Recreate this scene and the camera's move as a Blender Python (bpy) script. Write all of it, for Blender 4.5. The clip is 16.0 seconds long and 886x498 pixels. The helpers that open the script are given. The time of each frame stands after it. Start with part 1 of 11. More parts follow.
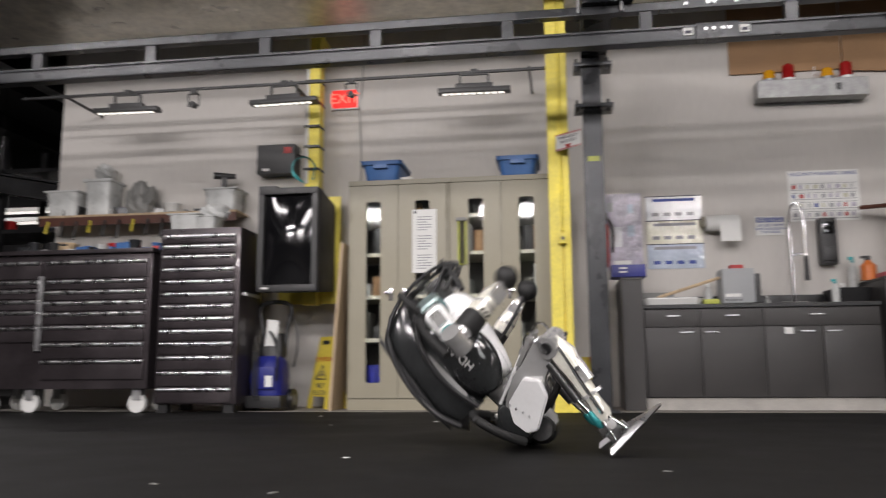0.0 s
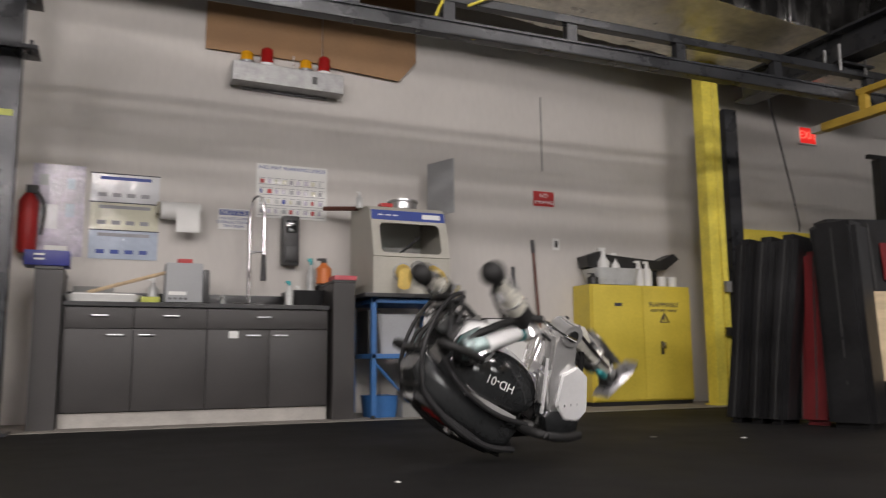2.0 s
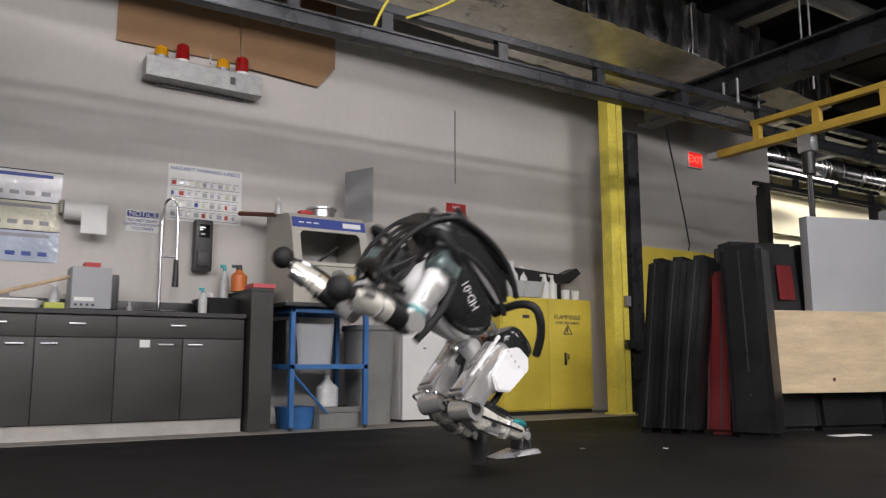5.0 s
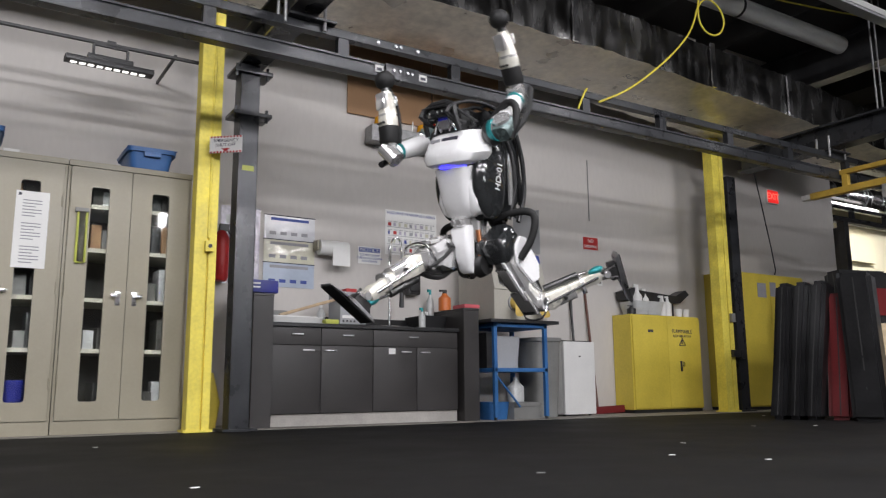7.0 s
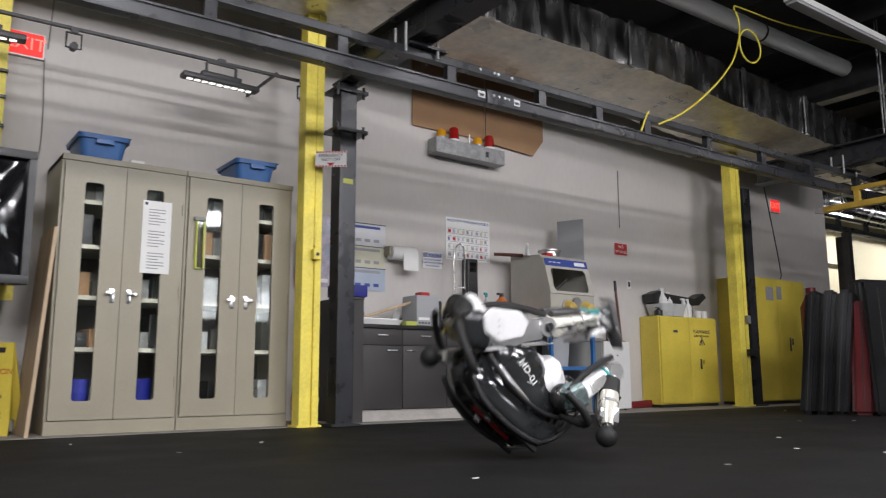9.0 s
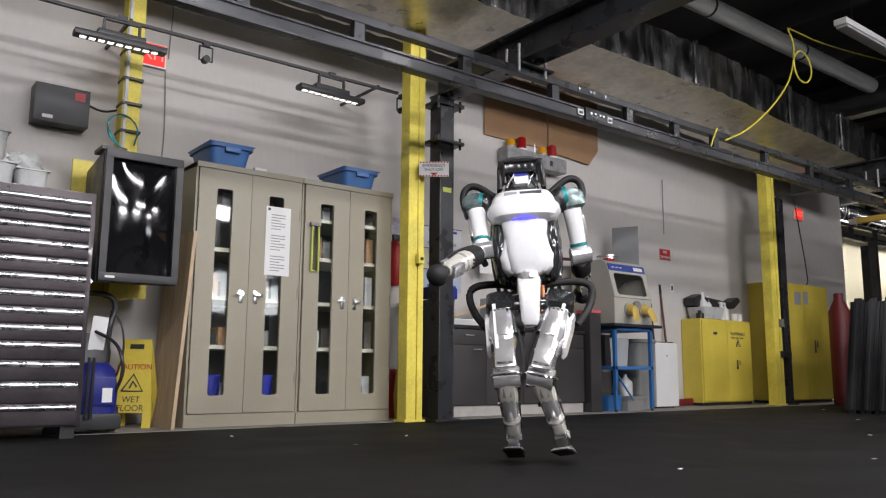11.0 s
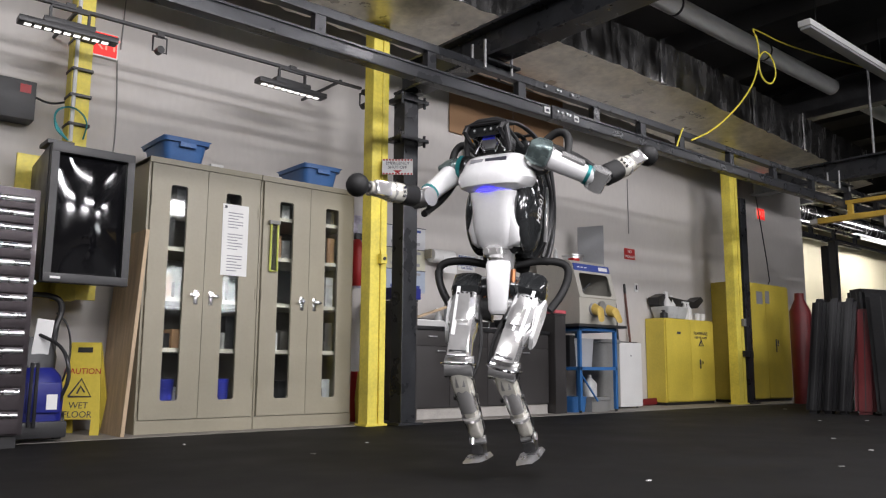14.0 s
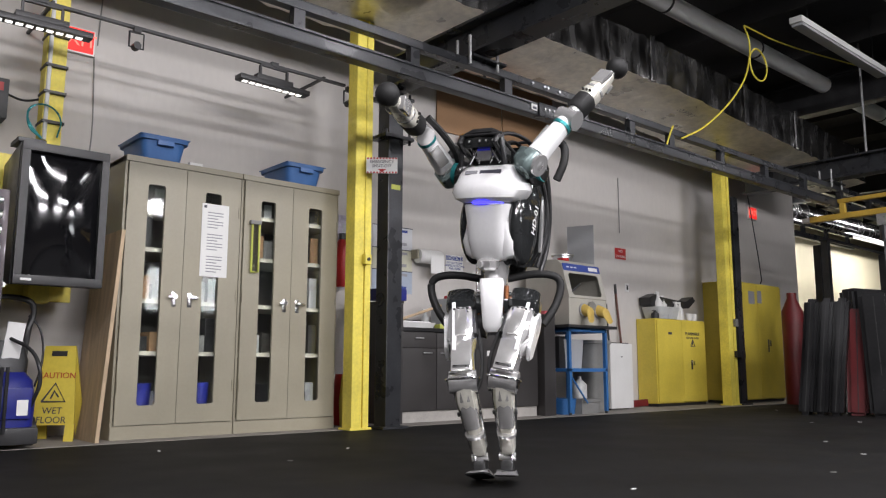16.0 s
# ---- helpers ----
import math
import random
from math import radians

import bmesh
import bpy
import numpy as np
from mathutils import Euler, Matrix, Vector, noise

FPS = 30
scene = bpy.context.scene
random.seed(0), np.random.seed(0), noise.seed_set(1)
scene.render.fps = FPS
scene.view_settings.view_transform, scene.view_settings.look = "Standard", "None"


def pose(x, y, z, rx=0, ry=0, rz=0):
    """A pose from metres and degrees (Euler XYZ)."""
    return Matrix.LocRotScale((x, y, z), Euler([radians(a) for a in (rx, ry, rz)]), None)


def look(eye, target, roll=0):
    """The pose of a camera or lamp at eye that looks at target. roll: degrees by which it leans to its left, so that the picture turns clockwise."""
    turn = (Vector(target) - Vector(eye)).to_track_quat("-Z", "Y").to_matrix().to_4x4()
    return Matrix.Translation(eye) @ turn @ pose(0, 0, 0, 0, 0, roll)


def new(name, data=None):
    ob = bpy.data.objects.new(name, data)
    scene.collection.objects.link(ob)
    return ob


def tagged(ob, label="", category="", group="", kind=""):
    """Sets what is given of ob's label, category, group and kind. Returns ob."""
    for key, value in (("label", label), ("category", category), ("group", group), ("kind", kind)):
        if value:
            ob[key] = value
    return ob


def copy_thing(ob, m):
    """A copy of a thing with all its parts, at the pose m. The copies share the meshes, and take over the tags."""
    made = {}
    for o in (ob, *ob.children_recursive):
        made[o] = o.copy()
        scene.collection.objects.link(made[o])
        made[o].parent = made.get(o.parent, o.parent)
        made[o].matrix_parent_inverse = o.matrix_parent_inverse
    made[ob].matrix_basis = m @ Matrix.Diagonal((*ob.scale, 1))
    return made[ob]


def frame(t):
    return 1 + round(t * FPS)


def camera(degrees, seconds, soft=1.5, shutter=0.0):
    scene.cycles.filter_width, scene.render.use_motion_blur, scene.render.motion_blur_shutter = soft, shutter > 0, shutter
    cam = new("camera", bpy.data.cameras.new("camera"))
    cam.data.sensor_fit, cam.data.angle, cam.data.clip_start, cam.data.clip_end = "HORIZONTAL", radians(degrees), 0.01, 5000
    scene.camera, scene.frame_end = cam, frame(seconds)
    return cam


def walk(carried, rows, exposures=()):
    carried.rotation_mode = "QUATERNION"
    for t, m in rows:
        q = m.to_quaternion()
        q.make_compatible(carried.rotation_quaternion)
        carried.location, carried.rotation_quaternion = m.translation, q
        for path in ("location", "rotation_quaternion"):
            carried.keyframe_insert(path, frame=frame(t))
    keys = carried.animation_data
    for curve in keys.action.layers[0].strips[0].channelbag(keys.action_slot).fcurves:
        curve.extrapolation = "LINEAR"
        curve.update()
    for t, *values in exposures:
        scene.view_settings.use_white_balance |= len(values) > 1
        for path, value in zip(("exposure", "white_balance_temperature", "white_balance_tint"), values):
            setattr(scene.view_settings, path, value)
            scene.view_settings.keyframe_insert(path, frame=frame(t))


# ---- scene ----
cam = camera(58.5, 16.0, soft=1.2, shutter=0.35)
PATH = [
    (0, (0.300, 0.457, 0.335), (0.012, 2.414, 0.635), -0.35),
    (0.2, (0.286, 0.483, 0.372), (0.158, 2.459, 0.656), -0.22),
    (0.5, (0.326, 0.534, 0.400), (0.430, 2.513, 0.671), -0.31),
    (0.7, (0.408, 0.568, 0.407), (0.592, 2.542, 0.674), -0.22),
    (1, (0.537, 0.755, 0.405), (0.868, 2.709, 0.679), -0.34),
    (1.5, (0.895, 0.993, 0.412), (1.451, 2.894, 0.689), -0.60),
    (2, (1.229, 1.216, 0.419), (2.004, 3.038, 0.699), -0.50),
    (2.5, (1.484, 1.397, 0.444), (2.440, 3.132, 0.721), -0.55),
    (3, (1.645, 1.546, 0.475), (2.689, 3.230, 0.747), -0.58),
    (5.3, (0.641, 1.299, 0.460), (1.702, 2.967, 0.757), -0.20),
    (5.5, (0.443, 1.232, 0.417), (1.500, 2.902, 0.723), -0.08),
    (6, (-0.261, 1.054, 0.357), (0.768, 2.738, 0.679), -0.28),
    (6.5, (-0.825, 0.920, 0.332), (0.215, 2.596, 0.661), -0.45),
    (7, (-1.233, 0.866, 0.312), (-0.187, 2.536, 0.654), -0.41),
    (7.5, (-1.471, 0.900, 0.339), (-0.389, 2.548, 0.675), -0.35),
    (8, (-1.718, 0.940, 0.360), (-0.601, 2.566, 0.690), -0.36),
    (8.5, (-2.038, 0.985, 0.378), (-0.894, 2.594, 0.700), -0.31),
    (9, (-2.440, 1.037, 0.385), (-1.285, 2.638, 0.702), -0.20),
    (9.5, (-2.916, 1.077, 0.390), (-1.766, 2.684, 0.702), -0.10),
    (9.7, (-3.098, 1.106, 0.415), (-1.952, 2.717, 0.719), 0.07),
    (12, (-3.544, 1.423, 0.413), (-2.279, 2.942, 0.717), 0.33),
    (12.5, (-3.512, 1.413, 0.449), (-2.243, 2.931, 0.741), 0.19),
    (13, (-3.503, 1.412, 0.453), (-2.225, 2.923, 0.746), 0.32),
    (13.5, (-3.450, 1.435, 0.459), (-2.170, 2.943, 0.755), 0.38),
    (14, (-3.413, 1.440, 0.470), (-2.129, 2.945, 0.764), 0.32),
    (14.5, (-3.381, 1.445, 0.481), (-2.093, 2.947, 0.773), 0.26),
    (15, (-3.343, 1.451, 0.489), (-2.052, 2.950, 0.780), 0.24),
    (15.5, (-3.308, 1.458, 0.496), (-2.014, 2.956, 0.786), 0.13),
    (16, (-3.279, 1.487, 0.490), (-1.984, 2.983, 0.784), 0.14),
]

walk(cam, [(t, look(eye, target, roll)) for t, eye, target, roll in PATH],
     [(0, -0.18, 6700, 11), (0.5, -0.24, 6700, 11), (3, -0.17, 6950, 12), (6.5, -0.10, 6350, 10), (9, -0.10, 6350, 10), (12.5, -0.03, 6400, 11), (16, 0.03, 6400, 11)])

# ---- light: a dim hall closed all round, lit by ceiling tubes ----
world = bpy.data.worlds.new("hall_air")
world.use_nodes = True
world.node_tree.nodes["Background"].inputs[0].default_value = (0.9, 0.95, 1.0, 1)
world.node_tree.nodes["Background"].inputs[1].default_value = 0.02
scene.world = world


def area_lamp(name, x, y, z, sx, sy, watts, color=(1.0, 0.965, 0.985), turn=(0, 0, 0)):
    d = bpy.data.lights.new(name, "AREA")
    d.shape, d.size, d.size_y, d.energy, d.color = "RECTANGLE", sx, sy, watts, color
    ob = new(name, d)
    ob.matrix_basis = pose(x, y, z, *turn)
    return ob


# x, y, watts and tilt of each batten's main throw
TUBES = [(-5.2, 1.8, 120, 8), (-1.6, 1.8, 115, 8), (2.2, 1.8, 95, 8), (5.8, 2.0, 58, 8), (-4.2, -2.6, 190, 38), (0.2, -2.6, 175, 38), (4.6, -2.6, 140, 38),
         (-5.0, -6.4, 250, 48), (-0.5, -6.4, 235, 48), (4.0, -6.4, 195, 48), (10.5, 1.0, 65, 0), (14.5, 8.8, 230, 0), (19.0, 8.8, 230, 0), (-9.0, 10.5, 135, 0)]
for tx, ty, watts, tilt in TUBES:
    area_lamp("ceiling_light_lamp", tx, ty, 4.30, 2.3, 0.4, watts, turn=(tilt, 0, 0))


# ---- materials ----
def mat(name, color, rough=0.6, metal=0.0, var=0.15, scale=6.0, fine=60.0, bump=0.05, spec=0.5, stretch=None, emit=None, coat=0.0):
    m = bpy.data.materials.new(name)
    m.use_nodes = True
    nt = m.node_tree
    b = nt.nodes["Principled BSDF"]
    b.inputs["Roughness"].default_value = rough
    b.inputs["Metallic"].default_value = metal
    b.inputs["Specular IOR Level"].default_value = spec
    b.inputs["Coat Weight"].default_value = coat
    if emit:
        b.inputs["Base Color"].default_value = (*color, 1)
        b.inputs["Emission Color"].default_value = (*color, 1)
        b.inputs["Emission Strength"].default_value = emit
        return m
    tc = nt.nodes.new("ShaderNodeTexCoord")
    mp = nt.nodes.new("ShaderNodeMapping")
    nt.links.new(tc.outputs["Object"], mp.inputs["Vector"])
    if stretch:
        mp.inputs["Scale"].default_value = stretch
    n1 = nt.nodes.new("ShaderNodeTexNoise")
    n1.inputs["Scale"].default_value, n1.inputs["Detail"].default_value = scale, 5
    n2 = nt.nodes.new("ShaderNodeTexNoise")
    n2.inputs["Scale"].default_value, n2.inputs["Detail"].default_value = fine, 3
    for n in (n1, n2):
        nt.links.new(mp.outputs[0], n.inputs["Vector"])
    mix = nt.nodes.new("ShaderNodeMath")
    mix.operation = "MULTIPLY_ADD"
    mix.inputs[1].default_value = 0.7
    sc = nt.nodes.new("ShaderNodeMath")
    sc.operation = "MULTIPLY"
    sc.inputs[1].default_value = 0.3
    nt.links.new(n2.outputs["Fac"], sc.inputs[0])
    nt.links.new(n1.outputs["Fac"], mix.inputs[0])
    nt.links.new(sc.outputs[0], mix.inputs[2])
    ramp = nt.nodes.new("ShaderNodeValToRGB")
    lo = [max(0.0, c * (1 - var * 1.6)) for c in color]
    hi = [min(1.0, c * (1 + var * 1.2)) for c in color]
    ramp.color_ramp.elements[0].position, ramp.color_ramp.elements[0].color = 0.3, (*lo, 1)
    ramp.color_ramp.elements[1].position, ramp.color_ramp.elements[1].color = 0.7, (*hi, 1)
    nt.links.new(mix.outputs[0], ramp.inputs[0])
    nt.links.new(ramp.outputs[0], b.inputs["Base Color"])
    rr = nt.nodes.new("ShaderNodeMapRange")
    rr.inputs["From Min"].default_value, rr.inputs["From Max"].default_value = 0.3, 0.7
    rr.inputs["To Min"].default_value, rr.inputs["To Max"].default_value = max(0.02, rough - 0.08), min(1, rough + 0.1)
    nt.links.new(n1.outputs["Fac"], rr.inputs["Value"])
    nt.links.new(rr.outputs[0], b.inputs["Roughness"])
    if bump:
        bp = nt.nodes.new("ShaderNodeBump")
        bp.inputs["Strength"].default_value, bp.inputs["Distance"].default_value = bump, 0.02
        nt.links.new(mix.outputs[0], bp.inputs["Height"])
        nt.links.new(bp.outputs[0], b.inputs["Normal"])
    return m


M_WALL = mat("wall_paint", (0.57, 0.545, 0.515), 0.75, var=0.05, scale=0.8, fine=25, bump=0.04, stretch=(1, 1, 0.4))
M_WALL_CREAM = mat("cream_paint", (0.72, 0.66, 0.45), 0.75, var=0.05, scale=0.8)
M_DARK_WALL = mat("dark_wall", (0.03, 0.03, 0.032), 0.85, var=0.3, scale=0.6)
M_FLOOR = mat("rubber_floor", (0.0068, 0.0065, 0.0063), 0.70, var=0.28, scale=1.6, fine=140, bump=0.12, spec=0.22)
M_CONC = mat("worn_concrete", (0.26, 0.24, 0.215), 0.7, var=0.25, scale=5, fine=60, bump=0.08)
M_DECK = mat("roof_deck", (0.035, 0.034, 0.034), 0.9, var=0.3, scale=1.0)
M_STEEL = mat("dark_steel_paint", (0.034, 0.036, 0.040), 0.30, 0.25, var=0.25, scale=5, fine=50, bump=0.04)
M_BLACKST = mat("black_steel", (0.034, 0.034, 0.036), 0.38, 0.3, var=0.3, scale=4)
M_CHEST = mat("black_gloss_enamel", (0.055, 0.046, 0.050), 0.34, 0.55, var=0.2, scale=3, fine=30, bump=0.06, coat=0.3)
M_YELLOW = mat("yellow_column_paint", (0.86, 0.72, 0.11), 0.5, var=0.14, scale=5, fine=40, bump=0.06)
M_YCAB = mat("yellow_cabinet_paint", (0.68, 0.54, 0.075), 0.42, var=0.10, scale=3, fine=40, bump=0.03)
M_OCHRE = mat("ochre_crane_paint", (0.52, 0.34, 0.05), 0.5, var=0.15, scale=6)
M_CAB = mat("putty_enamel", (0.325, 0.298, 0.222), 0.42, var=0.06, scale=2.2, fine=50, bump=0.03)
# darkened putty: shade inside the cabinets is put into this colour
M_CABSHADE = mat("cabinet_inside_shade", (0.08, 0.076, 0.066), 0.6, var=0.2)
M_SHELF = mat("shelf_steel", (0.42, 0.40, 0.33), 0.5, var=0.1)
M_CHROME = mat("chrome", (0.75, 0.75, 0.76), 0.16, 1.0, var=0.05, bump=0.0)
M_PULL = mat("satin_chrome_pull", (0.82, 0.82, 0.83), 0.27, 1.0, var=0.08, scale=14, bump=0.02)
M_ALU = mat("brushed_aluminium", (0.62, 0.62, 0.63), 0.32, 0.9, var=0.12, scale=20, bump=0.03)
M_GALV = mat("galvanised_steel", (0.33, 0.33, 0.33), 0.45, 0.6, var=0.25, scale=14)
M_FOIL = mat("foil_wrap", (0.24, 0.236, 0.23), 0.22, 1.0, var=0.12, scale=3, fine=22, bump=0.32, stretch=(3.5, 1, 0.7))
# same foil, paler: light from below is put into the underside's colour
M_FOIL_LIT = mat("foil_wrap_lit_underside", (0.78, 0.74, 0.65), 0.34, 0.45, var=0.20, scale=3.5, fine=14, bump=0.55)
M_COUNTER = mat("charcoal_laminate", (0.040, 0.037, 0.036), 0.45, var=0.18, scale=3, fine=90, bump=0.02)
M_WORKTOP = mat("black_worktop", (0.018, 0.018, 0.019), 0.35, var=0.2, scale=8)
M_PLINTH = mat("pale_plinth", (0.42, 0.40, 0.37), 0.6, var=0.15, scale=6)
M_BLUE = mat("blue_plastic", (0.045, 0.13, 0.33), 0.4, var=0.1, scale=5)
M_DBLUE = mat("deep_blue_plastic", (0.012, 0.018, 0.20), 0.4, var=0.15, scale=6)
M_CART = mat("blue_cart_paint", (0.035, 0.14, 0.36), 0.45, var=0.15, scale=6)
M_WHITE = mat("white_enamel", (0.72, 0.72, 0.70), 0.4, var=0.05, scale=3, bump=0.02)
M_PAPER = mat("paper", (0.78, 0.78, 0.76), 0.7, var=0.03, scale=5, bump=0.02)
M_LAMIN = mat("laminated_sheet", (0.64, 0.65, 0.67), 0.07, var=0.08, scale=3, fine=9, bump=0.8)
M_LAMY = mat("laminated_sheet_yellow", (0.62, 0.61, 0.48), 0.07, var=0.08, scale=3, fine=9, bump=0.8)
M_LAMB = mat("laminated_sheet_blue", (0.42, 0.48, 0.58), 0.07, var=0.10, scale=3, fine=9, bump=0.8)
M_POSTER = mat("pale_violet_poster", (0.50, 0.47, 0.56), 0.12, var=0.3, scale=9, fine=30, bump=0.4)
M_INK = mat("print_ink", (0.05, 0.05, 0.07), 0.6, var=0.1)
M_INKGREY = mat("grey_ink", (0.30, 0.30, 0.32), 0.6, var=0.1)
M_INKBLUE = mat("blue_ink", (0.03, 0.06, 0.28), 0.5, var=0.1)
M_RED = mat("red_paint", (0.42, 0.02, 0.02), 0.45, var=0.12, scale=6)
M_REDVINYL = mat("red_vinyl", (0.14, 0.009, 0.011), 0.45, var=0.2, scale=4)
M_VINYL = mat("black_vinyl", (0.014, 0.014, 0.015), 0.36, var=0.3, scale=3, fine=30, bump=0.22, spec=0.35)
M_SEAM = mat("worn_seam", (0.035, 0.035, 0.035), 0.6, var=0.3, scale=9)
M_WOOD = mat("plywood", (0.58, 0.46, 0.30), 0.6, var=0.16, scale=3, fine=30, bump=0.05, stretch=(1.2, 6, 6))
M_WOOD2 = mat("pine_board", (0.52, 0.39, 0.25), 0.6, var=0.2, scale=4, fine=30, bump=0.05, stretch=(5, 5, 0.8))
M_CARD = mat("brown_cardboard", (0.32, 0.19, 0.10), 0.8, var=0.10, scale=2.5)
M_GREY = mat("grey_plastic", (0.22, 0.22, 0.21), 0.5, var=0.12, scale=4)
M_LGREY = mat("pale_grey_panel", (0.36, 0.37, 0.38), 0.6, var=0.06, scale=3)
M_HULL = mat("beige_grey_enamel", (0.44, 0.425, 0.37), 0.5, var=0.08, scale=4)
M_DULLGLASS = mat("scoured_window", (0.19, 0.19, 0.18), 0.45, var=0.25, scale=9)
M_BLACK = mat("black_plastic", (0.022, 0.022, 0.023), 0.42, var=0.25, scale=6)
M_RUBBER = mat("black_rubber", (0.012, 0.012, 0.012), 0.65, var=0.2, scale=8)
M_SCREEN = mat("dark_screen_glass", (0.006, 0.006, 0.007), 0.05, var=0.1, bump=0.0, spec=0.6)
M_AMBER = mat("amber_lens", (0.60, 0.28, 0.01), 0.15, var=0.1, bump=0)
M_REDLENS = mat("red_lens", (0.30, 0.01, 0.01), 0.15, var=0.1, bump=0)
M_ORANGE = mat("orange_liquid", (0.62, 0.17, 0.04), 0.35, var=0.1)
M_PINK = mat("pink_tray", (0.55, 0.10, 0.12), 0.5, var=0.1)
M_GLOVE = mat("yellow_rubber_glove", (0.60, 0.42, 0.10), 0.55, var=0.15, scale=10)
M_ROPE = mat("yellow_cable", (0.66, 0.55, 0.05), 0.5, var=0.1)
M_BROWN = mat("brown_handle", (0.12, 0.045, 0.03), 0.5, var=0.2)
M_TEAL = mat("teal_anodised", (0.03, 0.27, 0.28), 0.35, 0.4, var=0.1)
M_TEALSH = mat("pearl_teal_shell", (0.24, 0.31, 0.305), 0.28, 0.5, var=0.45, scale=9, fine=30, bump=0.03)
M_HIVIS = mat("pale_lime_plastic", (0.45, 0.48, 0.08), 0.5, var=0.1)
M_CLEAR = mat("milky_plastic", (0.52, 0.53, 0.52), 0.3, var=0.1, scale=8)
M_TUBE = mat("tube_glow", (1.0, 0.97, 0.92), emit=1.1)
M_DAY = mat("daylight_glow", (0.95, 0.98, 1.0), emit=9.0)
M_LED = mat("led_glow", (1.0, 0.96, 0.9), emit=1.8)
M_EXIT = mat("exit_sign_glow", (1.0, 0.03, 0.025), emit=0.55)
M_EXITL = mat("exit_letter_glow", (1.0, 0.22, 0.16), emit=0.9)
M_BLUELED = mat("blue_strip_glow", (0.06, 0.05, 1.0), emit=3.0)
M_DIMBLUE = mat("dim_blue_glow", (0.05, 0.06, 0.6), emit=0.18)
M_GLASS = bpy.data.materials.new("cabinet_glass")
M_GLASS.use_nodes = True
gb = M_GLASS.node_tree.nodes["Principled BSDF"]
gb.inputs["Base Color"].default_value = (0.75, 0.78, 0.76, 1)
gb.inputs["Roughness"].default_value = 0.03
gb.inputs["Transmission Weight"].default_value = 1.0
gb.inputs["IOR"].default_value = 1.45
M_RSHELL = mat("white_robot_shell", (0.90, 0.90, 0.90), 0.22, var=0.04, scale=6, bump=0.01, coat=0.3)
M_RDARK = mat("dark_robot_shell", (0.028, 0.030, 0.031), 0.14, 0.1, var=0.25, scale=5, bump=0.02, coat=0.5)
M_RMETAL = mat("polished_robot_metal", (0.93, 0.92, 0.90), 0.11, 0.72, var=0.10, scale=9, fine=30, bump=0.06)
M_RCREAM = mat("pale_robot_link", (0.80, 0.78, 0.69), 0.22, 0.30, var=0.14, scale=8, bump=0.03)
M_RBRIGHT = mat("bright_satin_metal", (0.86, 0.85, 0.83), 0.14, 0.72, var=0.10, scale=9, fine=30, bump=0.04)
M_RGUN = mat("gunmetal", (0.10, 0.10, 0.10), 0.3, 0.8, var=0.3, scale=14, fine=50, bump=0.08)
M_COPPER = mat("copper_fitting", (0.40, 0.16, 0.07), 0.35, 0.8, var=0.2)


# ---- building helpers ----
def add_box(bm, x0, x1, y0, y1, z0, z1, bevel=0.0, m=None):
    """A box between two corners; m turns it."""
    r = bmesh.ops.create_cube(bm, size=1.0)
    vs = r["verts"]
    t = Matrix.Translation(((x0 + x1) / 2, (y0 + y1) / 2, (z0 + z1) / 2)) @ Matrix.Diagonal((abs(x1 - x0), abs(y1 - y0), abs(z1 - z0), 1))
    bmesh.ops.transform(bm, matrix=(m @ t if m else t), verts=vs)
    if bevel > 0:
        es = list({e for v in vs for e in v.link_edges})
        bmesh.ops.bevel(bm, geom=es, offset=bevel, segments=2, affect="EDGES", profile=0.7)
    return bm


def B(x0, x1, y0, y1, z0, z1, bevel=0.0, m=None):
    return add_box(bmesh.new(), x0, x1, y0, y1, z0, z1, bevel, m)


def add_cyl(bm, a, b, r0, r1=None, seg=16, cap=True):
    """A rod or cone from a to b."""
    a, b = Vector(a), Vector(b)
    r1 = r0 if r1 is None else r1
    d = b - a
    m = Matrix.Translation((a + b) / 2) @ d.to_track_quat("Z", "Y").to_matrix().to_4x4()
    bmesh.ops.create_cone(bm, cap_ends=cap, segments=seg, radius1=r0, radius2=r1, depth=d.length, matrix=m)
    return bm


def C(a, b, r0, r1=None, seg=16):
    return add_cyl(bmesh.new(), a, b, r0, r1, seg)


def add_ball(bm, c, r, sx=1, sy=1, sz=1, u=16, v=10, m=None):
    t = Matrix.Translation(c) @ Matrix.Diagonal((sx, sy, sz, 1))
    bmesh.ops.create_uvsphere(bm, u_segments=u, v_segments=v, radius=r, matrix=(m @ t if m else t))
    return bm


def add_tube(bm, pts, r, seg=8, smooth=3):
    """A round tube through points, with smoothed bends."""
    p = [Vector(q) for q in pts]
    for _ in range(smooth):
        if len(p) < 3:
            break
        q = [p[0]]
        for a, b in zip(p[:-1], p[1:]):
            q += [a.lerp(b, 0.25), a.lerp(b, 0.75)]
        p = q + [p[-1]]
    rings = []
    up = Vector((0.13, 0.31, 0.94))
    for i, c in enumerate(p):
        d = (p[min(i + 1, len(p) - 1)] - p[max(i - 1, 0)]).normalized()
        s = d.cross(up)
        s = s.normalized() if s.length > 1e-4 else Vector((1, 0, 0))
        w = s.cross(d)
        rings.append([bm.verts.new(c + r * (math.cos(2 * math.pi * k / seg) * s + math.sin(2 * math.pi * k / seg) * w)) for k in range(seg)])
    for a, b in zip(rings[:-1], rings[1:]):
        for k in range(seg):
            bm.faces.new((a[k], a[(k + 1) % seg], b[(k + 1) % seg], b[k]))
    bm.faces.new(rings[0][::-1]), bm.faces.new(rings[-1])
    return bm


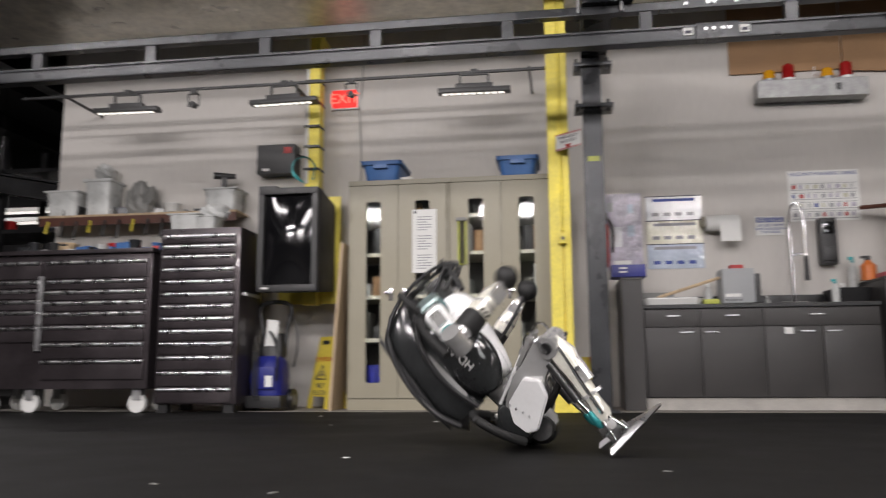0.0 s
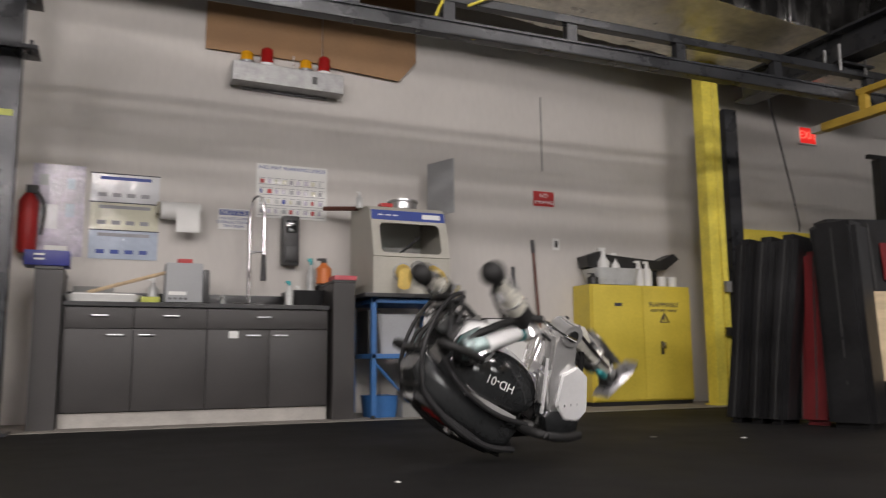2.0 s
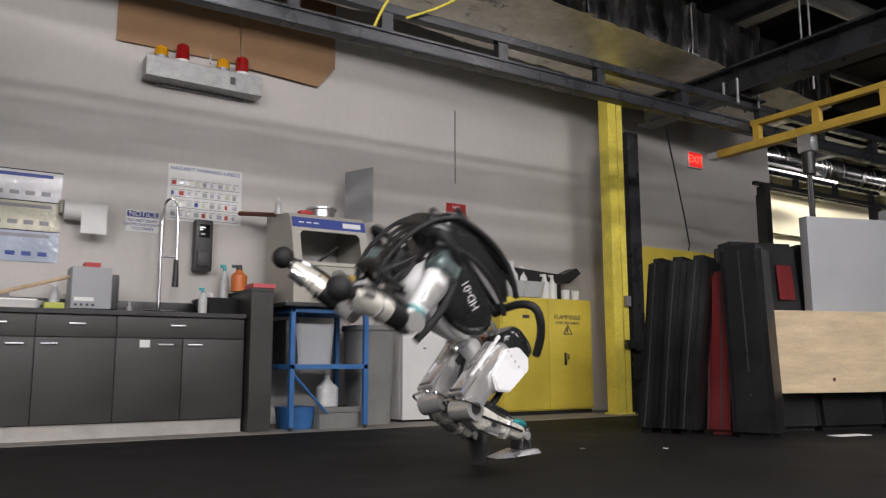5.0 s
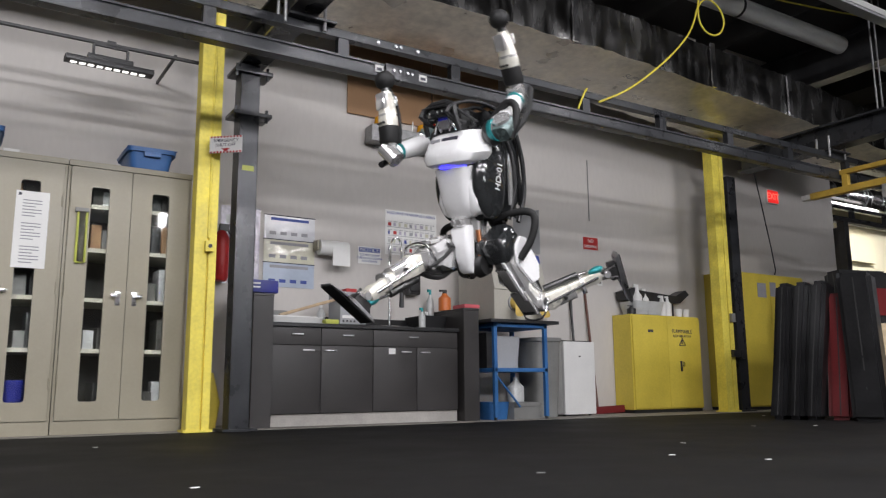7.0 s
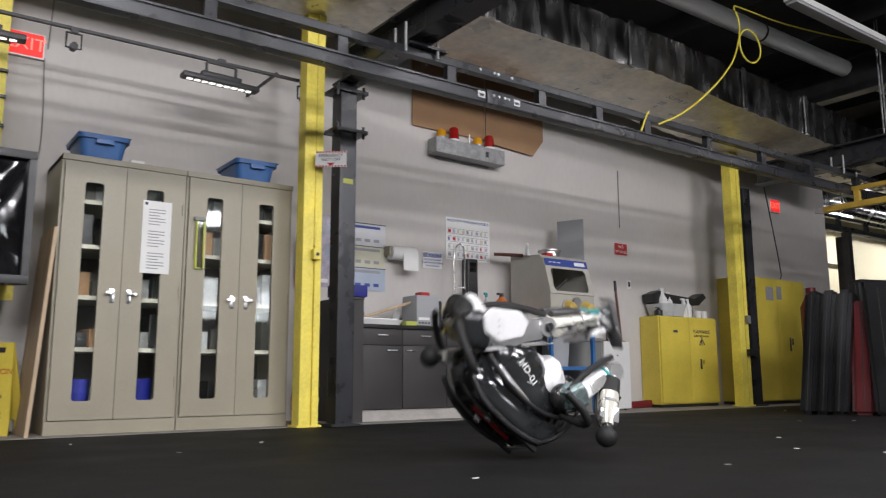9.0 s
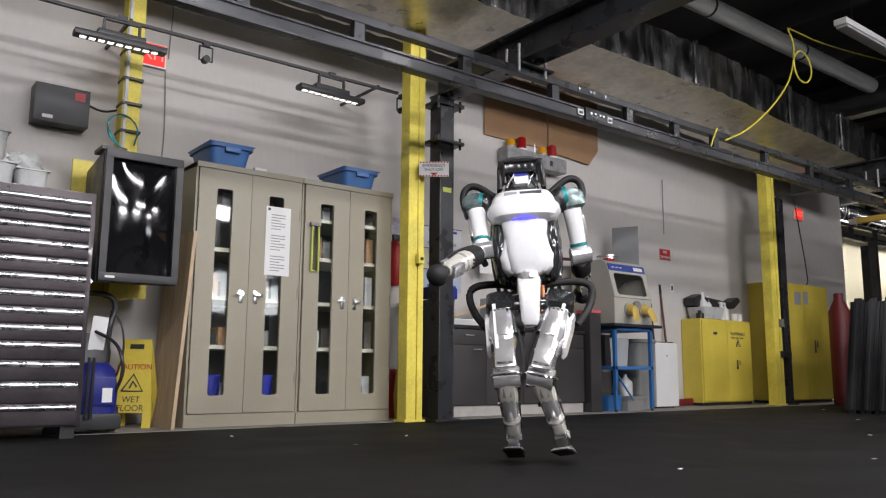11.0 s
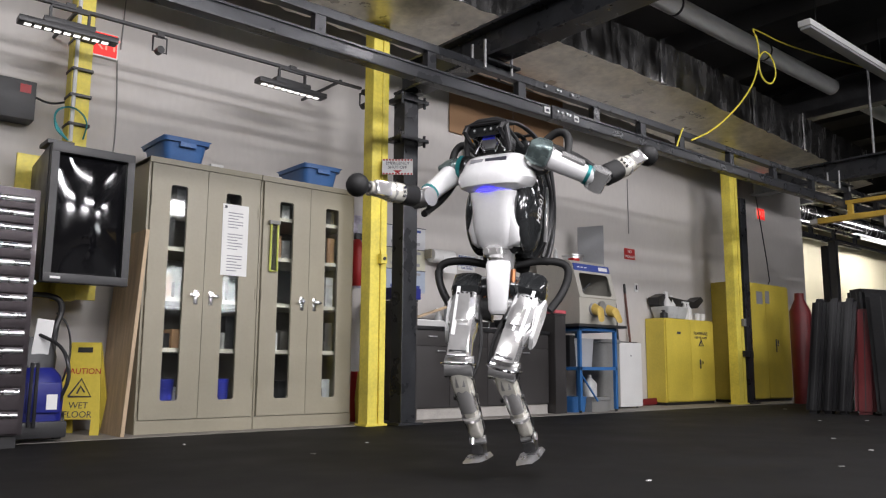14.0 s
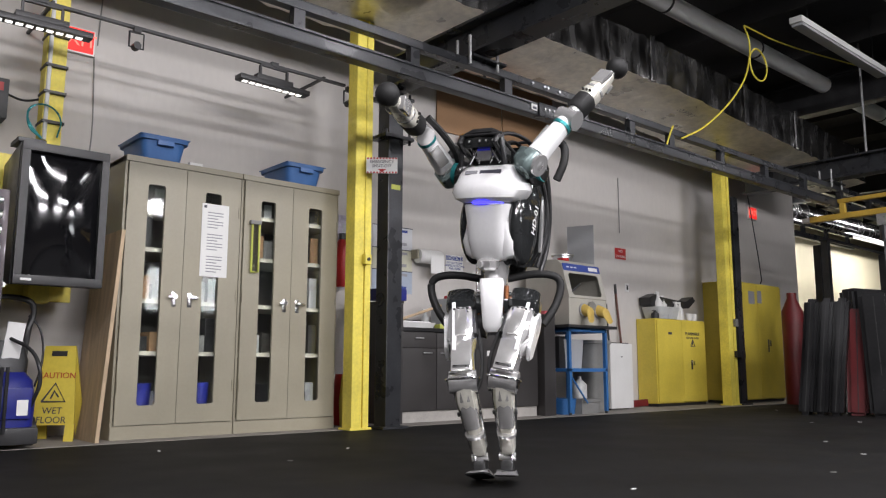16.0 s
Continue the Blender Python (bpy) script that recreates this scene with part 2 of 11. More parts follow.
def add_loft(bm, rings):
    """A closed skin through rings of equal length, capped."""
    vs = [[bm.verts.new(p) for p in ring] for ring in rings]
    n = len(vs[0])
    for a, b in zip(vs[:-1], vs[1:]):
        for k in range(n):
            bm.faces.new((a[k], a[(k + 1) % n], b[(k + 1) % n], b[k]))
    bm.faces.new(vs[0][::-1]), bm.faces.new(vs[-1])
    return bm


def oval(z, cx, cy, rx, ry, n=20, power=2.6):
    """A rounded-box ring at height z."""
    out = []
    for k in range(n):
        a = 2 * math.pi * k / n
        c, s = math.cos(a), math.sin(a)
        out.append((cx + rx * math.copysign(abs(c) ** (2 / power), c), cy + ry * math.copysign(abs(s) ** (2 / power), s), z))
    return out


def prism(bm, outline, y0, y1):
    """An outline in x and z, pulled from y0 to y1."""
    return add_loft(bm, [[(x, y0, z) for x, z in outline], [(x, y1, z) for x, z in outline]])


def mesh_ob(name, bm, material, smooth=False):
    bmesh.ops.recalc_face_normals(bm, faces=bm.faces[:])
    me = bpy.data.meshes.new(name)
    bm.to_mesh(me)
    bm.free()
    me.materials.append(material)
    if smooth:
        me.polygons.foreach_set("use_smooth", [True] * len(me.polygons))
        me.set_sharp_from_angle(angle=radians(38))
    return new(name, me)


def part(name, bm, material, parent, label="", smooth=True):
    ob = mesh_ob(name, bm, material, smooth)
    ob.parent = parent
    return tagged(ob, label)


def thing(name, label, category, m=None, group=""):
    ob = new(name)
    ob.empty_display_size = 0.1
    ob.matrix_basis = m or Matrix()
    return tagged(ob, label, category, group)


def solo(name, bm, material, label, category, m=None, group="", smooth=True):
    ob = mesh_ob(name, bm, material, smooth)
    ob.matrix_basis = m or Matrix()
    return tagged(ob, label, category, group)


def structure(name, bm, material, label="", smooth=False):
    return tagged(mesh_ob(name, bm, material, smooth), label, kind="structure")


def text_part(name, body, size, m, material, parent, label=""):
    c = bpy.data.curves.new(name, "FONT")
    c.body, c.size, c.align_x, c.align_y, c.extrude = body, size, "CENTER", "CENTER", 0.0008
    c.materials.append(material)
    ob = new(name, c)
    ob.parent = parent
    ob.matrix_basis = m
    return tagged(ob, label)


# ---- the hall ----
W = 7.55
structure("floor", B(-16, 30, -9, 22, -0.1, 0.0), M_FLOOR, "dark rubber matting floor with faint scuffs")
bmx = bmesh.new()
add_box(bmx, -4.63, 9.8, 6.72, W, -0.02, 0.004)
structure("floor_strip", bmx, M_CONC, "worn bare concrete strip along the wall")
structure("wall_north", B(-4.63, 9.8, W, W + 0.2, 0, 4.9), M_WALL, "beige painted workshop wall")
structure("wall_far", B(9.8, 30, 10.5, 10.7, 0, 4.9), M_WALL_CREAM, "cream wall at the far end of the hall")
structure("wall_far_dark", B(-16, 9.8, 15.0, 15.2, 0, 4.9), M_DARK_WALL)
structure("wall_side", B(9.6, 9.8, W + 0.2, 10.7, 0, 4.9), M_WALL_CREAM)
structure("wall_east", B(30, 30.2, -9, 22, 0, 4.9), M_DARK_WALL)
structure("wall_west", B(-16.2, -16, -9, 22, 0, 4.9), M_WALL)
bmx = bmesh.new()
for q in ((-16, 4.6, 0, 4.9), (7.2, 30, 0, 4.9), (4.6, 7.2, 0, 1.95), (4.6, 7.2, 3.2, 4.9)):
    add_box(bmx, q[0], q[1], -9.2, -9, q[2], q[3])
structure("wall_south", bmx, M_WALL)
win = structure("window_1", B(4.6, 7.2, -9.12, -9.08, 1.95, 2.0), M_WHITE, "wide daylight window in the opposite wall")
part("window_frame", B(4.6, 7.2, -9.12, -9.08, 3.15, 3.2), M_WHITE, win)
for x in (4.6, 5.45, 6.3, 7.15):
    part("window_frame", B(x, x + 0.05, -9.12, -9.08, 2.0, 3.15), M_WHITE, win)
structure("backdrop", B(4.0, 7.8, -9.7, -9.65, 1.4, 3.8), M_DAY, "pale daylight outside the window")
bmx = bmesh.new()
add_box(bmx, -16, 30, -9, 22, 4.9, 5.0)
for i in range(30):
    add_box(bmx, -15.5 + i * 1.5, -15.42 + i * 1.5, -9, 15, 4.62, 4.9)
structure("ceiling", bmx, M_DECK, "black roof deck with joists")
bmx = B(9.8, 16, 10.4, 10.495, 2.9, 3.5)
structure("trim", bmx, M_WALL_CREAM)


def ceiling_beam(label, a, b, w, h):
    bm = bmesh.new()
    a, b = Vector(a), Vector(b)
    m = Matrix.Translation(a) @ (b - a).to_track_quat("X", "Z").to_matrix().to_4x4()
    L = (b - a).length
    add_box(bm, 0, L, -w / 2, w / 2, 0, 0.02, m=m)
    add_box(bm, 0, L, -w / 2, w / 2, h - 0.02, h, m=m)
    add_box(bm, 0, L, -0.012, 0.012, 0.02, h - 0.02, m=m)
    return tagged(solo("roof_beam", bm, M_BLACKST, label, "beam", smooth=False), kind="structure")


for bx in (-6.5, 8.0, 14.0):
    ceiling_beam("deep dark steel roof girder", (bx, -9, 4.1), (bx, 15, 4.1), 0.2, 0.5)
ceiling_beam("deep dark steel roof girder", (-16, 8.6, 4.1), (30, 8.6, 4.1), 0.2, 0.5)


# ---- ceiling tubes ----
def tube_light(drop=0.54):
    t = thing("ceiling_light", "long white fluorescent batten light on rods", "ceiling light", group="ceiling tube lights")
    part("housing", B(-1.2, 1.2, -0.07, 0.07, 0.03, 0.10, 0.01), M_WHITE, t)
    bm = bmesh.new()
    add_cyl(bm, (-1.17, -0.03, 0.02), (1.17, -0.03, 0.02), 0.014, seg=10)
    add_cyl(bm, (-1.17, 0.03, 0.02), (1.17, 0.03, 0.02), 0.014, seg=10)
    part("tube", bm, M_TUBE, t, "glowing white tubes")
    for x in (-0.9, 0.9):
        part("rod", C((x, 0, 0.1), (x, 0, drop), 0.006, seg=6), M_BLACKST, t)
    return t


tl = tube_light()
tl.matrix_basis = pose(TUBES[0][0], TUBES[0][1], 4.36)
for tx, ty, watts, tilt in TUBES[1:]:
    copy_thing(tl, pose(tx, ty, 4.36))
bl = thing("ceiling_light", "long pale batten light hanging unlit under the roof", "ceiling light", pose(6.1, 5.12, 4.15), "ceiling tube lights")
part("housing", B(-1.2, 1.2, -0.07, 0.07, 0.03, 0.10, 0.01), M_WHITE, bl)
part("diffuser", B(-1.17, 1.17, -0.06, 0.06, 0.0, 0.029, 0.008), M_LGREY, bl, "unlit grey diffuser")
for x in (-0.9, 0.9):
    part("rod", C((x, 0, 0.1), (x, 0, 0.75), 0.006, seg=6), M_BLACKST, bl)
for lx, ly, lz in ((17.5, 9.3, 3.6), (13.5, 9.6, 3.7), (-7.5, 11.5, 2.6), (-8.5, 13.0, 3.1)):
    tube_light(4.9 - lz).matrix_basis = pose(lx, ly, lz)


# ---- columns ----
def yellow_column(x, y, w, d, zt, label):
    t = thing("steel_column", label, "column", pose(x, y, 0), "yellow columns")
    bm = bmesh.new()
    add_box(bm, 0, w * 0.56, 0, d, 0, zt, 0.006)
    add_box(bm, w * 0.66, w, 0.005, d, 0, zt, 0.006)
    add_box(bm, w * 0.5, w * 0.7, 0.03, d - 0.01, 0, zt)
    part("shaft", bm, M_YELLOW, t, smooth=False)
    part("conduit", C((w * 0.61, -0.004, 1.4), (w * 0.61, -0.004, zt), 0.010, seg=8), M_YELLOW, t)
    part("base_plate", B(-0.02, w + 0.02, -0.01, d + 0.02, 0.004, 0.02), M_YELLOW, t)
    return t


c1 = yellow_column(0.238, 6.62, 0.165, 0.125, 4.9, "yellow painted steel column with conduit beside the cabinets")
part("switch_box", B(0.070, 0.130, -0.055, -0.004, 1.29, 1.37, 0.006), M_YELLOW, c1, "yellow switch box with round key")
part("switch_button", C((0.100, -0.064, 1.33), (0.100, -0.055, 1.33), 0.014, seg=12), M_BLACK, c1)
c2 = yellow_column(6.30, 6.87, 0.20, 0.13, 3.235, "yellow painted steel column beside the flammables cabinet")
part("outlet_box", B(0.13, 0.19, -0.04, 0.0, 1.02, 1.12, 0.004), M_GREY, c2)
part("bracket", B(0.12, 0.24, -0.04, 0.0, 0.62, 0.70, 0.004), M_BLACK, c2)
t = thing("steel_column", "slim yellow column wrapped with cables and black ties", "column", pose(-1.95, 7.18, 0), "yellow columns")
part("shaft", B(0, 0.13, 0, 0.13, 0.90, 4.9, 0.008), M_YELLOW, t, smooth=False)
for z in (1.0, 1.8, 3.4):
    part("wall_bracket", B(0.02, 0.11, 0.165, 0.368, z, z + 0.05), M_YELLOW, t)
part("cable", C((0.02, -0.012, 2.0), (0.02, -0.012, 4.9), 0.014, seg=8), M_WHITE, t, "white cable")
for z in (2.12, 2.33, 2.52, 2.74, 2.95, 3.2):
    part("cable_tie", B(-0.006, 0.136, -0.03, 0.136, z, z + 0.018), M_BLACK, t)
bm = bmesh.new()
for k in range(3):
    add_tube(bm, [(0.0, -0.03, 2.0), (-0.10, -0.05, 2.06 + 0.02 * k), (-0.10, -0.05, 2.2), (0.02, -0.04, 2.25), (0.12, -0.05, 2.16), (0.09, -0.05, 2.02)], 0.006, 6)
part("cable_coil", bm, M_TEAL, t, "coil of green cable")
part("mount_board", B(-0.27, 0.30, 0.135, 0.16, 0.92, 1.90), M_YELLOW, t)


def dark_post(x, y, label, top=2.78, clamps=(2.36, 2.70)):
    t = thing("crane_post", label, "post", pose(x, y, 0), "dark crane posts")
    part("shaft", B(0, 0.15, 0, 0.15, 0, top, 0.008), M_STEEL, t, smooth=False)
    part("base_plate", B(-0.05, 0.20, -0.04, 0.2, 0.004, 0.022), M_STEEL, t)
    for z in clamps:
        part("clamp", B(-0.06, 0.24, -0.035, 0.185, z, z + 0.03, 0.004), M_STEEL, t)
        for xx in (-0.04, 0.20):
            part("clamp_bolt", C((xx, -0.02, z - 0.04), (xx, -0.02, z + 0.06), 0.012, seg=8), M_STEEL, t)
    return t


p1 = dark_post(0.52, 6.56, "dark steel crane post beside the yellow column")
part("tag", B(0.03, 0.12, -0.004, 0.0, 1.93, 1.97), M_HIVIS, p1, "small yellow warning tag")
p2 = dark_post(6.57, 6.88, "dark steel crane post beside the second yellow column", 2.785, ())
part("junction_box", B(-0.03, 0.05, -0.06, 0.0, 0.60, 0.70, 0.006), M_BLACK, p2, "black junction box")


# ---- overhead crane ----
def truss_track(y, x0, x1, zb, label, spacers):
    t = thing("crane_track", label, "crane rail", Matrix(), "crane rails")
    bm = bmesh.new()
    add_box(bm, x0, x1, y - 0.045, y + 0.045, zb, zb + 0.085, 0.012)
    add_box(bm, x0, x1, y - 0.05, y + 0.05, zb + 0.085, zb + 0.10)
    part("lower_chord", bm, M_STEEL, t, smooth=False)
    part("upper_chord", B(x0, x1, y - 0.035, y + 0.035, zb + 0.225, zb + 0.285, 0.006), M_STEEL, t, smooth=False)
    for x in spacers:
        part("spacer", B(x - 0.04, x + 0.04, y - 0.028, y + 0.028, zb + 0.10, zb + 0.225), M_STEEL, t, smooth=False)
    return t


tr = truss_track(5.60, -7.6, 13.0, 2.455, "dark steel crane track with two chords and spacers",
                 [-7.1, -6.2, -5.3, -4.4, -3.5, -2.6, -1.73, -0.92, 0.0, 0.92, 1.84, 2.51, 3.14, 4.05, 4.97, 5.9, 6.9, 7.8, 8.7, 9.6, 10.6, 11.6, 12.5])
part("splice_plate", B(1.23, 1.50, 5.535, 5.55, 2.45, 2.56, 0.003), M_STEEL, tr, "bolted splice plate")
for x in (1.15, 1.505):
    part("splice_label", B(x, x + 0.065, 5.545, 5.553, 2.485, 2.535), M_PAPER, tr, "white inspection label")
    part("label_print", B(x + 0.012, x + 0.053, 5.543, 5.545, 2.495, 2.515), M_INK, tr, smooth=False)
for x in (1.29, 1.34, 1.40, 1.44):
    part("bolt", C((x, 5.525, 2.515), (x, 5.54, 2.515), 0.011, seg=8), M_ALU, tr)
for x in (1.18, 1.32, 1.36, 1.50):
    part("bolt", C((x, 5.552, 2.71), (x, 5.568, 2.71), 0.012, seg=8), M_ALU, tr)


def header(x, label, y0=-8.9, y1=6.72):
    t = thing("crane_header", label, "beam", Matrix(), "crane headers")
    part("lower_flange", B(x - 0.10, x + 0.10, y0, y1, 2.79, 2.81), M_STEEL, t, smooth=False)
    part("upper_flange", B(x - 0.10, x + 0.10, y0, y1, 3.03, 3.05), M_STEEL, t, smooth=False)
    part("web", B(x - 0.008, x + 0.008, y0, y1, 2.81, 3.03), M_STEEL, t, smooth=False)
    part("hanger_plate", B(x - 0.12, x + 0.22, 5.51, 5.69, 2.742, 2.76), M_STEEL, t)
    for dx in (-0.14, 0.14):
        for dy in (5.53, 5.67):
            part("hanger_bolt", C((x + dx, dy, 2.68), (x + dx, dy, 2.90), 0.012, seg=8), M_GALV, t)
    return t


header(0.62, "dark steel crane header spanning out over the floor")
header(6.66, "dark steel crane header spanning out over the floor")
header(-5.5, "dark steel crane header spanning out over the floor")
t = thing("crane_bridge", "ochre painted ladder-type crane bridge beam", "crane beam", pose(6.72, 0, 2.30))
part("lower_chord", B(-0.04, 0.04, -4.0, 5.9, 0, 0.07, 0.006), M_OCHRE, t)
part("upper_chord", B(-0.03, 0.03, -4.0, 5.55, 0.20, 0.25, 0.006), M_OCHRE, t)
for i in range(18):
    y = 5.5 - i * 0.55
    part("spacer", B(-0.028, 0.028, y - 0.03, y + 0.03, 0.07, 0.20), M_OCHRE, t)
part("end_stop", B(-0.045, 0.045, 5.9, 6.0, 0.005, 0.06), M_ALU, t)
t = thing("chain_hoist", "dark chain hoist hanging from the crane bridge", "hoist", pose(6.72, 5.05, 0))
part("trolley", B(-0.05, 0.05, -0.06, 0.06, 2.16, 2.30, 0.01), M_ALU, t)
part("hoist_body", C((0, 0, 1.98), (0, 0, 2.16), 0.05, seg=12), M_BLACK, t)
for dx in (-0.03, 0.03, 0.0):
    part("chain", C((dx, 0.01 * dx, 1.35), (dx * 0.8, 0, 2.0), 0.009, seg=6), M_BLACKST, t)
part("hook", C((0, 0, 1.28), (0, 0, 1.36), 0.035, 0.02, seg=10), M_BLACK, t)
t = thing("gantry_frame", "black steel gantry frame standing behind the mats", "frame")
for x, y in ((7.62, 6.1), (7.95, 6.35), (9.6, 6.1)):
    part("upright", B(x, x + 0.09, y, y + 0.09, 0, 2.2), M_BLACKST, t)
part("crossbar", B(7.5, 11.5, 6.11, 6.15, 2.2, 2.235), M_BLACKST, t)
truss_track(3.6, 6.9, 13.0, 2.30, "second dark crane track at the far bay", [7.1 + 0.95 * k for k in range(7)]).location = (0, 4.3, 0.5)

# ---- duct ----
random.seed(4)
bm = bmesh.new()
rings = []
x = -6.0
while x < 8.6:
    zl = 3.36 if x < 4 else 3.36 - 0.055 * (x - 4)
    zh = 3.80 if x < 4 else 3.80 - 0.05 * (x - 4)
    j = lambda a=0.014: random.uniform(-a, a)
    sec = []
    for (cy, cz, ny, nz, n) in ((5.9, zl, 1, 0, 10), (6.95, zl, 0, 1, 5), (6.95, zh, -1, 0, 10), (5.9, zh, 0, -1, 5)):
        wy, wz = 1.05, zh - zl
        for k in range(n):
            f = k / n
            sag = -0.03 * math.sin(math.pi * f) if (ny == 1) else 0.0
            sec.append((x + j(), cy + ny * wy * f + j(0.012), cz + nz * wz * f + sag + j(0.012)))
    rings.append(sec)
    x += 0.09
add_loft(bm, rings)
dt = thing("air_duct", "foil-wrapped rectangular supply air duct with creases", "duct")
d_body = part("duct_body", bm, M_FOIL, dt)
d_body.data.materials.append(M_FOIL_LIT)
# downward faces take the foil with light in its colour
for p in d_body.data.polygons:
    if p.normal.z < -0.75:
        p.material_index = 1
for bx in (-3.2, -1.1, 1.6, 3.3, 5.15, 6.4):
    zl = 3.36 if bx < 4 else 3.36 - 0.055 * (bx - 4)
    zh = 3.80 if bx < 4 else 3.80 - 0.05 * (bx - 4)
    part("foil_band", B(bx, bx + 0.06, 5.865, 5.885, zl - 0.01, zh + 0.02), M_CHROME, dt, "shiny foil tape band")
text_part("duct_lettering", "SUPPLY", 0.11, pose(4.35, 6.15, 3.295, 180, 0, 6), M_GREY, dt)
t = thing("round_pipe", "pale round insulated pipe under the roof", "pipe")
part("pipe", C((-6, 6.15, 4.5), (14, 6.15, 4.5), 0.11, seg=16), M_PAPER, t)
for i in range(8):
    part("clamp", C((i * 2 - 4, 6.15, 4.5), (i * 2 - 3.97, 6.15, 4.5), 0.118, seg=16), M_BLACK, t)
for i, (yy, zz, r) in enumerate(((4.2, 4.45, 0.03), (4.5, 4.5, 0.025), (3.2, 4.4, 0.04), (7.2, 4.35, 0.05), (1.2, 4.5, 0.03))):
    solo("roof_conduit", C((-10, yy, zz), (20, yy, zz), r, seg=10), M_GALV if i % 2 else M_BLACKST, "thin conduit running under the dark roof", "conduit", group="roof conduits")
for i, (xx, yy) in enumerate(((7.3, 5.4), (7.6, 5.5), (9.0, 5.0), (9.4, 4.4))):
    solo("hanger_rod", C((xx, yy, 3.0), (xx, yy, 4.9), 0.01, seg=6), M_GALV, "thin steel hanger rod", "rod", group="hanger rods")
t = thing("far_duct", "round silver duct hung over the far hall", "duct")
part("pipe", C((9.9, 9.9, 4.1), (22, 9.9, 4.1), 0.25, seg=20), M_FOIL, t)
for i in range(5):
    part("hanger", C((10.8 + i * 2.4, 9.9, 4.3), (10.8 + i * 2.4, 9.9, 4.9), 0.012, seg=6), M_GALV, t)
# yellow air cable
bm = bmesh.new()
add_tube(bm, [(3.02, 5.58, 2.50), (3.10, 5.56, 2.70), (3.14, 5.56, 2.76)], 0.009, 6)
add_tube(bm, [(3.02, 5.58, 2.47), (3.15, 5.57, 2.48), (3.32, 5.58, 2.46)], 0.009, 6)
add_tube(bm, [(3.26, 5.55, 2.66), (3.55, 5.48, 2.80), (3.95, 5.42, 3.12), (4.25, 5.41, 3.42), (4.36, 5.41, 3.60), (4.42, 5.41, 3.78), (4.56, 5.41, 3.90), (4.74, 5.41, 3.84),
              (4.80, 5.41, 3.68), (4.68, 5.41, 3.53), (4.50, 5.41, 3.53), (4.42, 5.42, 3.66), (4.46, 5.42, 3.95), (4.40, 5.45, 4.10), (4.7, 5.6, 4.25), (6.0, 5.8, 4.45), (8.0, 5.5, 4.55)], 0.009, 6, 2)
solo("air_hose", bm, M_ROPE, "coiled yellow air hose hanging from the crane track", "hose")


# ---- track lights on the wall ----
t = thing("light_track", "thin black lighting rail running along the wall", "light track")
part("rail", B(-4.6, 0.3, 6.885, 6.915, 2.835, 2.855), M_BLACK, t)
for x in (-4.2, -2.0, 0.1):
    part("wall_arm", B(x - 0.01, x + 0.01, 6.9, W, 2.855, 2.875), M_BLACK, t)


def wall_washer():
    t = thing("track_light", "black linear wall-washer light with lit underside", "light", group="track lights")
    bm = B(-0.31, 0.31, -0.05, 0.05, -0.06, -0.02, 0.008)
    part("housing", bm, M_BLACK, t)
    part("heatsink", B(-0.16, 0.16, -0.035, 0.035, -0.02, 0.02, 0.004), M_BLACK, t)
    for x in (-0.12, 0.12):
        part("yoke", B(x - 0.008, x + 0.008, -0.012, 0.012, 0.02, 0.10), M_BLACK, t)
    part("yoke_bar", B(-0.12, 0.12, -0.012, 0.012, 0.10, 0.115), M_BLACK, t)
    part("clamp", B(-0.03, 0.03, -0.02, 0.02, 0.115, 0.15), M_BLACK, t)
    for k in range(9):
        part("lens", B(-0.27 + k * 0.06, -0.23 + k * 0.06, -0.016, 0.016, -0.066, -0.061), M_LED, t, "lit lens")
    return t


ww = wall_washer()
ww.matrix_basis = pose(-2.06, 6.9, 2.72, 0, 0, -2)
for x in (-3.55, -0.37):
    copy_thing(ww, pose(x, 6.9, 2.72, 0, 0, 2))
t = thing("spot_bracket", "small black bracket clamped to the light rail", "bracket", pose(-1.45, 6.9, 2.70), "rail brackets")
bm = bmesh.new()
add_tube(bm, [(-0.05, 0, 0.11), (-0.05, 0, 0.0), (0.05, 0, 0.0), (0.05, 0, 0.11), (-0.05, 0, 0.11)], 0.008, 6, 0)
part("loop", bm, M_BLACK, t)
part("knob", C((0, -0.03, 0.01), (0, 0.03, 0.01), 0.028, seg=10), M_BLACK, t)
part("clamp", B(-0.025, 0.025, -0.02, 0.02, 0.11, 0.15), M_BLACK, t)
for x in (-2.9, 0.33):
    copy_thing(t, pose(x, 6.88, 2.68))


def exit_sign(m, w, label):
    t = thing("exit_sign", label, "sign", m, "exit signs")
    part("case", B(-w / 2, w / 2, -0.03, 0.0, -0.10, 0.10, 0.006), M_WHITE, t)
    part("face", B(-w / 2 + 0.012, w / 2 - 0.012, -0.034, -0.031, -0.088, 0.088), M_EXIT, t, "glowing red face")
    text_part("lettering", "EXIT", 0.135 * w / 0.26, pose(0, -0.036, 0, 90), M_EXITL, t, "bright red letters")
    return t


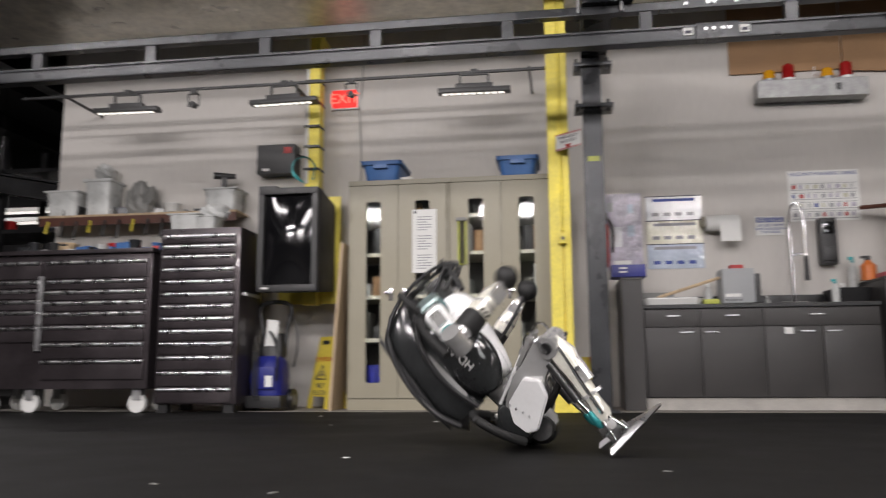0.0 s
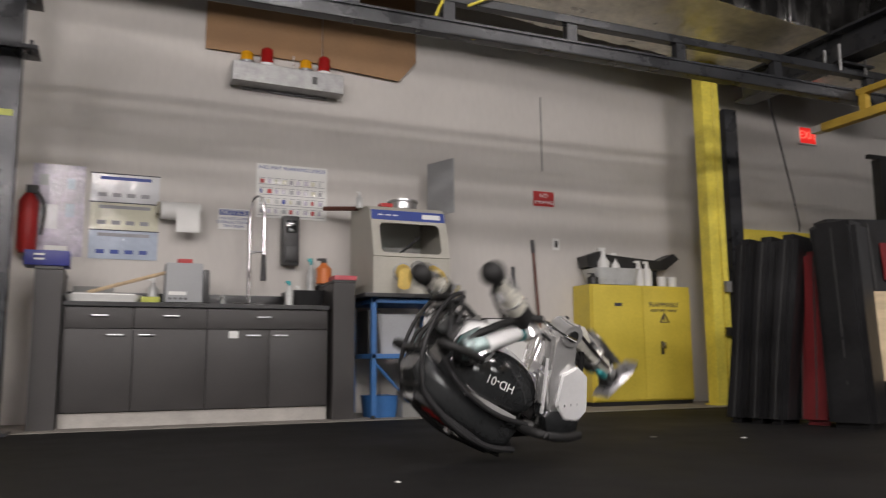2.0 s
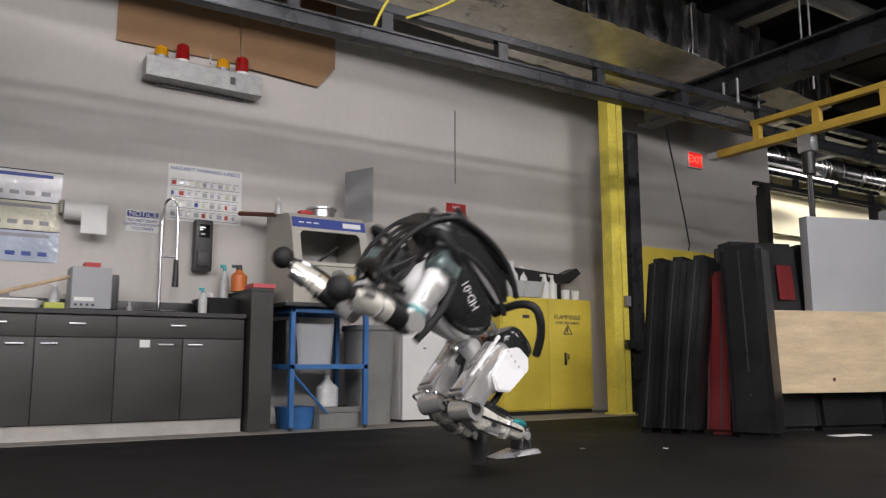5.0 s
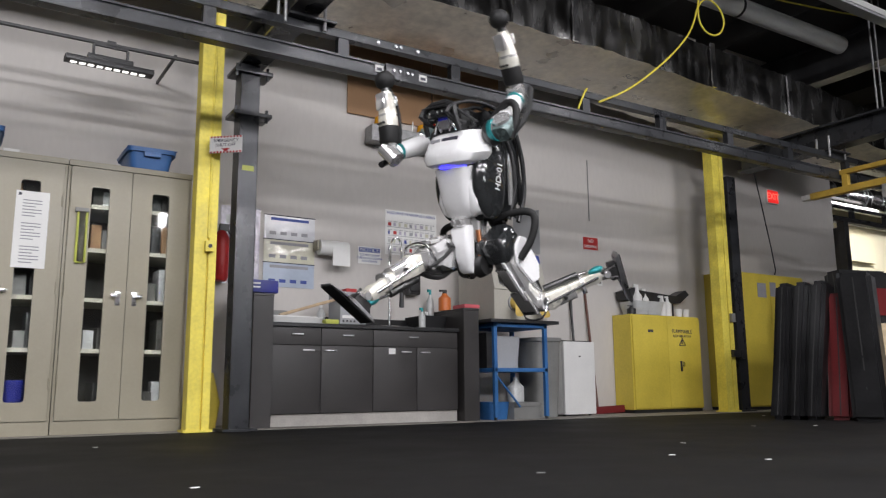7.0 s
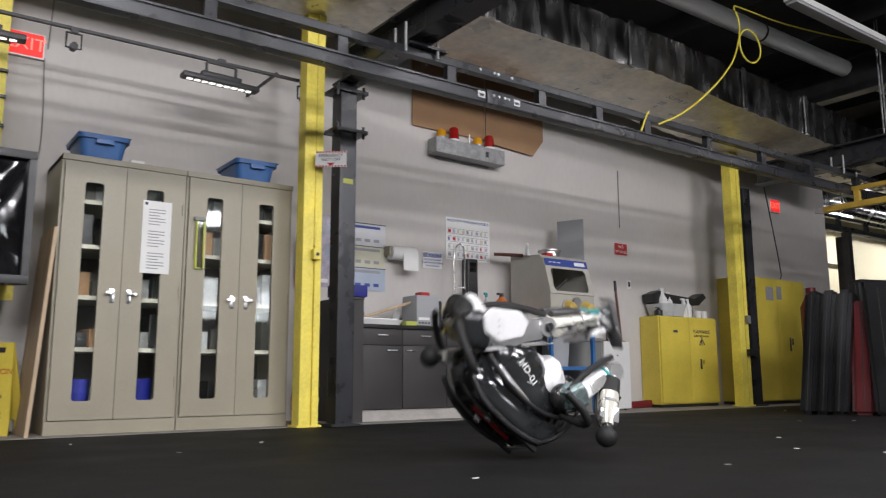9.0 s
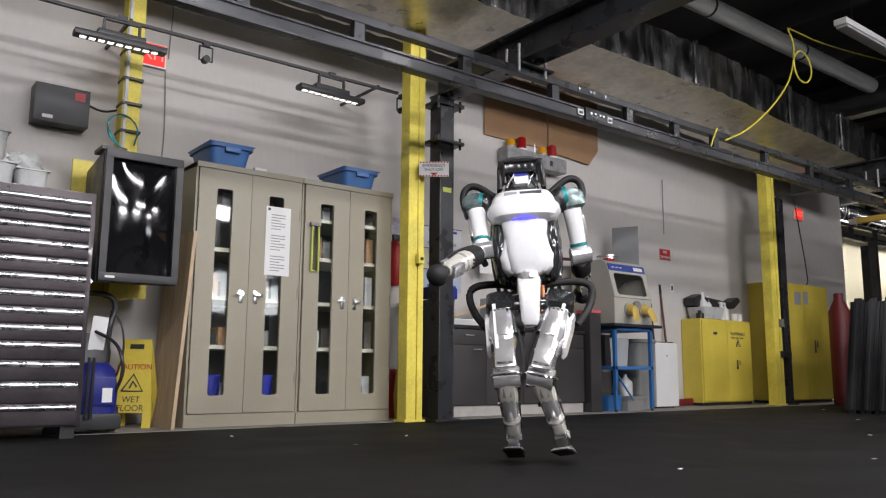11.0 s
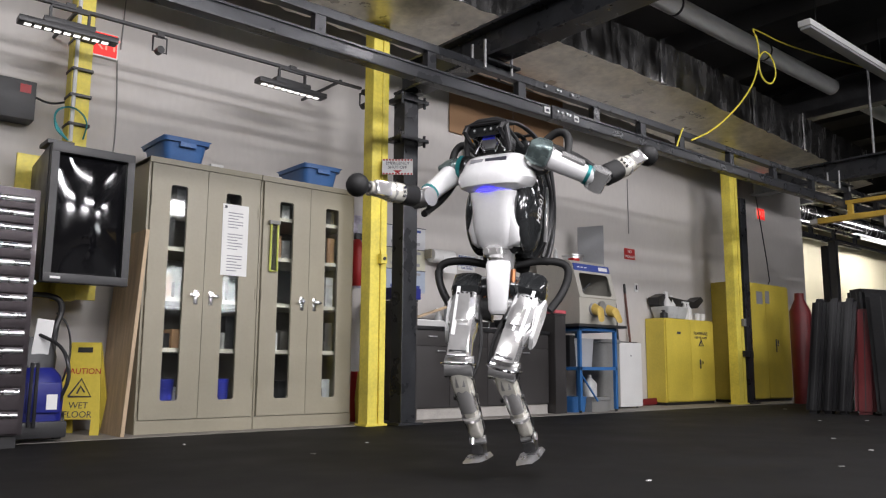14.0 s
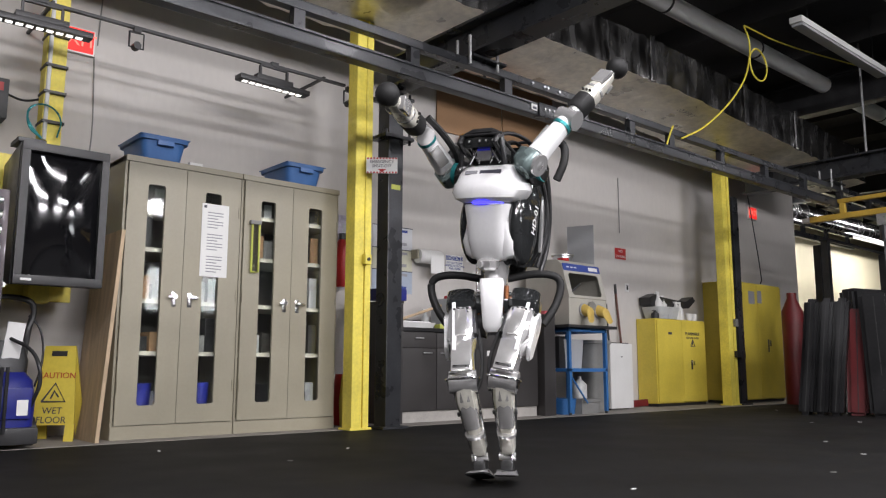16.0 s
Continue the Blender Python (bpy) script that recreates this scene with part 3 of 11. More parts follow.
exit_sign(pose(-1.68, 7.545, 2.895), 0.27, "white exit sign with glowing red face")
exit_sign(pose(8.35, 7.545, 2.875), 0.25, "glowing red exit sign at the far end of the wall")
bm = bmesh.new()
add_tube(bm, [(-1.54, 7.54, 2.82), (-1.51, 7.54, 2.18), (-1.55, 7.54, 1.9)], 0.005, 6)
add_tube(bm, [(-1.49, 7.54, 4.8), (-1.50, 7.54, 3.4), (-1.52, 7.54, 2.9)], 0.005, 6)
solo("wall_cable", bm, M_GREY, "thin grey cable running down the wall", "cable")
solo("wall_cable", add_tube(bmesh.new(), [(7.10, 7.06, 3.9), (7.38, 7.06, 2.85), (7.64, 7.06, 1.75), (7.66, 7.10, 1.685)], 0.008, 6, 1), M_BLACK, "black cable hanging down the wall", "cable")
solo("wall_cable", C((4.94, 7.54, 2.18), (4.94, 7.54, 2.9), 0.006, seg=6), M_GREY, "thin grey cable hanging down the wall", "cable")
t = thing("alarm_panel", "dark grey metal alarm panel box on the wall", "control box", pose(-2.305, 7.385, 2.30))
part("case", B(-0.185, 0.185, 0, 0.165, -0.14, 0.14, 0.008), M_BLACK, t)
part("label", B(0.08, 0.15, -0.003, -0.0005, 0.05, 0.11), M_RED, t, "small red label")
part("sticker", B(-0.13, -0.06, -0.003, -0.0005, -0.115, -0.09), M_PAPER, t)
part("cable", add_tube(bmesh.new(), [(0.18, 0.05, 0.05), (0.28, 0.0, 0.0), (0.38, -0.1, 0.02)], 0.008, 6), M_BLACK, t)


# ---- tool chests ----
def drawer_chest(name, x0, x1, y0, y1, z0, z1, heights, label, columns=1, split=0.0):
    t = thing(name, label, "tool chest", pose(x0, y0, 0), "tool chests")
    w, d = x1 - x0, y1 - y0
    part("body", B(0, w, 0.02, d, z0, z1, 0.01), M_CHEST, t)
    spans = [(0.03, w - 0.03)] if columns == 1 else [(0.03, w * split - 0.01), (w * split + 0.03, w - 0.03)]
    for k, (a, b) in enumerate(spans):
        z = z1 - 0.05
        for hgt in heights[k]:
            dr = part("drawer", B(a, b, 0.0, 0.02, z - hgt + 0.008, z, 0.004), M_CHEST, t)
            part("handle", C((a + 0.008, -0.003, z - 0.021), (b - 0.008, -0.003, z - 0.021), 0.0165, seg=12), M_PULL, dr, "bright metal pull")
            z -= hgt
    return t


tc = drawer_chest("tool_chest", -2.93, -2.245, 6.46, 6.98, 0.07, 1.49, [[0.085, 0.085, 0.105, 0.10, 0.10, 0.10, 0.10, 0.10, 0.10, 0.11, 0.12, 0.13, 0.13]], "tall black drawer tool chest with bright metal pulls")
for dx in (0.06, 0.62):
    for dy in (0.08, 0.46):
        part("foot", B(dx - 0.04, dx + 0.04, dy - 0.04, dy + 0.04, 0, 0.07), M_BLACK, tc)
part("grip", C((0.70, 0.1, 0.95), (0.70, 0.4, 0.95), 0.016, seg=8), M_ALU, tc)
tc = drawer_chest("tool_chest", -4.50, -3.0, 6.46, 6.98, 0.19, 1.30, [[0.16, 0.075, 0.09, 0.09, 0.13, 0.14], [0.16, 0.09, 0.09, 0.09, 0.11, 0.14, 0.14, 0.17]], "wide black rolling tool chest with drawers and white castors", 2, 0.36)
part("worktop", B(-0.02, 1.52, -0.02, 0.54, 1.30, 1.335, 0.006), M_CHEST, tc)
part("gap_light_strip", B(0.505, 0.555, -0.004, 0.0, 0.5, 1.12), M_ALU, tc)
for dx in (0.08, 0.45, 1.40):
    for dy in (0.08, 0.45):
        cs = part("castor", C((dx, dy - 0.02, 0.075), (dx, dy + 0.02, 0.075), 0.075, seg=20), M_WHITE, tc, "white castor wheel")
        part("fork", B(dx - 0.035, dx + 0.035, dy - 0.03, dy + 0.03, 0.10, 0.19), M_GALV, cs)


def clutter(x0, x1, y0, y1, z, n, seed, group, smin=0.05, smax=0.16):
    rnd = random.Random(seed)
    mats = [M_RED, M_BLACK, M_GREY, M_BLACK, M_BLUE, M_WHITE, M_WOOD2, M_STEEL, M_CLEAR]
    kinds = [("tool_box", "box"), ("small_case", "case"), ("parts_tub", "tub"), ("hand_tool", "tool")]
    for i in range(n):
        s = rnd.uniform(smin, smax)
        x = x0 + (x1 - x0) * (i + rnd.random()) / n
        y = rnd.uniform(y0, y1)
        k = kinds[rnd.randrange(4)]
        mt = mats[rnd.randrange(len(mats))]
        m = pose(x, y, z, 0, 0, rnd.uniform(-25, 25))
        cname = mt.name.replace("_", " ")
        if k[1] == "tool":
            bm = C((-s, 0, 0.02), (s, 0, 0.02), 0.018, 0.012, 10)
            add_box(bm, s * 0.7, s * 1.15, -0.04, 0.04, 0.0, 0.05, 0.008)
            solo(k[0], bm, mt, "small hand tool in %s lying on a bench" % cname, k[1], m, group)
        elif k[1] == "tub":
            bm = add_loft(bmesh.new(), [oval(0, 0, 0, s * 0.42, s * 0.4, 12), oval(s * 0.8, 0, 0, s * 0.5, s * 0.48, 12), oval(s * 0.8 + 0.008, 0, 0, s * 0.54, s * 0.52, 12), oval(s * 0.8 + 0.02, 0, 0, s * 0.54, s * 0.52, 12)])
            solo(k[0], bm, mt, "small lidded tub in %s among clutter" % cname, k[1], m, group)
        else:
            bm = B(-s * 0.7, s * 0.7, -s * 0.45, s * 0.45, 0, s * 0.7, 0.008)
            add_box(bm, -s * 0.72, s * 0.72, -s * 0.47, s * 0.47, s * 0.5, s * 0.54, 0.003)
            add_box(bm, -s * 0.2, s * 0.2, -0.01, 0.01, s * 0.7, s * 0.8, 0.004)
            solo(k[0], bm, mt, "small handled case in %s among clutter" % cname, k[1], m, group)


clutter(-4.4, -3.05, 6.6, 6.9, 1.335, 24, 3, "bench clutter", 0.05, 0.12)
clutter(-4.45, -3.05, 6.95, 6.97, 1.335, 12, 12, "bench clutter", 0.08, 0.17)
# wall shelf with bins over the tool chests
t = thing("wall_shelf", "narrow wooden wall shelf with hooks over the tool chests", "shelf")
part("board", B(-4.6, -2.62, 7.25, W, 1.78, 1.80), M_WOOD2, t)
part("rail", B(-4.6, -2.62, 7.25, 7.265, 1.70, 1.78), M_BROWN, t)
for i in range(12):
    part("hook", C((-4.5 + i * 0.145, 7.21, 1.62 - 0.03 * (i % 3)), (-4.5 + i * 0.145, 7.245, 1.74), 0.012, seg=6), M_BLACK if i % 3 else M_ROPE, t)
clutter(-4.55, -2.85, 7.35, 7.52, 1.80, 15, 8, "shelf clutter", 0.08, 0.19)


def clear_bin(x, y, z, w, d, h, label):
    bm = bmesh.new()
    add_loft(bm, [oval(0, 0, 0, w * 0.44, d * 0.44, 16, 6), oval(h * 0.92, 0, 0, w * 0.5, d * 0.5, 16, 6)])
    t = thing("storage_tub", label, "storage tub", pose(x, y, z), "translucent tubs")
    part("tub", bm, M_CLEAR, t)
    part("lid", B(-w * 0.53, w * 0.53, -d * 0.53, d * 0.53, h * 0.92, h, 0.008), M_CLEAR, t)
    return t


clear_bin(-4.42, 7.42, 1.80, 0.34, 0.25, 0.26, "milky plastic storage tub on the wall shelf")
clear_bin(-4.05, 7.42, 1.80, 0.28, 0.25, 0.36, "milky plastic storage tub on the wall shelf")
clear_bin(-2.82, 6.75, 1.49, 0.28, 0.26, 0.16, "milky plastic tub on the tall tool chest")
clear_bin(-2.80, 7.40, 1.80, 0.32, 0.26, 0.22, "milky plastic tub at the end of the wall shelf")
clear_bin(-2.60, 6.66, 1.49, 0.18, 0.2, 0.12, "milky plastic tub on the tall tool chest")
solo("power_drill", add_box(C((-0.1, 0, 0.13), (0.1, 0, 0.13), 0.035, 0.025, 12), -0.03, 0.02, -0.025, 0.025, 0, 0.12, 0.006), M_BLACK, "black cordless drill lying on a tub", "drill", pose(-2.80, 7.38, 2.022, 0, 0, 20))


def crumpled_bag(x, y, z, w, h, seed):
    rnd = random.Random(seed)
    bm = add_ball(bmesh.new(), (0, 0, 0), 1, u=18, v=12)
    for v in bm.verts:
        k = 1 + rnd.uniform(-0.16, 0.16)
        v.co = Vector((v.co.x * w * k, v.co.y * w * 0.6 * k, max(0.0, (v.co.z + 0.75) * h * 0.57 * k)))
    solo("plastic_bag", bm, M_CLEAR if seed % 2 else M_GREY, "crumpled translucent plastic bag on the wall shelf", "bag", pose(x, y, z, 0, 0, seed * 40), "plastic bags", smooth=False)


crumpled_bag(-4.05, 7.42, 2.165, 0.15, 0.16, 3)
crumpled_bag(-3.66, 7.42, 1.80, 0.17, 0.32, 4)
crumpled_bag(-2.62, 6.80, 1.615, 0.12, 0.14, 5)

# ---- display in its hood ----
def glass_bulge(x0, x1, z0, z1, y, depth, n=14):
    """A pane that swells gently towards the viewer."""
    bm = bmesh.new()
    def at(i, j, front):
        u, v = i / n, j / n
        k = (1 - (2 * u - 1) ** 2) * (1 - (2 * v - 1) ** 2)
        return bm.verts.new((x0 + (x1 - x0) * u, y - depth * k * front + 0.004 * (1 - front), z0 + (z1 - z0) * v))
    g = [[at(i, j, 1) for j in range(n + 1)] for i in range(n + 1)]
    for i in range(n):
        for j in range(n):
            bm.faces.new((g[i][j], g[i + 1][j], g[i + 1][j + 1], g[i][j + 1]))
    return bm


t = thing("wall_display", "black hooded display cabinet with dark glass front", "display", pose(-2.165, 6.64, 0.97))
bm = bmesh.new()
add_box(bm, 0, 0.51, 0, 0.045, 0, 0.055, 0.006)
add_box(bm, 0, 0.51, 0, 0.045, 0.815, 0.87, 0.006)
add_box(bm, 0, 0.045, 0, 0.045, 0.055, 0.815)
add_box(bm, 0.465, 0.51, 0, 0.045, 0.055, 0.815)
part("bezel", bm, M_BLACK, t)
part("screen", glass_bulge(0.045, 0.465, 0.055, 0.815, 0.042, 0.045), M_SCREEN, t, "curved dark glass screen")
part("back_panel", B(0.03, 0.48, 0.05, 0.07, 0.05, 0.82), M_BLACK, t)
part("hood", add_loft(bmesh.new(), [[(0, 0.075, 0), (0.51, 0.075, 0), (0.51, 0.075, 0.87), (0, 0.075, 0.87)], [(0.03, 0.62, 0.05), (0.48, 0.62, 0.05), (0.48, 0.62, 0.83), (0.03, 0.62, 0.83)]]), M_BLACK, t, smooth=False)
part("name_label", B(0.04, 0.10, -0.003, -0.0005, 0.02, 0.035), M_PAPER, t, "small pale maker's label")
part("lid_tool", B(-0.02, 0.14, 0.05, 0.25, 0.872, 0.90, 0.006), M_BLACK, t)

# ---- pressure washer ----
t = thing("pressure_washer", "blue wheeled pressure washer with black handle", "pressure washer", pose(-2.10, 6.80, 0))
part("body", add_loft(bmesh.new(), [oval(0.10, 0, 0.05, 0.135, 0.15, 20, 4), oval(0.28, 0, 0.04, 0.142, 0.15, 20, 4), oval(0.40, 0, 0.05, 0.125, 0.12, 20, 4), oval(0.45, 0, 0.06, 0.09, 0.09, 20)]), M_DBLUE, t)
part("motor_cover", add_loft(bmesh.new(), [oval(0.40, 0, 0.09, 0.10, 0.08, 20, 4), oval(0.52, 0, 0.10, 0.11, 0.08, 20, 4), oval(0.64, 0, 0.11, 0.08, 0.06, 20, 4)]), M_BLACK, t, "black motor cover")
part("front_panel", B(-0.09, 0.10, -0.125, -0.108, 0.18, 0.36, 0.01), M_DBLUE, t, "blue front panel")
part("base", B(-0.15, 0.15, -0.12, 0.20, 0.03, 0.13, 0.02), M_BLACK, t)
for x in (-0.16, 0.16):
    wl = part("wheel", C((x - 0.02, 0.14, 0.09), (x + 0.02, 0.14, 0.09), 0.09, seg=20), M_BLACK, t)
    part("rim", C((x - 0.024, 0.14, 0.09), (x + 0.024, 0.14, 0.09), 0.045, seg=14), M_GREY, wl)
bm = bmesh.new()
add_tube(bm, [(-0.09, 0.12, 0.45), (-0.11, 0.14, 0.72), (-0.15, 0.15, 0.84), (-0.10, 0.15, 0.91), (0.10, 0.15, 0.91), (0.15, 0.15, 0.84), (0.11, 0.14, 0.72), (0.09, 0.12, 0.45)], 0.019, 8, 2)
part("handle", bm, M_BLACK, t, "black looped handle")
part("instruction_plate", B(-0.05, 0.05, -0.006, 0.006, -0.12, 0.12, 0.006, m=pose(0.01, 0.03, 0.63, 0, 6, 0)), M_PAPER, t, "white instruction plate")
part("tag", B(0.02, 0.08, -0.131, -0.127, 0.20, 0.29), M_PAPER, t)
for x in (-0.075, -0.045):
    part("lance", C((x, -0.14, 0.10), (x, -0.14, 0.48), 0.010, seg=8), M_BLACK, t)
bm = bmesh.new()
add_tube(bm, [(0.1, -0.10, 0.25), (0.14, -0.16, 0.40), (0.10, -0.12, 0.58), (-0.02, 0.05, 0.66)], 0.012, 6)
part("hose", bm, M_BLACK, t)
bm = bmesh.new()
add_tube(bm, [(0.11, 0.14, 0.80), (0.19, 0.13, 0.72), (0.21, 0.12, 0.52), (0.17, 0.13, 0.36)], 0.007, 6)
part("power_cord", bm, M_BLACK, t, "black power cord")

# ---- wet floor sign and board ----
t = thing("wet_floor_sign", "yellow folding wet floor caution sign", "floor sign", pose(-1.715, 7.2, 0, 0, 0, -38))
for s in (-1, 1):
    bm = bmesh.new()
    m = pose(0, 0, 0.62, 9 * s, 0, 0)
    add_loft(bm, [[m @ Vector(p) for p in ((-0.15, -0.006, -0.52), (0.15, -0.006, -0.52), (0.10, -0.006, 0), (-0.10, -0.006, 0))], [m @ Vector(p) for p in ((-0.15, 0.006, -0.52), (0.15, 0.006, -0.52), (0.10, 0.006, 0), (-0.10, 0.006, 0))]])
    for fx in (-0.125, 0.125):
        add_box(bm, fx - 0.03, fx + 0.03, -0.006, 0.006, -0.625, -0.52, m=m)
    part("panel", bm, M_YCAB, t, smooth=False)
m = pose(0, 0, 0.62, -9, 0, 0)
text_part("lettering", "CAUTION", 0.055, m @ pose(0, -0.008, -0.20, 90), M_RED, t)
text_part("lettering", "WET\nFLOOR", 0.06, m @ pose(0, -0.008, -0.46, 90), M_INK, t)
bm = bmesh.new()
add_tube(bm, [m @ Vector((-0.075, -0.009, -0.37)), m @ Vector((0.075, -0.009, -0.37)), m @ Vector((0, -0.009, -0.25)), m @ Vector((-0.075, -0.009, -0.37))], 0.006, 6, 0)
add_tube(bm, [m @ Vector((-0.02, -0.009, -0.35)), m @ Vector((0.0, -0.009, -0.30)), m @ Vector((0.03, -0.009, -0.34))], 0.006, 6, 0)
part("warning_triangle", bm, M_INK, t, "black warning triangle")
part("grip_slot", B(-0.05, 0.05, -0.009, -0.007, -0.07, -0.035, m=m), M_BLACK, t)
solo("plywood_board", B(-0.012, 0.012, 0, 0.52, 0, 1.39), M_WOOD2, "pale pine board leaning against the cabinet", "board", pose(-1.575, 6.80, 0, 0, 3.6, 0))


# ---- tall storage cabinets ----
def storage_cabinet(x0, label, seed):
    t = thing("storage_cabinet", label, "cabinet", pose(x0, 6.90, 0), "tall storage cabinets")
    w, d, h = 0.866, 0.60, 1.930
    part("side_panel", B(0, 0.018, 0.02, d, 0, h, 0.003), M_CAB, t)
    part("side_panel", B(w - 0.018, w, 0.02, d, 0, h, 0.003), M_CAB, t)
    part("back_panel", B(0.018, w - 0.018, d - 0.012, d, 0.08, h - 0.02), M_CABSHADE, t)
    part("top_panel", B(0, w, 0.0, d, h - 0.04, h + 0.002, 0.004), M_CAB, t)
    part("plinth", B(0.002, w - 0.002, 0.012, 0.03, 0.0, 0.095), M_CAB, t)
    part("floor_panel", B(0.018, w - 0.018, 0.03, d - 0.012, 0.09, 0.11), M_SHELF, t)
    for z in (0.56, 0.92, 1.28, 1.60):
        part("shelf", B(0.018, w - 0.018, 0.06, d - 0.012, z, z + 0.03), M_SHELF, t)
    for i, (a, b) in enumerate(((0.02, w / 2 - 0.002), (w / 2 + 0.002, w - 0.02))):
        c = (a + b) / 2 + (-0.005 if i == 0 else 0.0)
        wx0, wx1, wz0, wz1 = c - 0.062, c + 0.062, 0.225, 1.745
        bm = bmesh.new()
        zb, zt = 0.10, h - 0.045
        rings = []
        out0 = [(a, zb), (b, zb), (b, zt), (a, zt)]
        r = 0.02
        inner = []
        for (cx, cz, a0) in ((wx0 + r, wz0 + r, 180), (wx1 - r, wz0 + r, 270), (wx1 - r, wz1 - r, 0), (wx0 + r, wz1 - r, 90)):
            for k in range(4):
                an = radians(a0 + k * 30)
                inner.append((cx + r * math.cos(an), cz + r * math.sin(an)))
        for y in (0.0, 0.02):
            o = [bm.verts.new((x, y, z)) for x, z in out0]
            q = [bm.verts.new((x, y, z)) for x, z in inner]
            for s in range(4):
                seg = [q[(s * 4 + k) % 16] for k in range(4)]
                nxt = q[(s * 4 + 4) % 16]
                bm.faces.new([o[s], *seg])
                bm.faces.new([o[s], seg[-1], nxt, o[(s + 1) % 4]])
            rings.append((o, q))
        for k in range(4):
            bm.faces.new((rings[0][0][k], rings[0][0][(k + 1) % 4], rings[1][0][(k + 1) % 4], rings[1][0][k]))
        for k in range(16):
            bm.faces.new((rings[0][1][k], rings[0][1][(k + 1) % 16], rings[1][1][(k + 1) % 16], rings[1][1][k]))
        dr = part("door", bm, M_CAB, t, smooth=False)
        g = part("pane", B(wx0 - 0.01, wx1 + 0.01, 0.021, 0.025, wz0 - 0.01, wz1 + 0.01), M_GLASS, dr, "narrow glass pane")
        g.visible_shadow = False
        hx = b - 0.055 if i == 0 else a + 0.055
        part("lock_plate", B(hx - 0.016, hx + 0.016, -0.006, -0.0005, 0.90, 1.0, 0.004), M_CHROME, dr, "chrome lock plate")
        kb = C((hx, -0.03, 0.97), (hx, -0.006, 0.97), 0.016, seg=12)
        add_box(kb, hx - 0.008, hx + 0.05 * (1 if i else -1), -0.036, -0.028, 0.955, 0.975, 0.003)
        part("lever", kb, M_CHROME, dr, "chrome lever handle")
        for z in (0.35, 1.0, 1.62):
            part("hinge", C((a + 0.004 if i == 0 else b - 0.004, -0.004, z - 0.04), (a + 0.004 if i == 0 else b - 0.004, -0.004, z + 0.04), 0.005, seg=8), M_CAB, dr)
    return t


sc = storage_cabinet(-1.463, "putty-coloured steel cabinet with narrow window doors", 1)
sc2 = storage_cabinet(-0.592, "putty-coloured steel cabinet with narrow window doors beside the column", 2)
rnd = random.Random(12)
for cx in (-1.463, -0.592):
    for z in (0.112, 0.592, 0.952, 1.312, 1.632):
        for k, wx in enumerate((0.13, 0.22, 0.30, 0.56, 0.64, 0.72)):
            if rnd.random() < 0.28:
                continue
            hh = rnd.uniform(0.10, 0.25) if z < 1.6 else 0.12
            mt = rnd.choice([M_BLACK, M_CABSHADE, M_GREY, M_CARD, M_CLEAR, M_CABSHADE, M_BLACK])
            bm = B(-0.036, 0.036, -0.10, 0.10, 0, hh, 0.004)
            add_box(bm, -0.03, 0.03, -0.103, -0.10, hh * 0.3, hh * 0.6)
            solo("storage_box", bm, mt, "small box on a shelf inside the cabinet", "box", pose(cx + wx, 7.15, z, 0, 0, rnd.uniform(-8, 8)), "boxes in the cabinets")
for cx in (-0.83, -1.25):
    solo("blue_bucket", add_loft(bmesh.new(), [oval(0, 0, 0, 0.07, 0.07, 16, 2), oval(0.26, 0, 0, 0.085, 0.085, 16, 2)]), M_DBLUE, "deep blue plastic bucket inside the cabinet", "bucket", pose(cx, 7.03, 0.112))
t = thing("notice_sheet", "white printed notice sheet taped to a cabinet door", "notice", pose(-0.805, 6.896, 1.396))
part("sheet", B(-0.104, 0.104, -0.001, 0.0015, -0.268, 0.268), M_PAPER, t)
for i in range(18):
    z = 0.20 - i * 0.022 - (0.03 if i > 5 else 0) - (0.03 if i > 11 else 0)
    part("print_line", B(-0.06, 0.06 - 0.04 * (i % 3 == 2), -0.0022, -0.0012, z, z + 0.007), M_INKGREY, t, smooth=False)
part("letterhead", B(-0.09, -0.07, -0.0022, -0.0012, 0.235, 0.255), M_INK, t)
t = thing("hanging_sleeve", "pale lime plastic sleeve hanging on a cabinet door", "document holder", pose(-0.485, 6.87, 1.38))
part("sleeve", add_tube(bmesh.new(), [(-0.028, 0.012, -0.19), (-0.028, 0.012, 0.18), (0.030, 0.012, 0.18), (0.030, 0.012, -0.19), (-0.028, 0.012, -0.19)], 0.009, 8, 0), M_HIVIS, t)
part("film", B(-0.02, 0.022, 0.010, 0.013, -0.18, 0.17), M_GLASS, t, "clear film")
part("clip", B(-0.05, 0.04, -0.01, 0.028, 0.17, 0.20, 0.006), M_GREY, t)
solo("shelf_card", B(-0.05, 0.05, 0, 0.03, 0, 0.022, 0.003), M_PAPER, "small white card box on top of the cabinet", "card", pose(-0.96, 6.92, 1.934))


def blue_bin(x, y, z, rz, label):
    t = thing("storage_bin", label, "bin", pose(x, y, z, 0, 0, rz), "blue bins on the cabinets")
    part("tub", add_loft(bmesh.new(), [oval(0, 0, 0, 0.14, 0.19, 24, 7), oval(0.145, 0, 0, 0.165, 0.22, 24, 7)]), M_BLUE, t)
    part("rim", add_loft(bmesh.new(), [oval(0.145, 0, 0, 0.182, 0.238, 24, 8), oval(0.172, 0, 0, 0.186, 0.242, 24, 8)]), M_BLUE, t)
    for s in (-1, 1):
        part("lid_flap", B(-0.18, 0.18, min(0, s * 0.235), max(0, s * 0.235), 0.173, 0.18, 0.002), M_BLUE, t)
    for s in (-1, 1):
        part("grip", B(-0.06, 0.06, s * 0.235 - 0.012, s * 0.235 + 0.012, 0.11, 0.145, 0.004), M_BLUE, t)
    return t


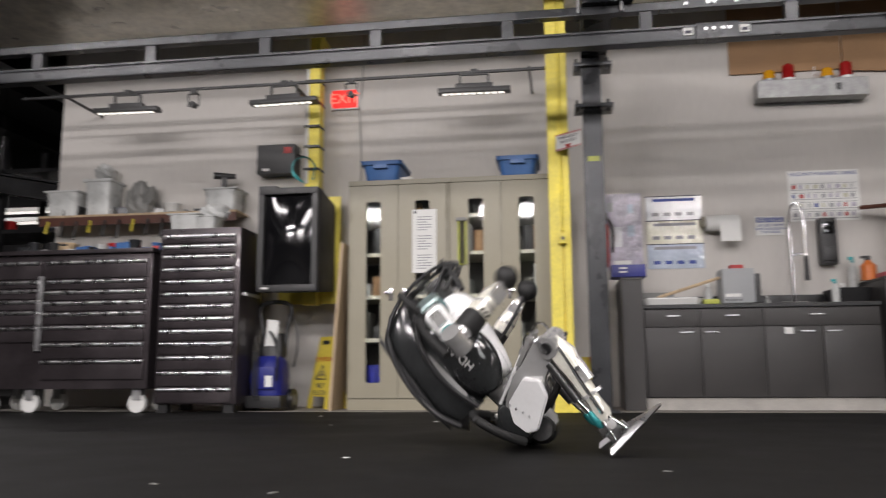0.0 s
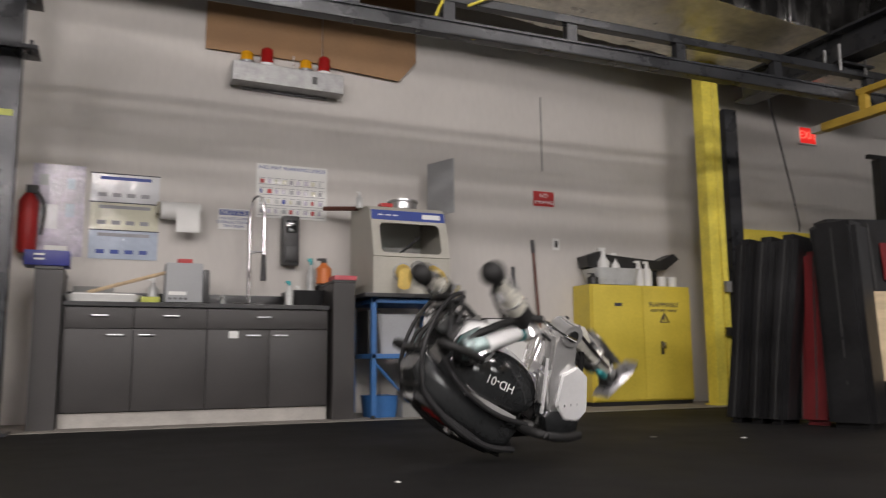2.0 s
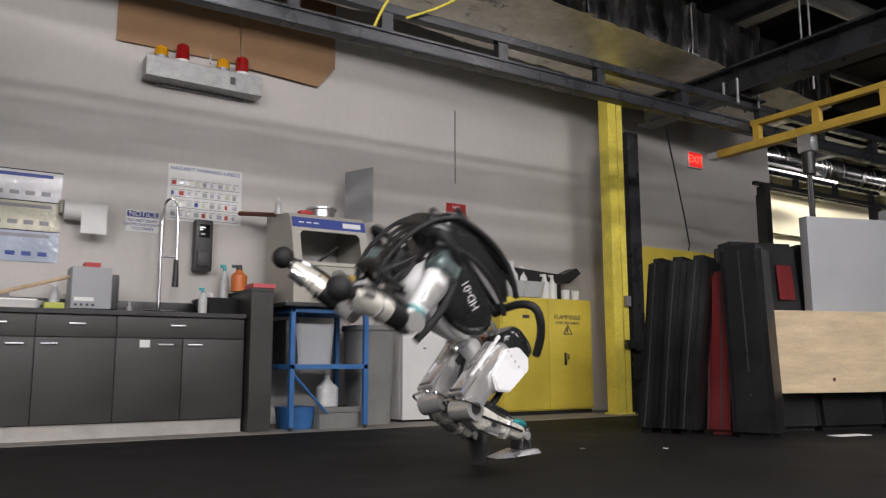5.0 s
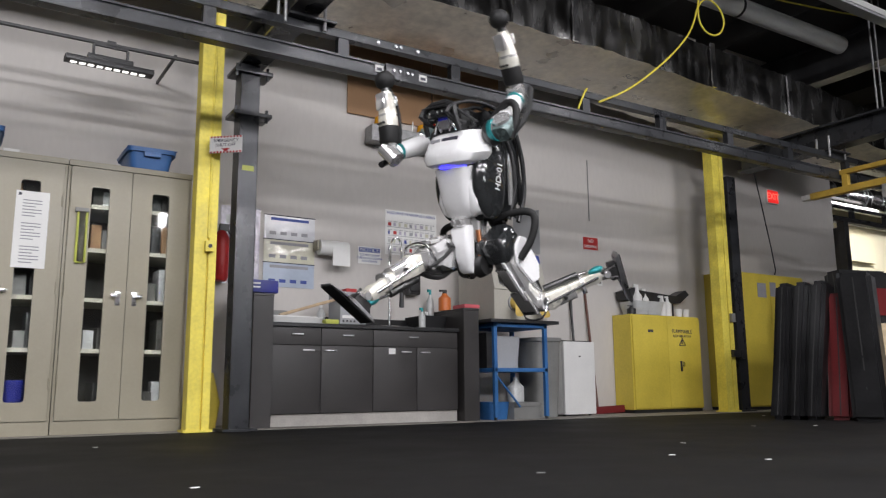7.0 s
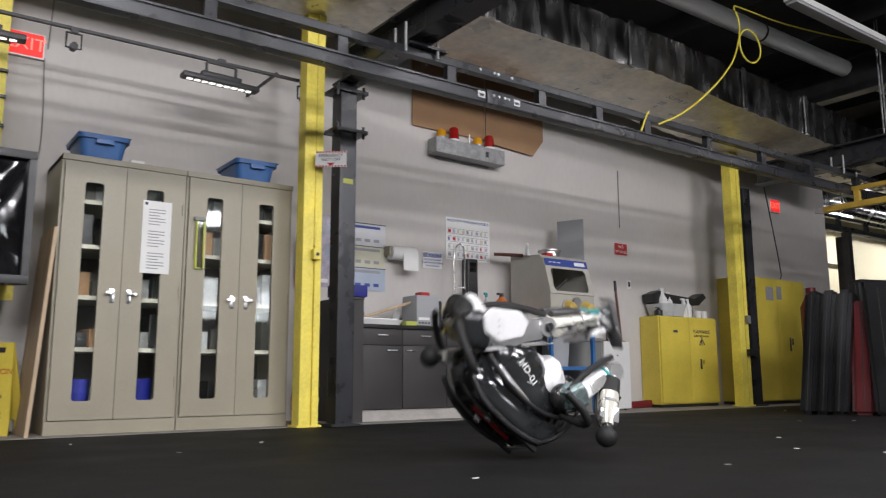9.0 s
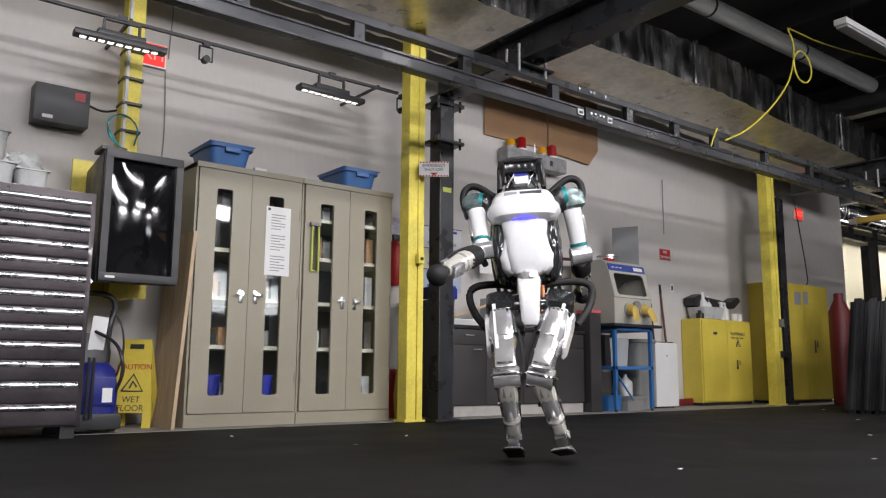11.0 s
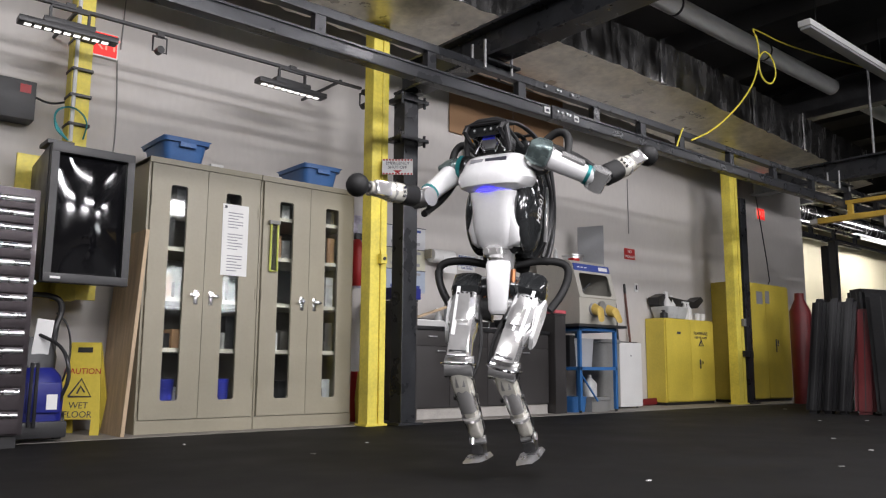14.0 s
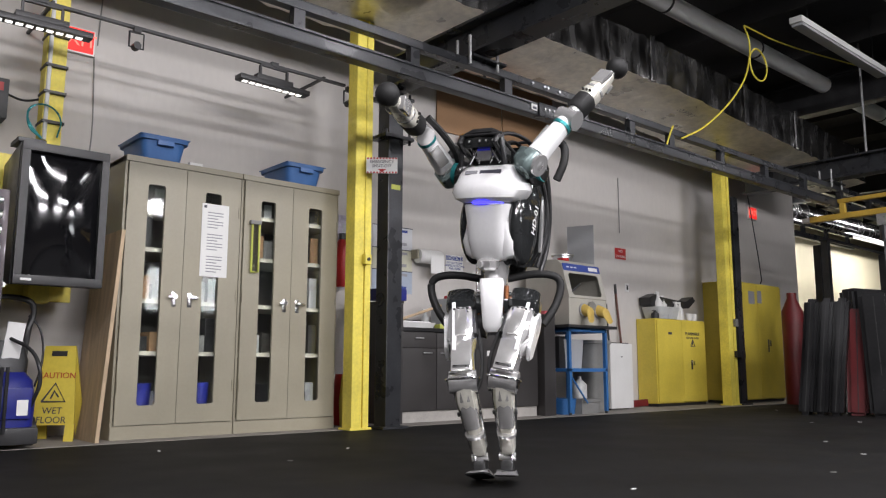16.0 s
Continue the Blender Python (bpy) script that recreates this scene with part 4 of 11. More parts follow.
blue_bin(-1.19, 7.16, 1.933, 0, "blue lidded plastic bin on top of the cabinet")
blue_bin(-0.02, 7.18, 1.933, 0, "blue lidded plastic bin on top of the cabinet")


# ---- signs on the column ----
t = thing("shut_off_sign", "red-and-white emergency shut-off sign on the column", "sign", pose(0.400, 6.49, 2.088, 0, 0, -40))
part("plate", B(-0.125, 0.125, 0, 0.006, -0.065, 0.065), M_PAPER, t)
for i in range(10):
    for zz in (-0.058, 0.058):
        x = -0.112 + i * 0.025
        part("stripe", B(x - 0.007, x + 0.007, -0.0015, -0.0003, zz - 0.007, zz + 0.007, m=None), M_RED, t, smooth=False)
text_part("lettering", "EMERGENCY\nSHUT-OFF", 0.034, pose(0, -0.002, 0.012, 90), M_INK, t)
bm = bmesh.new()
prism(bm, [(-0.035, -0.03), (0, -0.056), (0.035, -0.03)], -0.002, -0.0003)
part("arrow", bm, M_RED, t, "dark red down arrow")
t = thing("fire_extinguisher", "red fire extinguisher hanging behind the column", "extinguisher", pose(0.68, 7.465, 1.45))
part("cylinder", add_loft(bmesh.new(), [oval(-0.25, 0, 0, 0.05, 0.05, 16, 2), oval(-0.22, 0, 0, 0.065, 0.065, 16, 2), oval(0.12, 0, 0, 0.065, 0.065, 16, 2), oval(0.18, 0, 0, 0.03, 0.03, 16, 2)]), M_RED, t)
part("wall_bracket", B(-0.03, 0.03, 0.05, 0.083, -0.1, 0.1), M_BLACK, t)
part("valve", B(-0.02, 0.06, -0.02, 0.02, 0.18, 0.24, 0.004), M_BLACK, t)
part("hose", add_tube(bmesh.new(), [(0.05, 0, 0.2), (0.11, -0.02, 0.1), (0.09, -0.04, -0.12)], 0.012, 6), M_BLACK, t)
for k, (xx, mt) in enumerate(((0.47, M_YCAB), (0.52, M_RED))):
    solo("rag_bag", add_loft(bmesh.new(), [oval(0, 0, 0, 0.07, 0.08, 14, 3), oval(0.2, 0.01, 0, 0.09, 0.09, 14, 3), oval(0.42, 0, 0.02, 0.05, 0.06, 14, 3)]), mt, "crumpled coloured bag standing behind the column", "bag", pose(xx, 6.98 + 0.18 * k, 0.004))


# ---- sink counter ----
def base_unit(x0, x1, doors, label):
    t = thing("base_cabinet", label, "cabinet", pose(x0, 6.975, 0), "sink counter units")
    w = x1 - x0
    part("body", B(0.001, w - 0.001, 0.02, 0.56, 0.10, 0.80), M_COUNTER, t)
    dr = part("drawer", B(0.003, w - 0.003, 0, 0.02, 0.655, 0.795, 0.002), M_COUNTER, t)
    part("handle", B(w * 0.40, w * 0.40 + 0.10, -0.02, -0.008, 0.735, 0.745, 0.003), M_ALU, dr)
    for k in range(doors):
        a, b = 0.003 + k * w / doors, (k + 1) * w / doors - 0.003
        d = part("door", B(a, b, 0, 0.02, 0.105, 0.65, 0.002), M_COUNTER, t)
        hx = b - 0.16 if (doors == 1 and x0 < 1.2) or (doors == 2 and k == 0) else a + 0.03
        part("handle", B(hx, hx + 0.10, -0.02, -0.008, 0.605, 0.615, 0.003), M_ALU, d)
    return t


base_unit(0.965, 1.40, 1, "charcoal laminate base cabinet with drawer and door")
base_unit(1.40, 1.88, 1, "charcoal laminate base cabinet with drawer and door")
b3 = base_unit(1.88, 2.745, 2, "wide charcoal laminate sink cabinet with two doors")
part("card_label", B(0.15, 0.215, -0.004, -0.0005, 0.59, 0.64), M_PAPER, b3, "white card label")
structure("plinth", B(0.965, 2.745, 7.0, 7.54, 0, 0.098), M_PLINTH, "pale painted counter plinth")
bm = bmesh.new()
add_box(bm, 0.96, 2.75, 6.955, 7.12, 0.80, 0.832, 0.003)
add_box(bm, 0.96, 1.95, 7.12, 7.54, 0.80, 0.832)
add_box(bm, 2.48, 2.75, 7.12, 7.54, 0.80, 0.832)
add_box(bm, 1.95, 2.48, 7.46, 7.54, 0.80, 0.832)
wt = thing("worktop", "black worktop with splashback and inset sink", "worktop")
part("slab", bm, M_WORKTOP, wt, smooth=False)
part("splashback", B(0.96, 2.75, 7.527, 7.547, 0.832, 0.94, 0.003), M_WORKTOP, wt)
bm = bmesh.new()
add_box(bm, 1.95, 1.96, 7.12, 7.46, 0.62, 0.838)
add_box(bm, 2.47, 2.48, 7.12, 7.46, 0.62, 0.838)
add_box(bm, 1.96, 2.47, 7.12, 7.13, 0.62, 0.838)
add_box(bm, 1.96, 2.47, 7.45, 7.46, 0.62, 0.838)
add_box(bm, 1.96, 2.47, 7.13, 7.45, 0.62, 0.63)
part("sink", bm, M_GREY, wt, "steel sink bowl", smooth=False)
for x0, x1, zt, lab in ((0.79, 0.955, 1.05, "tall charcoal end panel of the sink counter"), (2.765, 2.93, 1.02, "tall charcoal end panel beside the blue cart")):
    ep = thing("end_panel", lab, "panel", Matrix(), "counter end panels")
    part("side_board", B(x0, x0 + 0.022, 6.912, 7.54, 0.0, zt - 0.022, 0.002), M_COUNTER, ep, smooth=False)
    part("side_board", B(x1 - 0.022, x1, 6.912, 7.54, 0.0, zt - 0.022, 0.002), M_COUNTER, ep, smooth=False)
    part("front_board", B(x0, x1, 6.90, 6.91, 0.0, zt - 0.022, 0.002), M_COUNTER, ep, smooth=False)
    part("cap", B(x0 - 0.003, x1 + 0.003, 6.897, 7.54, zt - 0.02, zt, 0.003), M_COUNTER, ep, smooth=False)
t = thing("blue_box", "deep blue glove box lying on the end panel", "box", pose(0.72, 6.90, 1.055))
part("box", B(0, 0.27, 0, 0.22, 0, 0.10, 0.006), M_DBLUE, t)
for z in (0.035, 0.065):
    part("print_line", B(0.06, 0.12, -0.002, -0.0005, z, z + 0.012), M_PAPER, t, smooth=False)
t = thing("spring_faucet", "chrome spring-neck pre-rinse faucet", "faucet", pose(2.21, 7.30, 0.833))
part("base", C((0, 0, 0), (0, 0, 0.03), 0.035, 0.02, 14), M_CHROME, t)
part("crossbar", C((-0.11, -0.01, 0.02), (0.11, -0.01, 0.02), 0.012, seg=8), M_CHROME, t)
part("riser", C((0, 0, 0.03), (0, 0, 0.55), 0.013, seg=10), M_CHROME, t)
bm = bmesh.new()
pts = [(0, 0, 0.55), (0, 0, 0.72), (0.01, -0.01, 0.82), (0.05, -0.03, 0.865), (0.09, -0.05, 0.82), (0.10, -0.05, 0.70), (0.10, -0.05, 0.40)]
add_tube(bm, pts, 0.010, 8)
part("hose", bm, M_CHROME, t)
for i in range(16):
    a = i / 25
    q = Vector((0, 0, 0.56 + 0.2 * a)) if a < 0.8 else Vector((0.0 + 0.05 * (a - 0.8) / 0.2, -0.02 * (a - 0.8) / 0.2, 0.72 + 0.13 * (a - 0.8) / 0.2))
    part("coil", C(q - Vector((0, 0, 0.002)), q + Vector((0, 0, 0.002)), 0.017, seg=10), M_CHROME, t)
part("spray_head", C((0.10, -0.05, 0.20), (0.10, -0.05, 0.40), 0.024, 0.016, 10), M_BLACK, t)
part("clamp", C((0, 0, 0.42), (0.10, -0.05, 0.42), 0.008, seg=6), M_CHROME, t)
t = thing("bench_box", "pale grey bench-top ultrasonic unit with red cap", "machine", pose(1.60, 7.05, 0.833))
part("case", B(0, 0.25, 0, 0.25, 0.01, 0.29, 0.012), M_LGREY, t)
part("black_side", B(0.25, 0.30, 0.02, 0.24, 0.01, 0.25, 0.02), M_BLACK, t)
part("red_cap", B(0.08, 0.18, 0.05, 0.15, 0.29, 0.325, 0.006), M_RED, t)
part("screen", B(0.02, 0.14, -0.003, 0.0, 0.06, 0.085), M_PAPER, t)
for i in range(4):
    part("button", C((0.03 + i * 0.035, -0.006, 0.035), (0.03 + i * 0.035, 0.0, 0.035), 0.009, seg=10), M_BLACK, t)
bm = add_loft(bmesh.new(), [oval(0, 0, 0, 0.22, 0.15, 20, 8), oval(0.05, 0, 0, 0.25, 0.17, 20, 8)])
solo("dish_tray", bm, M_WHITE, "white plastic drying tray on the worktop", "tray", pose(1.20, 7.18, 0.833))
solo("sheet_pile", B(-0.20, 0.20, -0.12, 0.12, 0, 0.012, 0.002), M_PAPER, "white sheets lying in the drying tray", "paper", pose(1.2, 7.18, 0.884, 0, 0, 3))
solo("wire_rack", B(-0.05, 0.22, -0.01, 0.01, 0, 0.14, 0.004), M_GREY, "grey divider standing at the tray's back", "rack", pose(1.05, 7.44, 0.833))
solo("wooden_stick", C((-0.26, 0, 0), (0.26, 0, 0.16), 0.013, seg=8), M_WOOD2, "thin wooden stick lying across the tray", "stick", pose(1.36, 7.15, 0.905))
solo("sponge", B(-0.06, 0.06, -0.04, 0.04, 0, 0.04, 0.01), M_HIVIS, "yellow-green sponge on the worktop", "sponge", pose(1.50, 7.02, 0.833))


def bottle(x, y, z, h, r, material, label, cap=M_WHITE):
    t = thing("bottle", label, "bottle", pose(x, y, z), "bottles")
    part("body", add_loft(bmesh.new(), [oval(0, 0, 0, r, r, 14, 2), oval(h * 0.6, 0, 0, r, r, 14, 2), oval(h * 0.75, 0, 0, r * 0.45, r * 0.45, 14, 2), oval(h * 0.82, 0, 0, r * 0.4, r * 0.4, 14, 2)]), material, t)
    bm = C((0, 0, h * 0.82), (0, 0, h), r * 0.42, r * 0.3, 10)
    add_box(bm, -r * 0.9, r * 0.3, -r * 0.25, r * 0.25, h * 0.9, h, 0.003)
    part("pump", bm, cap, t)
    return t


for x, y, h, r, mt, cp in ((1.53, 7.3, 0.20, 0.035, M_CLEAR, M_WHITE), (2.50, 7.2, 0.20, 0.032, M_CLEAR, M_TEAL), (2.58, 7.25, 0.17, 0.028, M_CLEAR, M_WHITE), (2.05, 7.5, 0.10, 0.02, M_CLEAR, M_CLEAR), (2.68, 7.3, 0.12, 0.03, M_GREY, M_GREY)):
    bottle(x, y, 0.833, h, r, mt, "small clear squeeze bottle standing on the worktop", cp)
solo("caddy", add_loft(bmesh.new(), [oval(0, 0, 0, 0.12, 0.16, 18, 6), oval(0.13, 0, 0, 0.16, 0.2, 18, 6)]), M_BLACK, "black plastic caddy on the worktop", "caddy", pose(2.66, 7.38, 0.833))
bottle(2.78, 7.25, 1.022, 0.20, 0.06, M_ORANGE, "orange soap bottle with black pump", M_BLACK)
bottle(2.72, 7.42, 0.96, 0.28, 0.035, M_CLEAR, "clear bottle with green cap", M_TEAL)
solo("pink_tray", B(-0.085, 0.085, -0.10, 0.10, 0, 0.035, 0.008), M_PINK, "pink plastic tray on the end panel", "tray", pose(2.86, 7.0, 1.022))

# things on the wall over the counter
t = thing("safety_poster", "pale violet glossy safety poster", "poster", pose(0.865, 7.543, 1.535))
part("sheet", B(-0.175, 0.175, 0, 0.003, -0.34, 0.34), M_POSTER, t)
for i, (x, z, w, h) in enumerate(((-0.10, 0.22, 0.06, 0.08), (0.08, 0.20, 0.05, 0.08), (-0.06, -0.05, 0.12, 0.18), (0.08, 0.0, 0.06, 0.10), (0, -0.28, 0.15, 0.035))):
    part("print_patch", B(x - w / 2, x + w / 2, -0.0015, -0.0003, z - h / 2, z + h / 2), (M_LGREY, M_LAMB, M_LAMIN, M_LAMB, M_PAPER)[i], t, smooth=False)
t = thing("laminated_chart", "three glossy laminated wall charts in a column", "chart", pose(1.319, 7.543, 1.51))
for k, (mt, z0, z1) in enumerate(((M_LAMIN, 0.11, 0.325), (M_LAMY, -0.10, 0.105), (M_LAMB, -0.32, -0.105))):
    sh = part("sheet", B(-0.24, 0.24, 0, 0.003, z0, z1), mt, t, "glossy laminated sheet")
    part("frame_line", B(-0.245, 0.245, -0.002, 0.001, z1 - 0.002, z1 + 0.006), M_INK, sh, smooth=False)
    for i in range(4):
        part("print_patch", B(-0.19 + i * 0.10, -0.13 + i * 0.10, -0.0015, -0.0003, z0 + 0.04, z0 + 0.07), M_INKGREY if k < 2 else M_INKBLUE, sh, smooth=False)
    part("print_heading", B(-0.18, 0.18, -0.0015, -0.0003, z1 - 0.045, z1 - 0.02), M_INKBLUE if k == 0 else M_INKGREY, sh, smooth=False)
t = thing("towel_dispenser", "white paper towel roll holder on the wall", "dispenser", pose(1.717, 7.435, 1.587))
part("roll", C((-0.15, 0.03, -0.02), (0.13, 0.03, -0.02), 0.07, seg=18), M_PAPER, t)
part("hanging_sheet", B(-0.04, 0.13, -0.045, -0.040, -0.19, -0.02), M_PAPER, t)
part("holder", B(-0.17, 0.15, 0.06, 0.11, 0.0, 0.05, 0.006), M_WHITE, t)
part("end_cap", B(-0.175, -0.155, 0.0, 0.1, -0.05, 0.04, 0.006), M_CAB, t)


def wall_sign(name, x, z, w, h, label, base, lines):
    t = thing(name, label, "sign", pose(x, 7.543, z))
    part("plate", B(-w / 2, w / 2, 0, 0.004, -h / 2, h / 2), base, t)
    for body, size, dz, mt in lines:
        text_part("lettering", body, size, pose(0, -0.0018, dz, 90), mt, t)
    return t


t = wall_sign("notice_sign", 2.121, 1.545, 0.238, 0.165, "blue and white chemical drain notice sign", M_PAPER, [("DO NOT DUMP\nCHEMICALS DOWN\nTHIS DRAIN", 0.030, -0.028, M_INKBLUE)])
part("header_band", B(-0.112, 0.112, -0.0014, -0.0003, 0.03, 0.075), M_INKBLUE, t, smooth=False)
text_part("lettering", "NOTICE", 0.055, pose(0, -0.0025, 0.052, 90), M_PAPER, t)
t = wall_sign("hazard_label_chart", 2.581, 1.797, 0.582, 0.445, "white hazmat warning label chart with coloured squares", M_PAPER, [("HAZ-MAT WARNING LABELS", 0.042, 0.19, M_INKBLUE)])
rnd = random.Random(5)
for i in range(9):
    for j in range(4):
        x, z = -0.262 + i * 0.06, -0.185 + j * 0.082
        part("label_patch", B(x, x + 0.036 - 0.008 * ((i + j) % 3), -0.0014, -0.0003, z, z + 0.034, m=None), rnd.choice([M_RED, M_POSTER, M_POSTER, M_LAMY, M_INKGREY, M_CLEAR, M_LGREY, M_POSTER, M_INKBLUE]), t, smooth=False)
        part("print_line", B(x, x + 0.045, -0.0014, -0.0003, z + 0.042, z + 0.047), M_INKGREY, t, smooth=False)
for j in range(4):
    part("print_line", B(-0.27, 0.27, -0.0014, -0.0003, -0.205 + j * 0.085, -0.200 + j * 0.085), M_INKGREY, t, smooth=False)
t = thing("soap_dispenser", "black wall-mounted soap dispenser", "dispenser", pose(2.56, 7.54, 1.385))
part("case", B(-0.068, 0.068, -0.10, 0.0, -0.2, 0.2, 0.02), M_BLACK, t)
part("window", B(-0.04, 0.04, -0.103, -0.10, 0.06, 0.16, 0.004), M_SCREEN, t)
part("push_bar", B(-0.05, 0.05, -0.112, -0.10, -0.17, -0.05, 0.01), M_BLACK, t)
t = wall_sign("no_smoking_sign", 4.950, 1.914, 0.22, 0.14, "red no smoking sign on the wall", M_RED, [("NO", 0.055, 0.03, M_PAPER), ("SMOKING", 0.045, -0.035, M_PAPER)])
t = thing("light_switch", "small white switch plate on the wall", "switch", pose(5.07, 7.543, 1.49))
part("plate", B(-0.038, 0.038, 0, 0.006, -0.055, 0.055, 0.003), M_WHITE, t)
part("toggle", B(-0.014, 0.014, -0.006, 0.0, -0.03, 0.03), M_BLACK, t)

# ---- beacon box and cardboard ----
t = thing("cardboard_sheet", "brown cardboard sheet fixed high on the wall", "cardboard", pose(1.86, 7.525, 2.92))
bm = bmesh.new()
prism(bm, [(0, 0), (0.95, 0.0), (0.95, 0.72), (0, 0.72)], 0, 0.01)
part("sheet", bm, M_CARD, t, smooth=False)
bm = bmesh.new()
prism(bm, [(0.955, -0.02), (1.64, -0.065), (1.80, 0.13), (1.80, 0.72), (0.955, 0.72)], -0.012, -0.002)
part("sheet", bm, M_CARD, t, smooth=False)
t = thing("beacon_box", "grey steel box carrying amber and red beacon lamps", "warning light", pose(2.055, 7.375, 2.640, 0, 0.8, 0))
part("box", B(0, 0.905, 0, 0.155, 0, 0.16, 0.006), M_GALV, t, smooth=False)
for x, mt, h in ((0.12, M_AMBER, 0.09), (0.28, M_REDLENS, 0.14), (0.60, M_AMBER, 0.09), (0.755, M_REDLENS, 0.14)):
    bc = part("beacon", add_loft(bmesh.new(), [oval(0.19, x, 0.085, 0.055, 0.055, 16, 2), oval(0.17 + h, x, 0.085, 0.048, 0.048, 16, 2), oval(0.185 + h, x, 0.085, 0.03, 0.03, 16, 2)]), mt, t, "coloured beacon lens")
    part("beacon_base", C((x, 0.085, 0.16), (x, 0.085, 0.19), 0.06, seg=16), M_GALV if mt is M_AMBER else M_PAPER, bc)
part("antenna", C((0.50, 0.10, 0.16), (0.50, 0.10, 0.30), 0.006, seg=6), M_ALU, t)
part("socket", B(0.64, 0.68, -0.004, 0.0, 0.05, 0.11), M_BLACK, t)
part("bracket", B(0.1, 0.80, 0.150, 0.17, -0.02, 0.02), M_GALV, t)

# ---- blue cart and blasting cabinet ----
t = thing("steel_cart", "blue steel cart with two shelves and open legs", "cart", pose(3.03, 6.80, 0))
for x in (0, 0.59):
    for y in (0, 0.52):
        part("leg", B(x, x + 0.035, y, y + 0.035, 0.03, 0.91), M_CART, t)
for z in (0.44, 0.85):
    part("shelf", B(0.0, 0.625, 0.0, 0.555, z, z + 0.035, 0.003), M_CART, t)
for x in (0.017, 0.607):
    for y in (0.017, 0.537):
        part("castor", C((x, y, 0), (x, y, 0.03), 0.016, seg=10), M_BLACK, t)
part("brace", C((0.02, 0.02, 0.42), (0.30, 0.02, 0.12), 0.010, seg=8), M_CART, t)
t = thing("blasting_cabinet", "pale grey blasting cabinet with window and glove ports", "blasting cabinet", pose(3.04, 6.80, 0.89))
side = [(0.0, 0.03), (0.0, 0.31), (0.10, 0.68), (0.16, 0.72), (0.60, 0.76), (0.60, 0.03)]
for x in (0.0, 0.608):
    part("side_wall", add_loft(bmesh.new(), [[(x, y, z) for y, z in side], [(x + 0.012, y, z) for y, z in side]]), M_HULL, t, smooth=False)
# white instead of hull grey: stands in for light inside the cabinet
part("back_wall", B(0.012, 0.608, 0.585, 0.598, 0.03, 0.755), M_WHITE, t, smooth=False)
part("front_wall", B(0.012, 0.608, 0.002, 0.014, 0.03, 0.31), M_HULL, t, smooth=False)
roof = [(0.10, 0.68), (0.16, 0.72), (0.60, 0.76), (0.60, 0.748), (0.165, 0.708), (0.105, 0.668)]
part("roof_plate", add_loft(bmesh.new(), [[(0.012, y, z) for y, z in roof], [(0.608, y, z) for y, z in roof]]), M_HULL, t, smooth=False)
part("inner_rest", C((0.10, 0.30, 0.20), (0.45, 0.22, 0.50), 0.012, seg=8), M_BLACK, t)
part("tray_lip", B(-0.08, 0.72, -0.06, 0.58, 0.0, 0.03, 0.004), M_BLACK, t)
mw = pose(0, 0, 0.31, -15, 0, 0)
bm = B(0.0, 0.065, -0.010, 0.004, 0.0, 0.31, 0.004, m=mw)
add_box(bm, 0.555, 0.62, -0.010, 0.004, 0.0, 0.31, 0.004, m=mw)
add_box(bm, 0.065, 0.555, -0.010, 0.004, 0.0, 0.03, 0.004, m=mw)
add_box(bm, 0.065, 0.555, -0.010, 0.004, 0.275, 0.31, 0.004, m=mw)
for x, z in ((0.065, 0.03), (0.555, 0.03), (0.065, 0.275), (0.555, 0.275)):
    add_box(bm, x - 0.018, x + 0.018, -0.009, 0.003, z - 0.018, z + 0.018, m=mw @ pose(x, 0, z, 0, 45, 0) @ pose(-x, 0, -z))
part("window_frame", bm, M_HULL, t, "grey frame of the open viewing window", smooth=False)
part("name_band", B(0.01, 0.61, -0.012, -0.001, 0.30, 0.38, m=mw), M_INKBLUE, t, "dark blue maker's band")
for i in range(3):
    part("band_mark", B(0.06 + i * 0.06, 0.10 + i * 0.06, -0.014, -0.0125, 0.335, 0.345, m=mw), M_PAPER, t, smooth=False)
part("band_mark", B(0.42, 0.57, -0.014, -0.0125, 0.32, 0.36, m=mw), M_PAPER, t, smooth=False)
for s, x in ((-1, 0.23), (1, 0.47)):
    part("port_ring", C((x, -0.02, 0.19), (x, 0.0, 0.19), 0.075, seg=20), M_LGREY, t)
    g = add_loft(bmesh.new(), [[(x + 0.065 * math.cos(a) , -0.02, 0.19 + 0.065 * math.sin(a)) for a in [k * math.pi / 6 for k in range(12)]], [(x + 0.01 * s + 0.06 * math.cos(a), -0.10, 0.16 + 0.055 * math.sin(a)) for a in [k * math.pi / 6 for k in range(12)]], [(x + 0.035 * s + 0.05 * math.cos(a), -0.13, 0.08 + 0.03 * math.sin(a)) for a in [k * math.pi / 6 for k in range(12)]]])
    part("glove", g, M_GLOVE, t, "yellow rubber glove hanging out")
part("port_knob", C((0.35, -0.03, 0.23), (0.35, 0.0, 0.23), 0.055, seg=18), M_GREY, t)
solo("lidded_tin", add_loft(bmesh.new(), [oval(0, 0, 0, 0.11, 0.11, 22, 2), oval(0.055, 0, 0, 0.11, 0.11, 22, 2), oval(0.06, 0, 0, 0.125, 0.125, 22, 2), oval(0.075, 0, 0, 0.125, 0.125, 22, 2)]), M_ALU, "round metal tin on the blasting cabinet", "tin", pose(3.42, 7.2, 1.64))
solo("upright_panel", B(0, 0.31, 0, 0.012, 0, 0.46, 0.003), M_LGREY, "pale grey panel standing behind the blasting cabinet", "panel", pose(3.83, 7.08, 1.63, 0, 0, 112))
bottle(3.02, 7.1, 1.615, 0.13, 0.026, M_CLEAR, "small clear bottle on the blasting cabinet", M_WHITE)
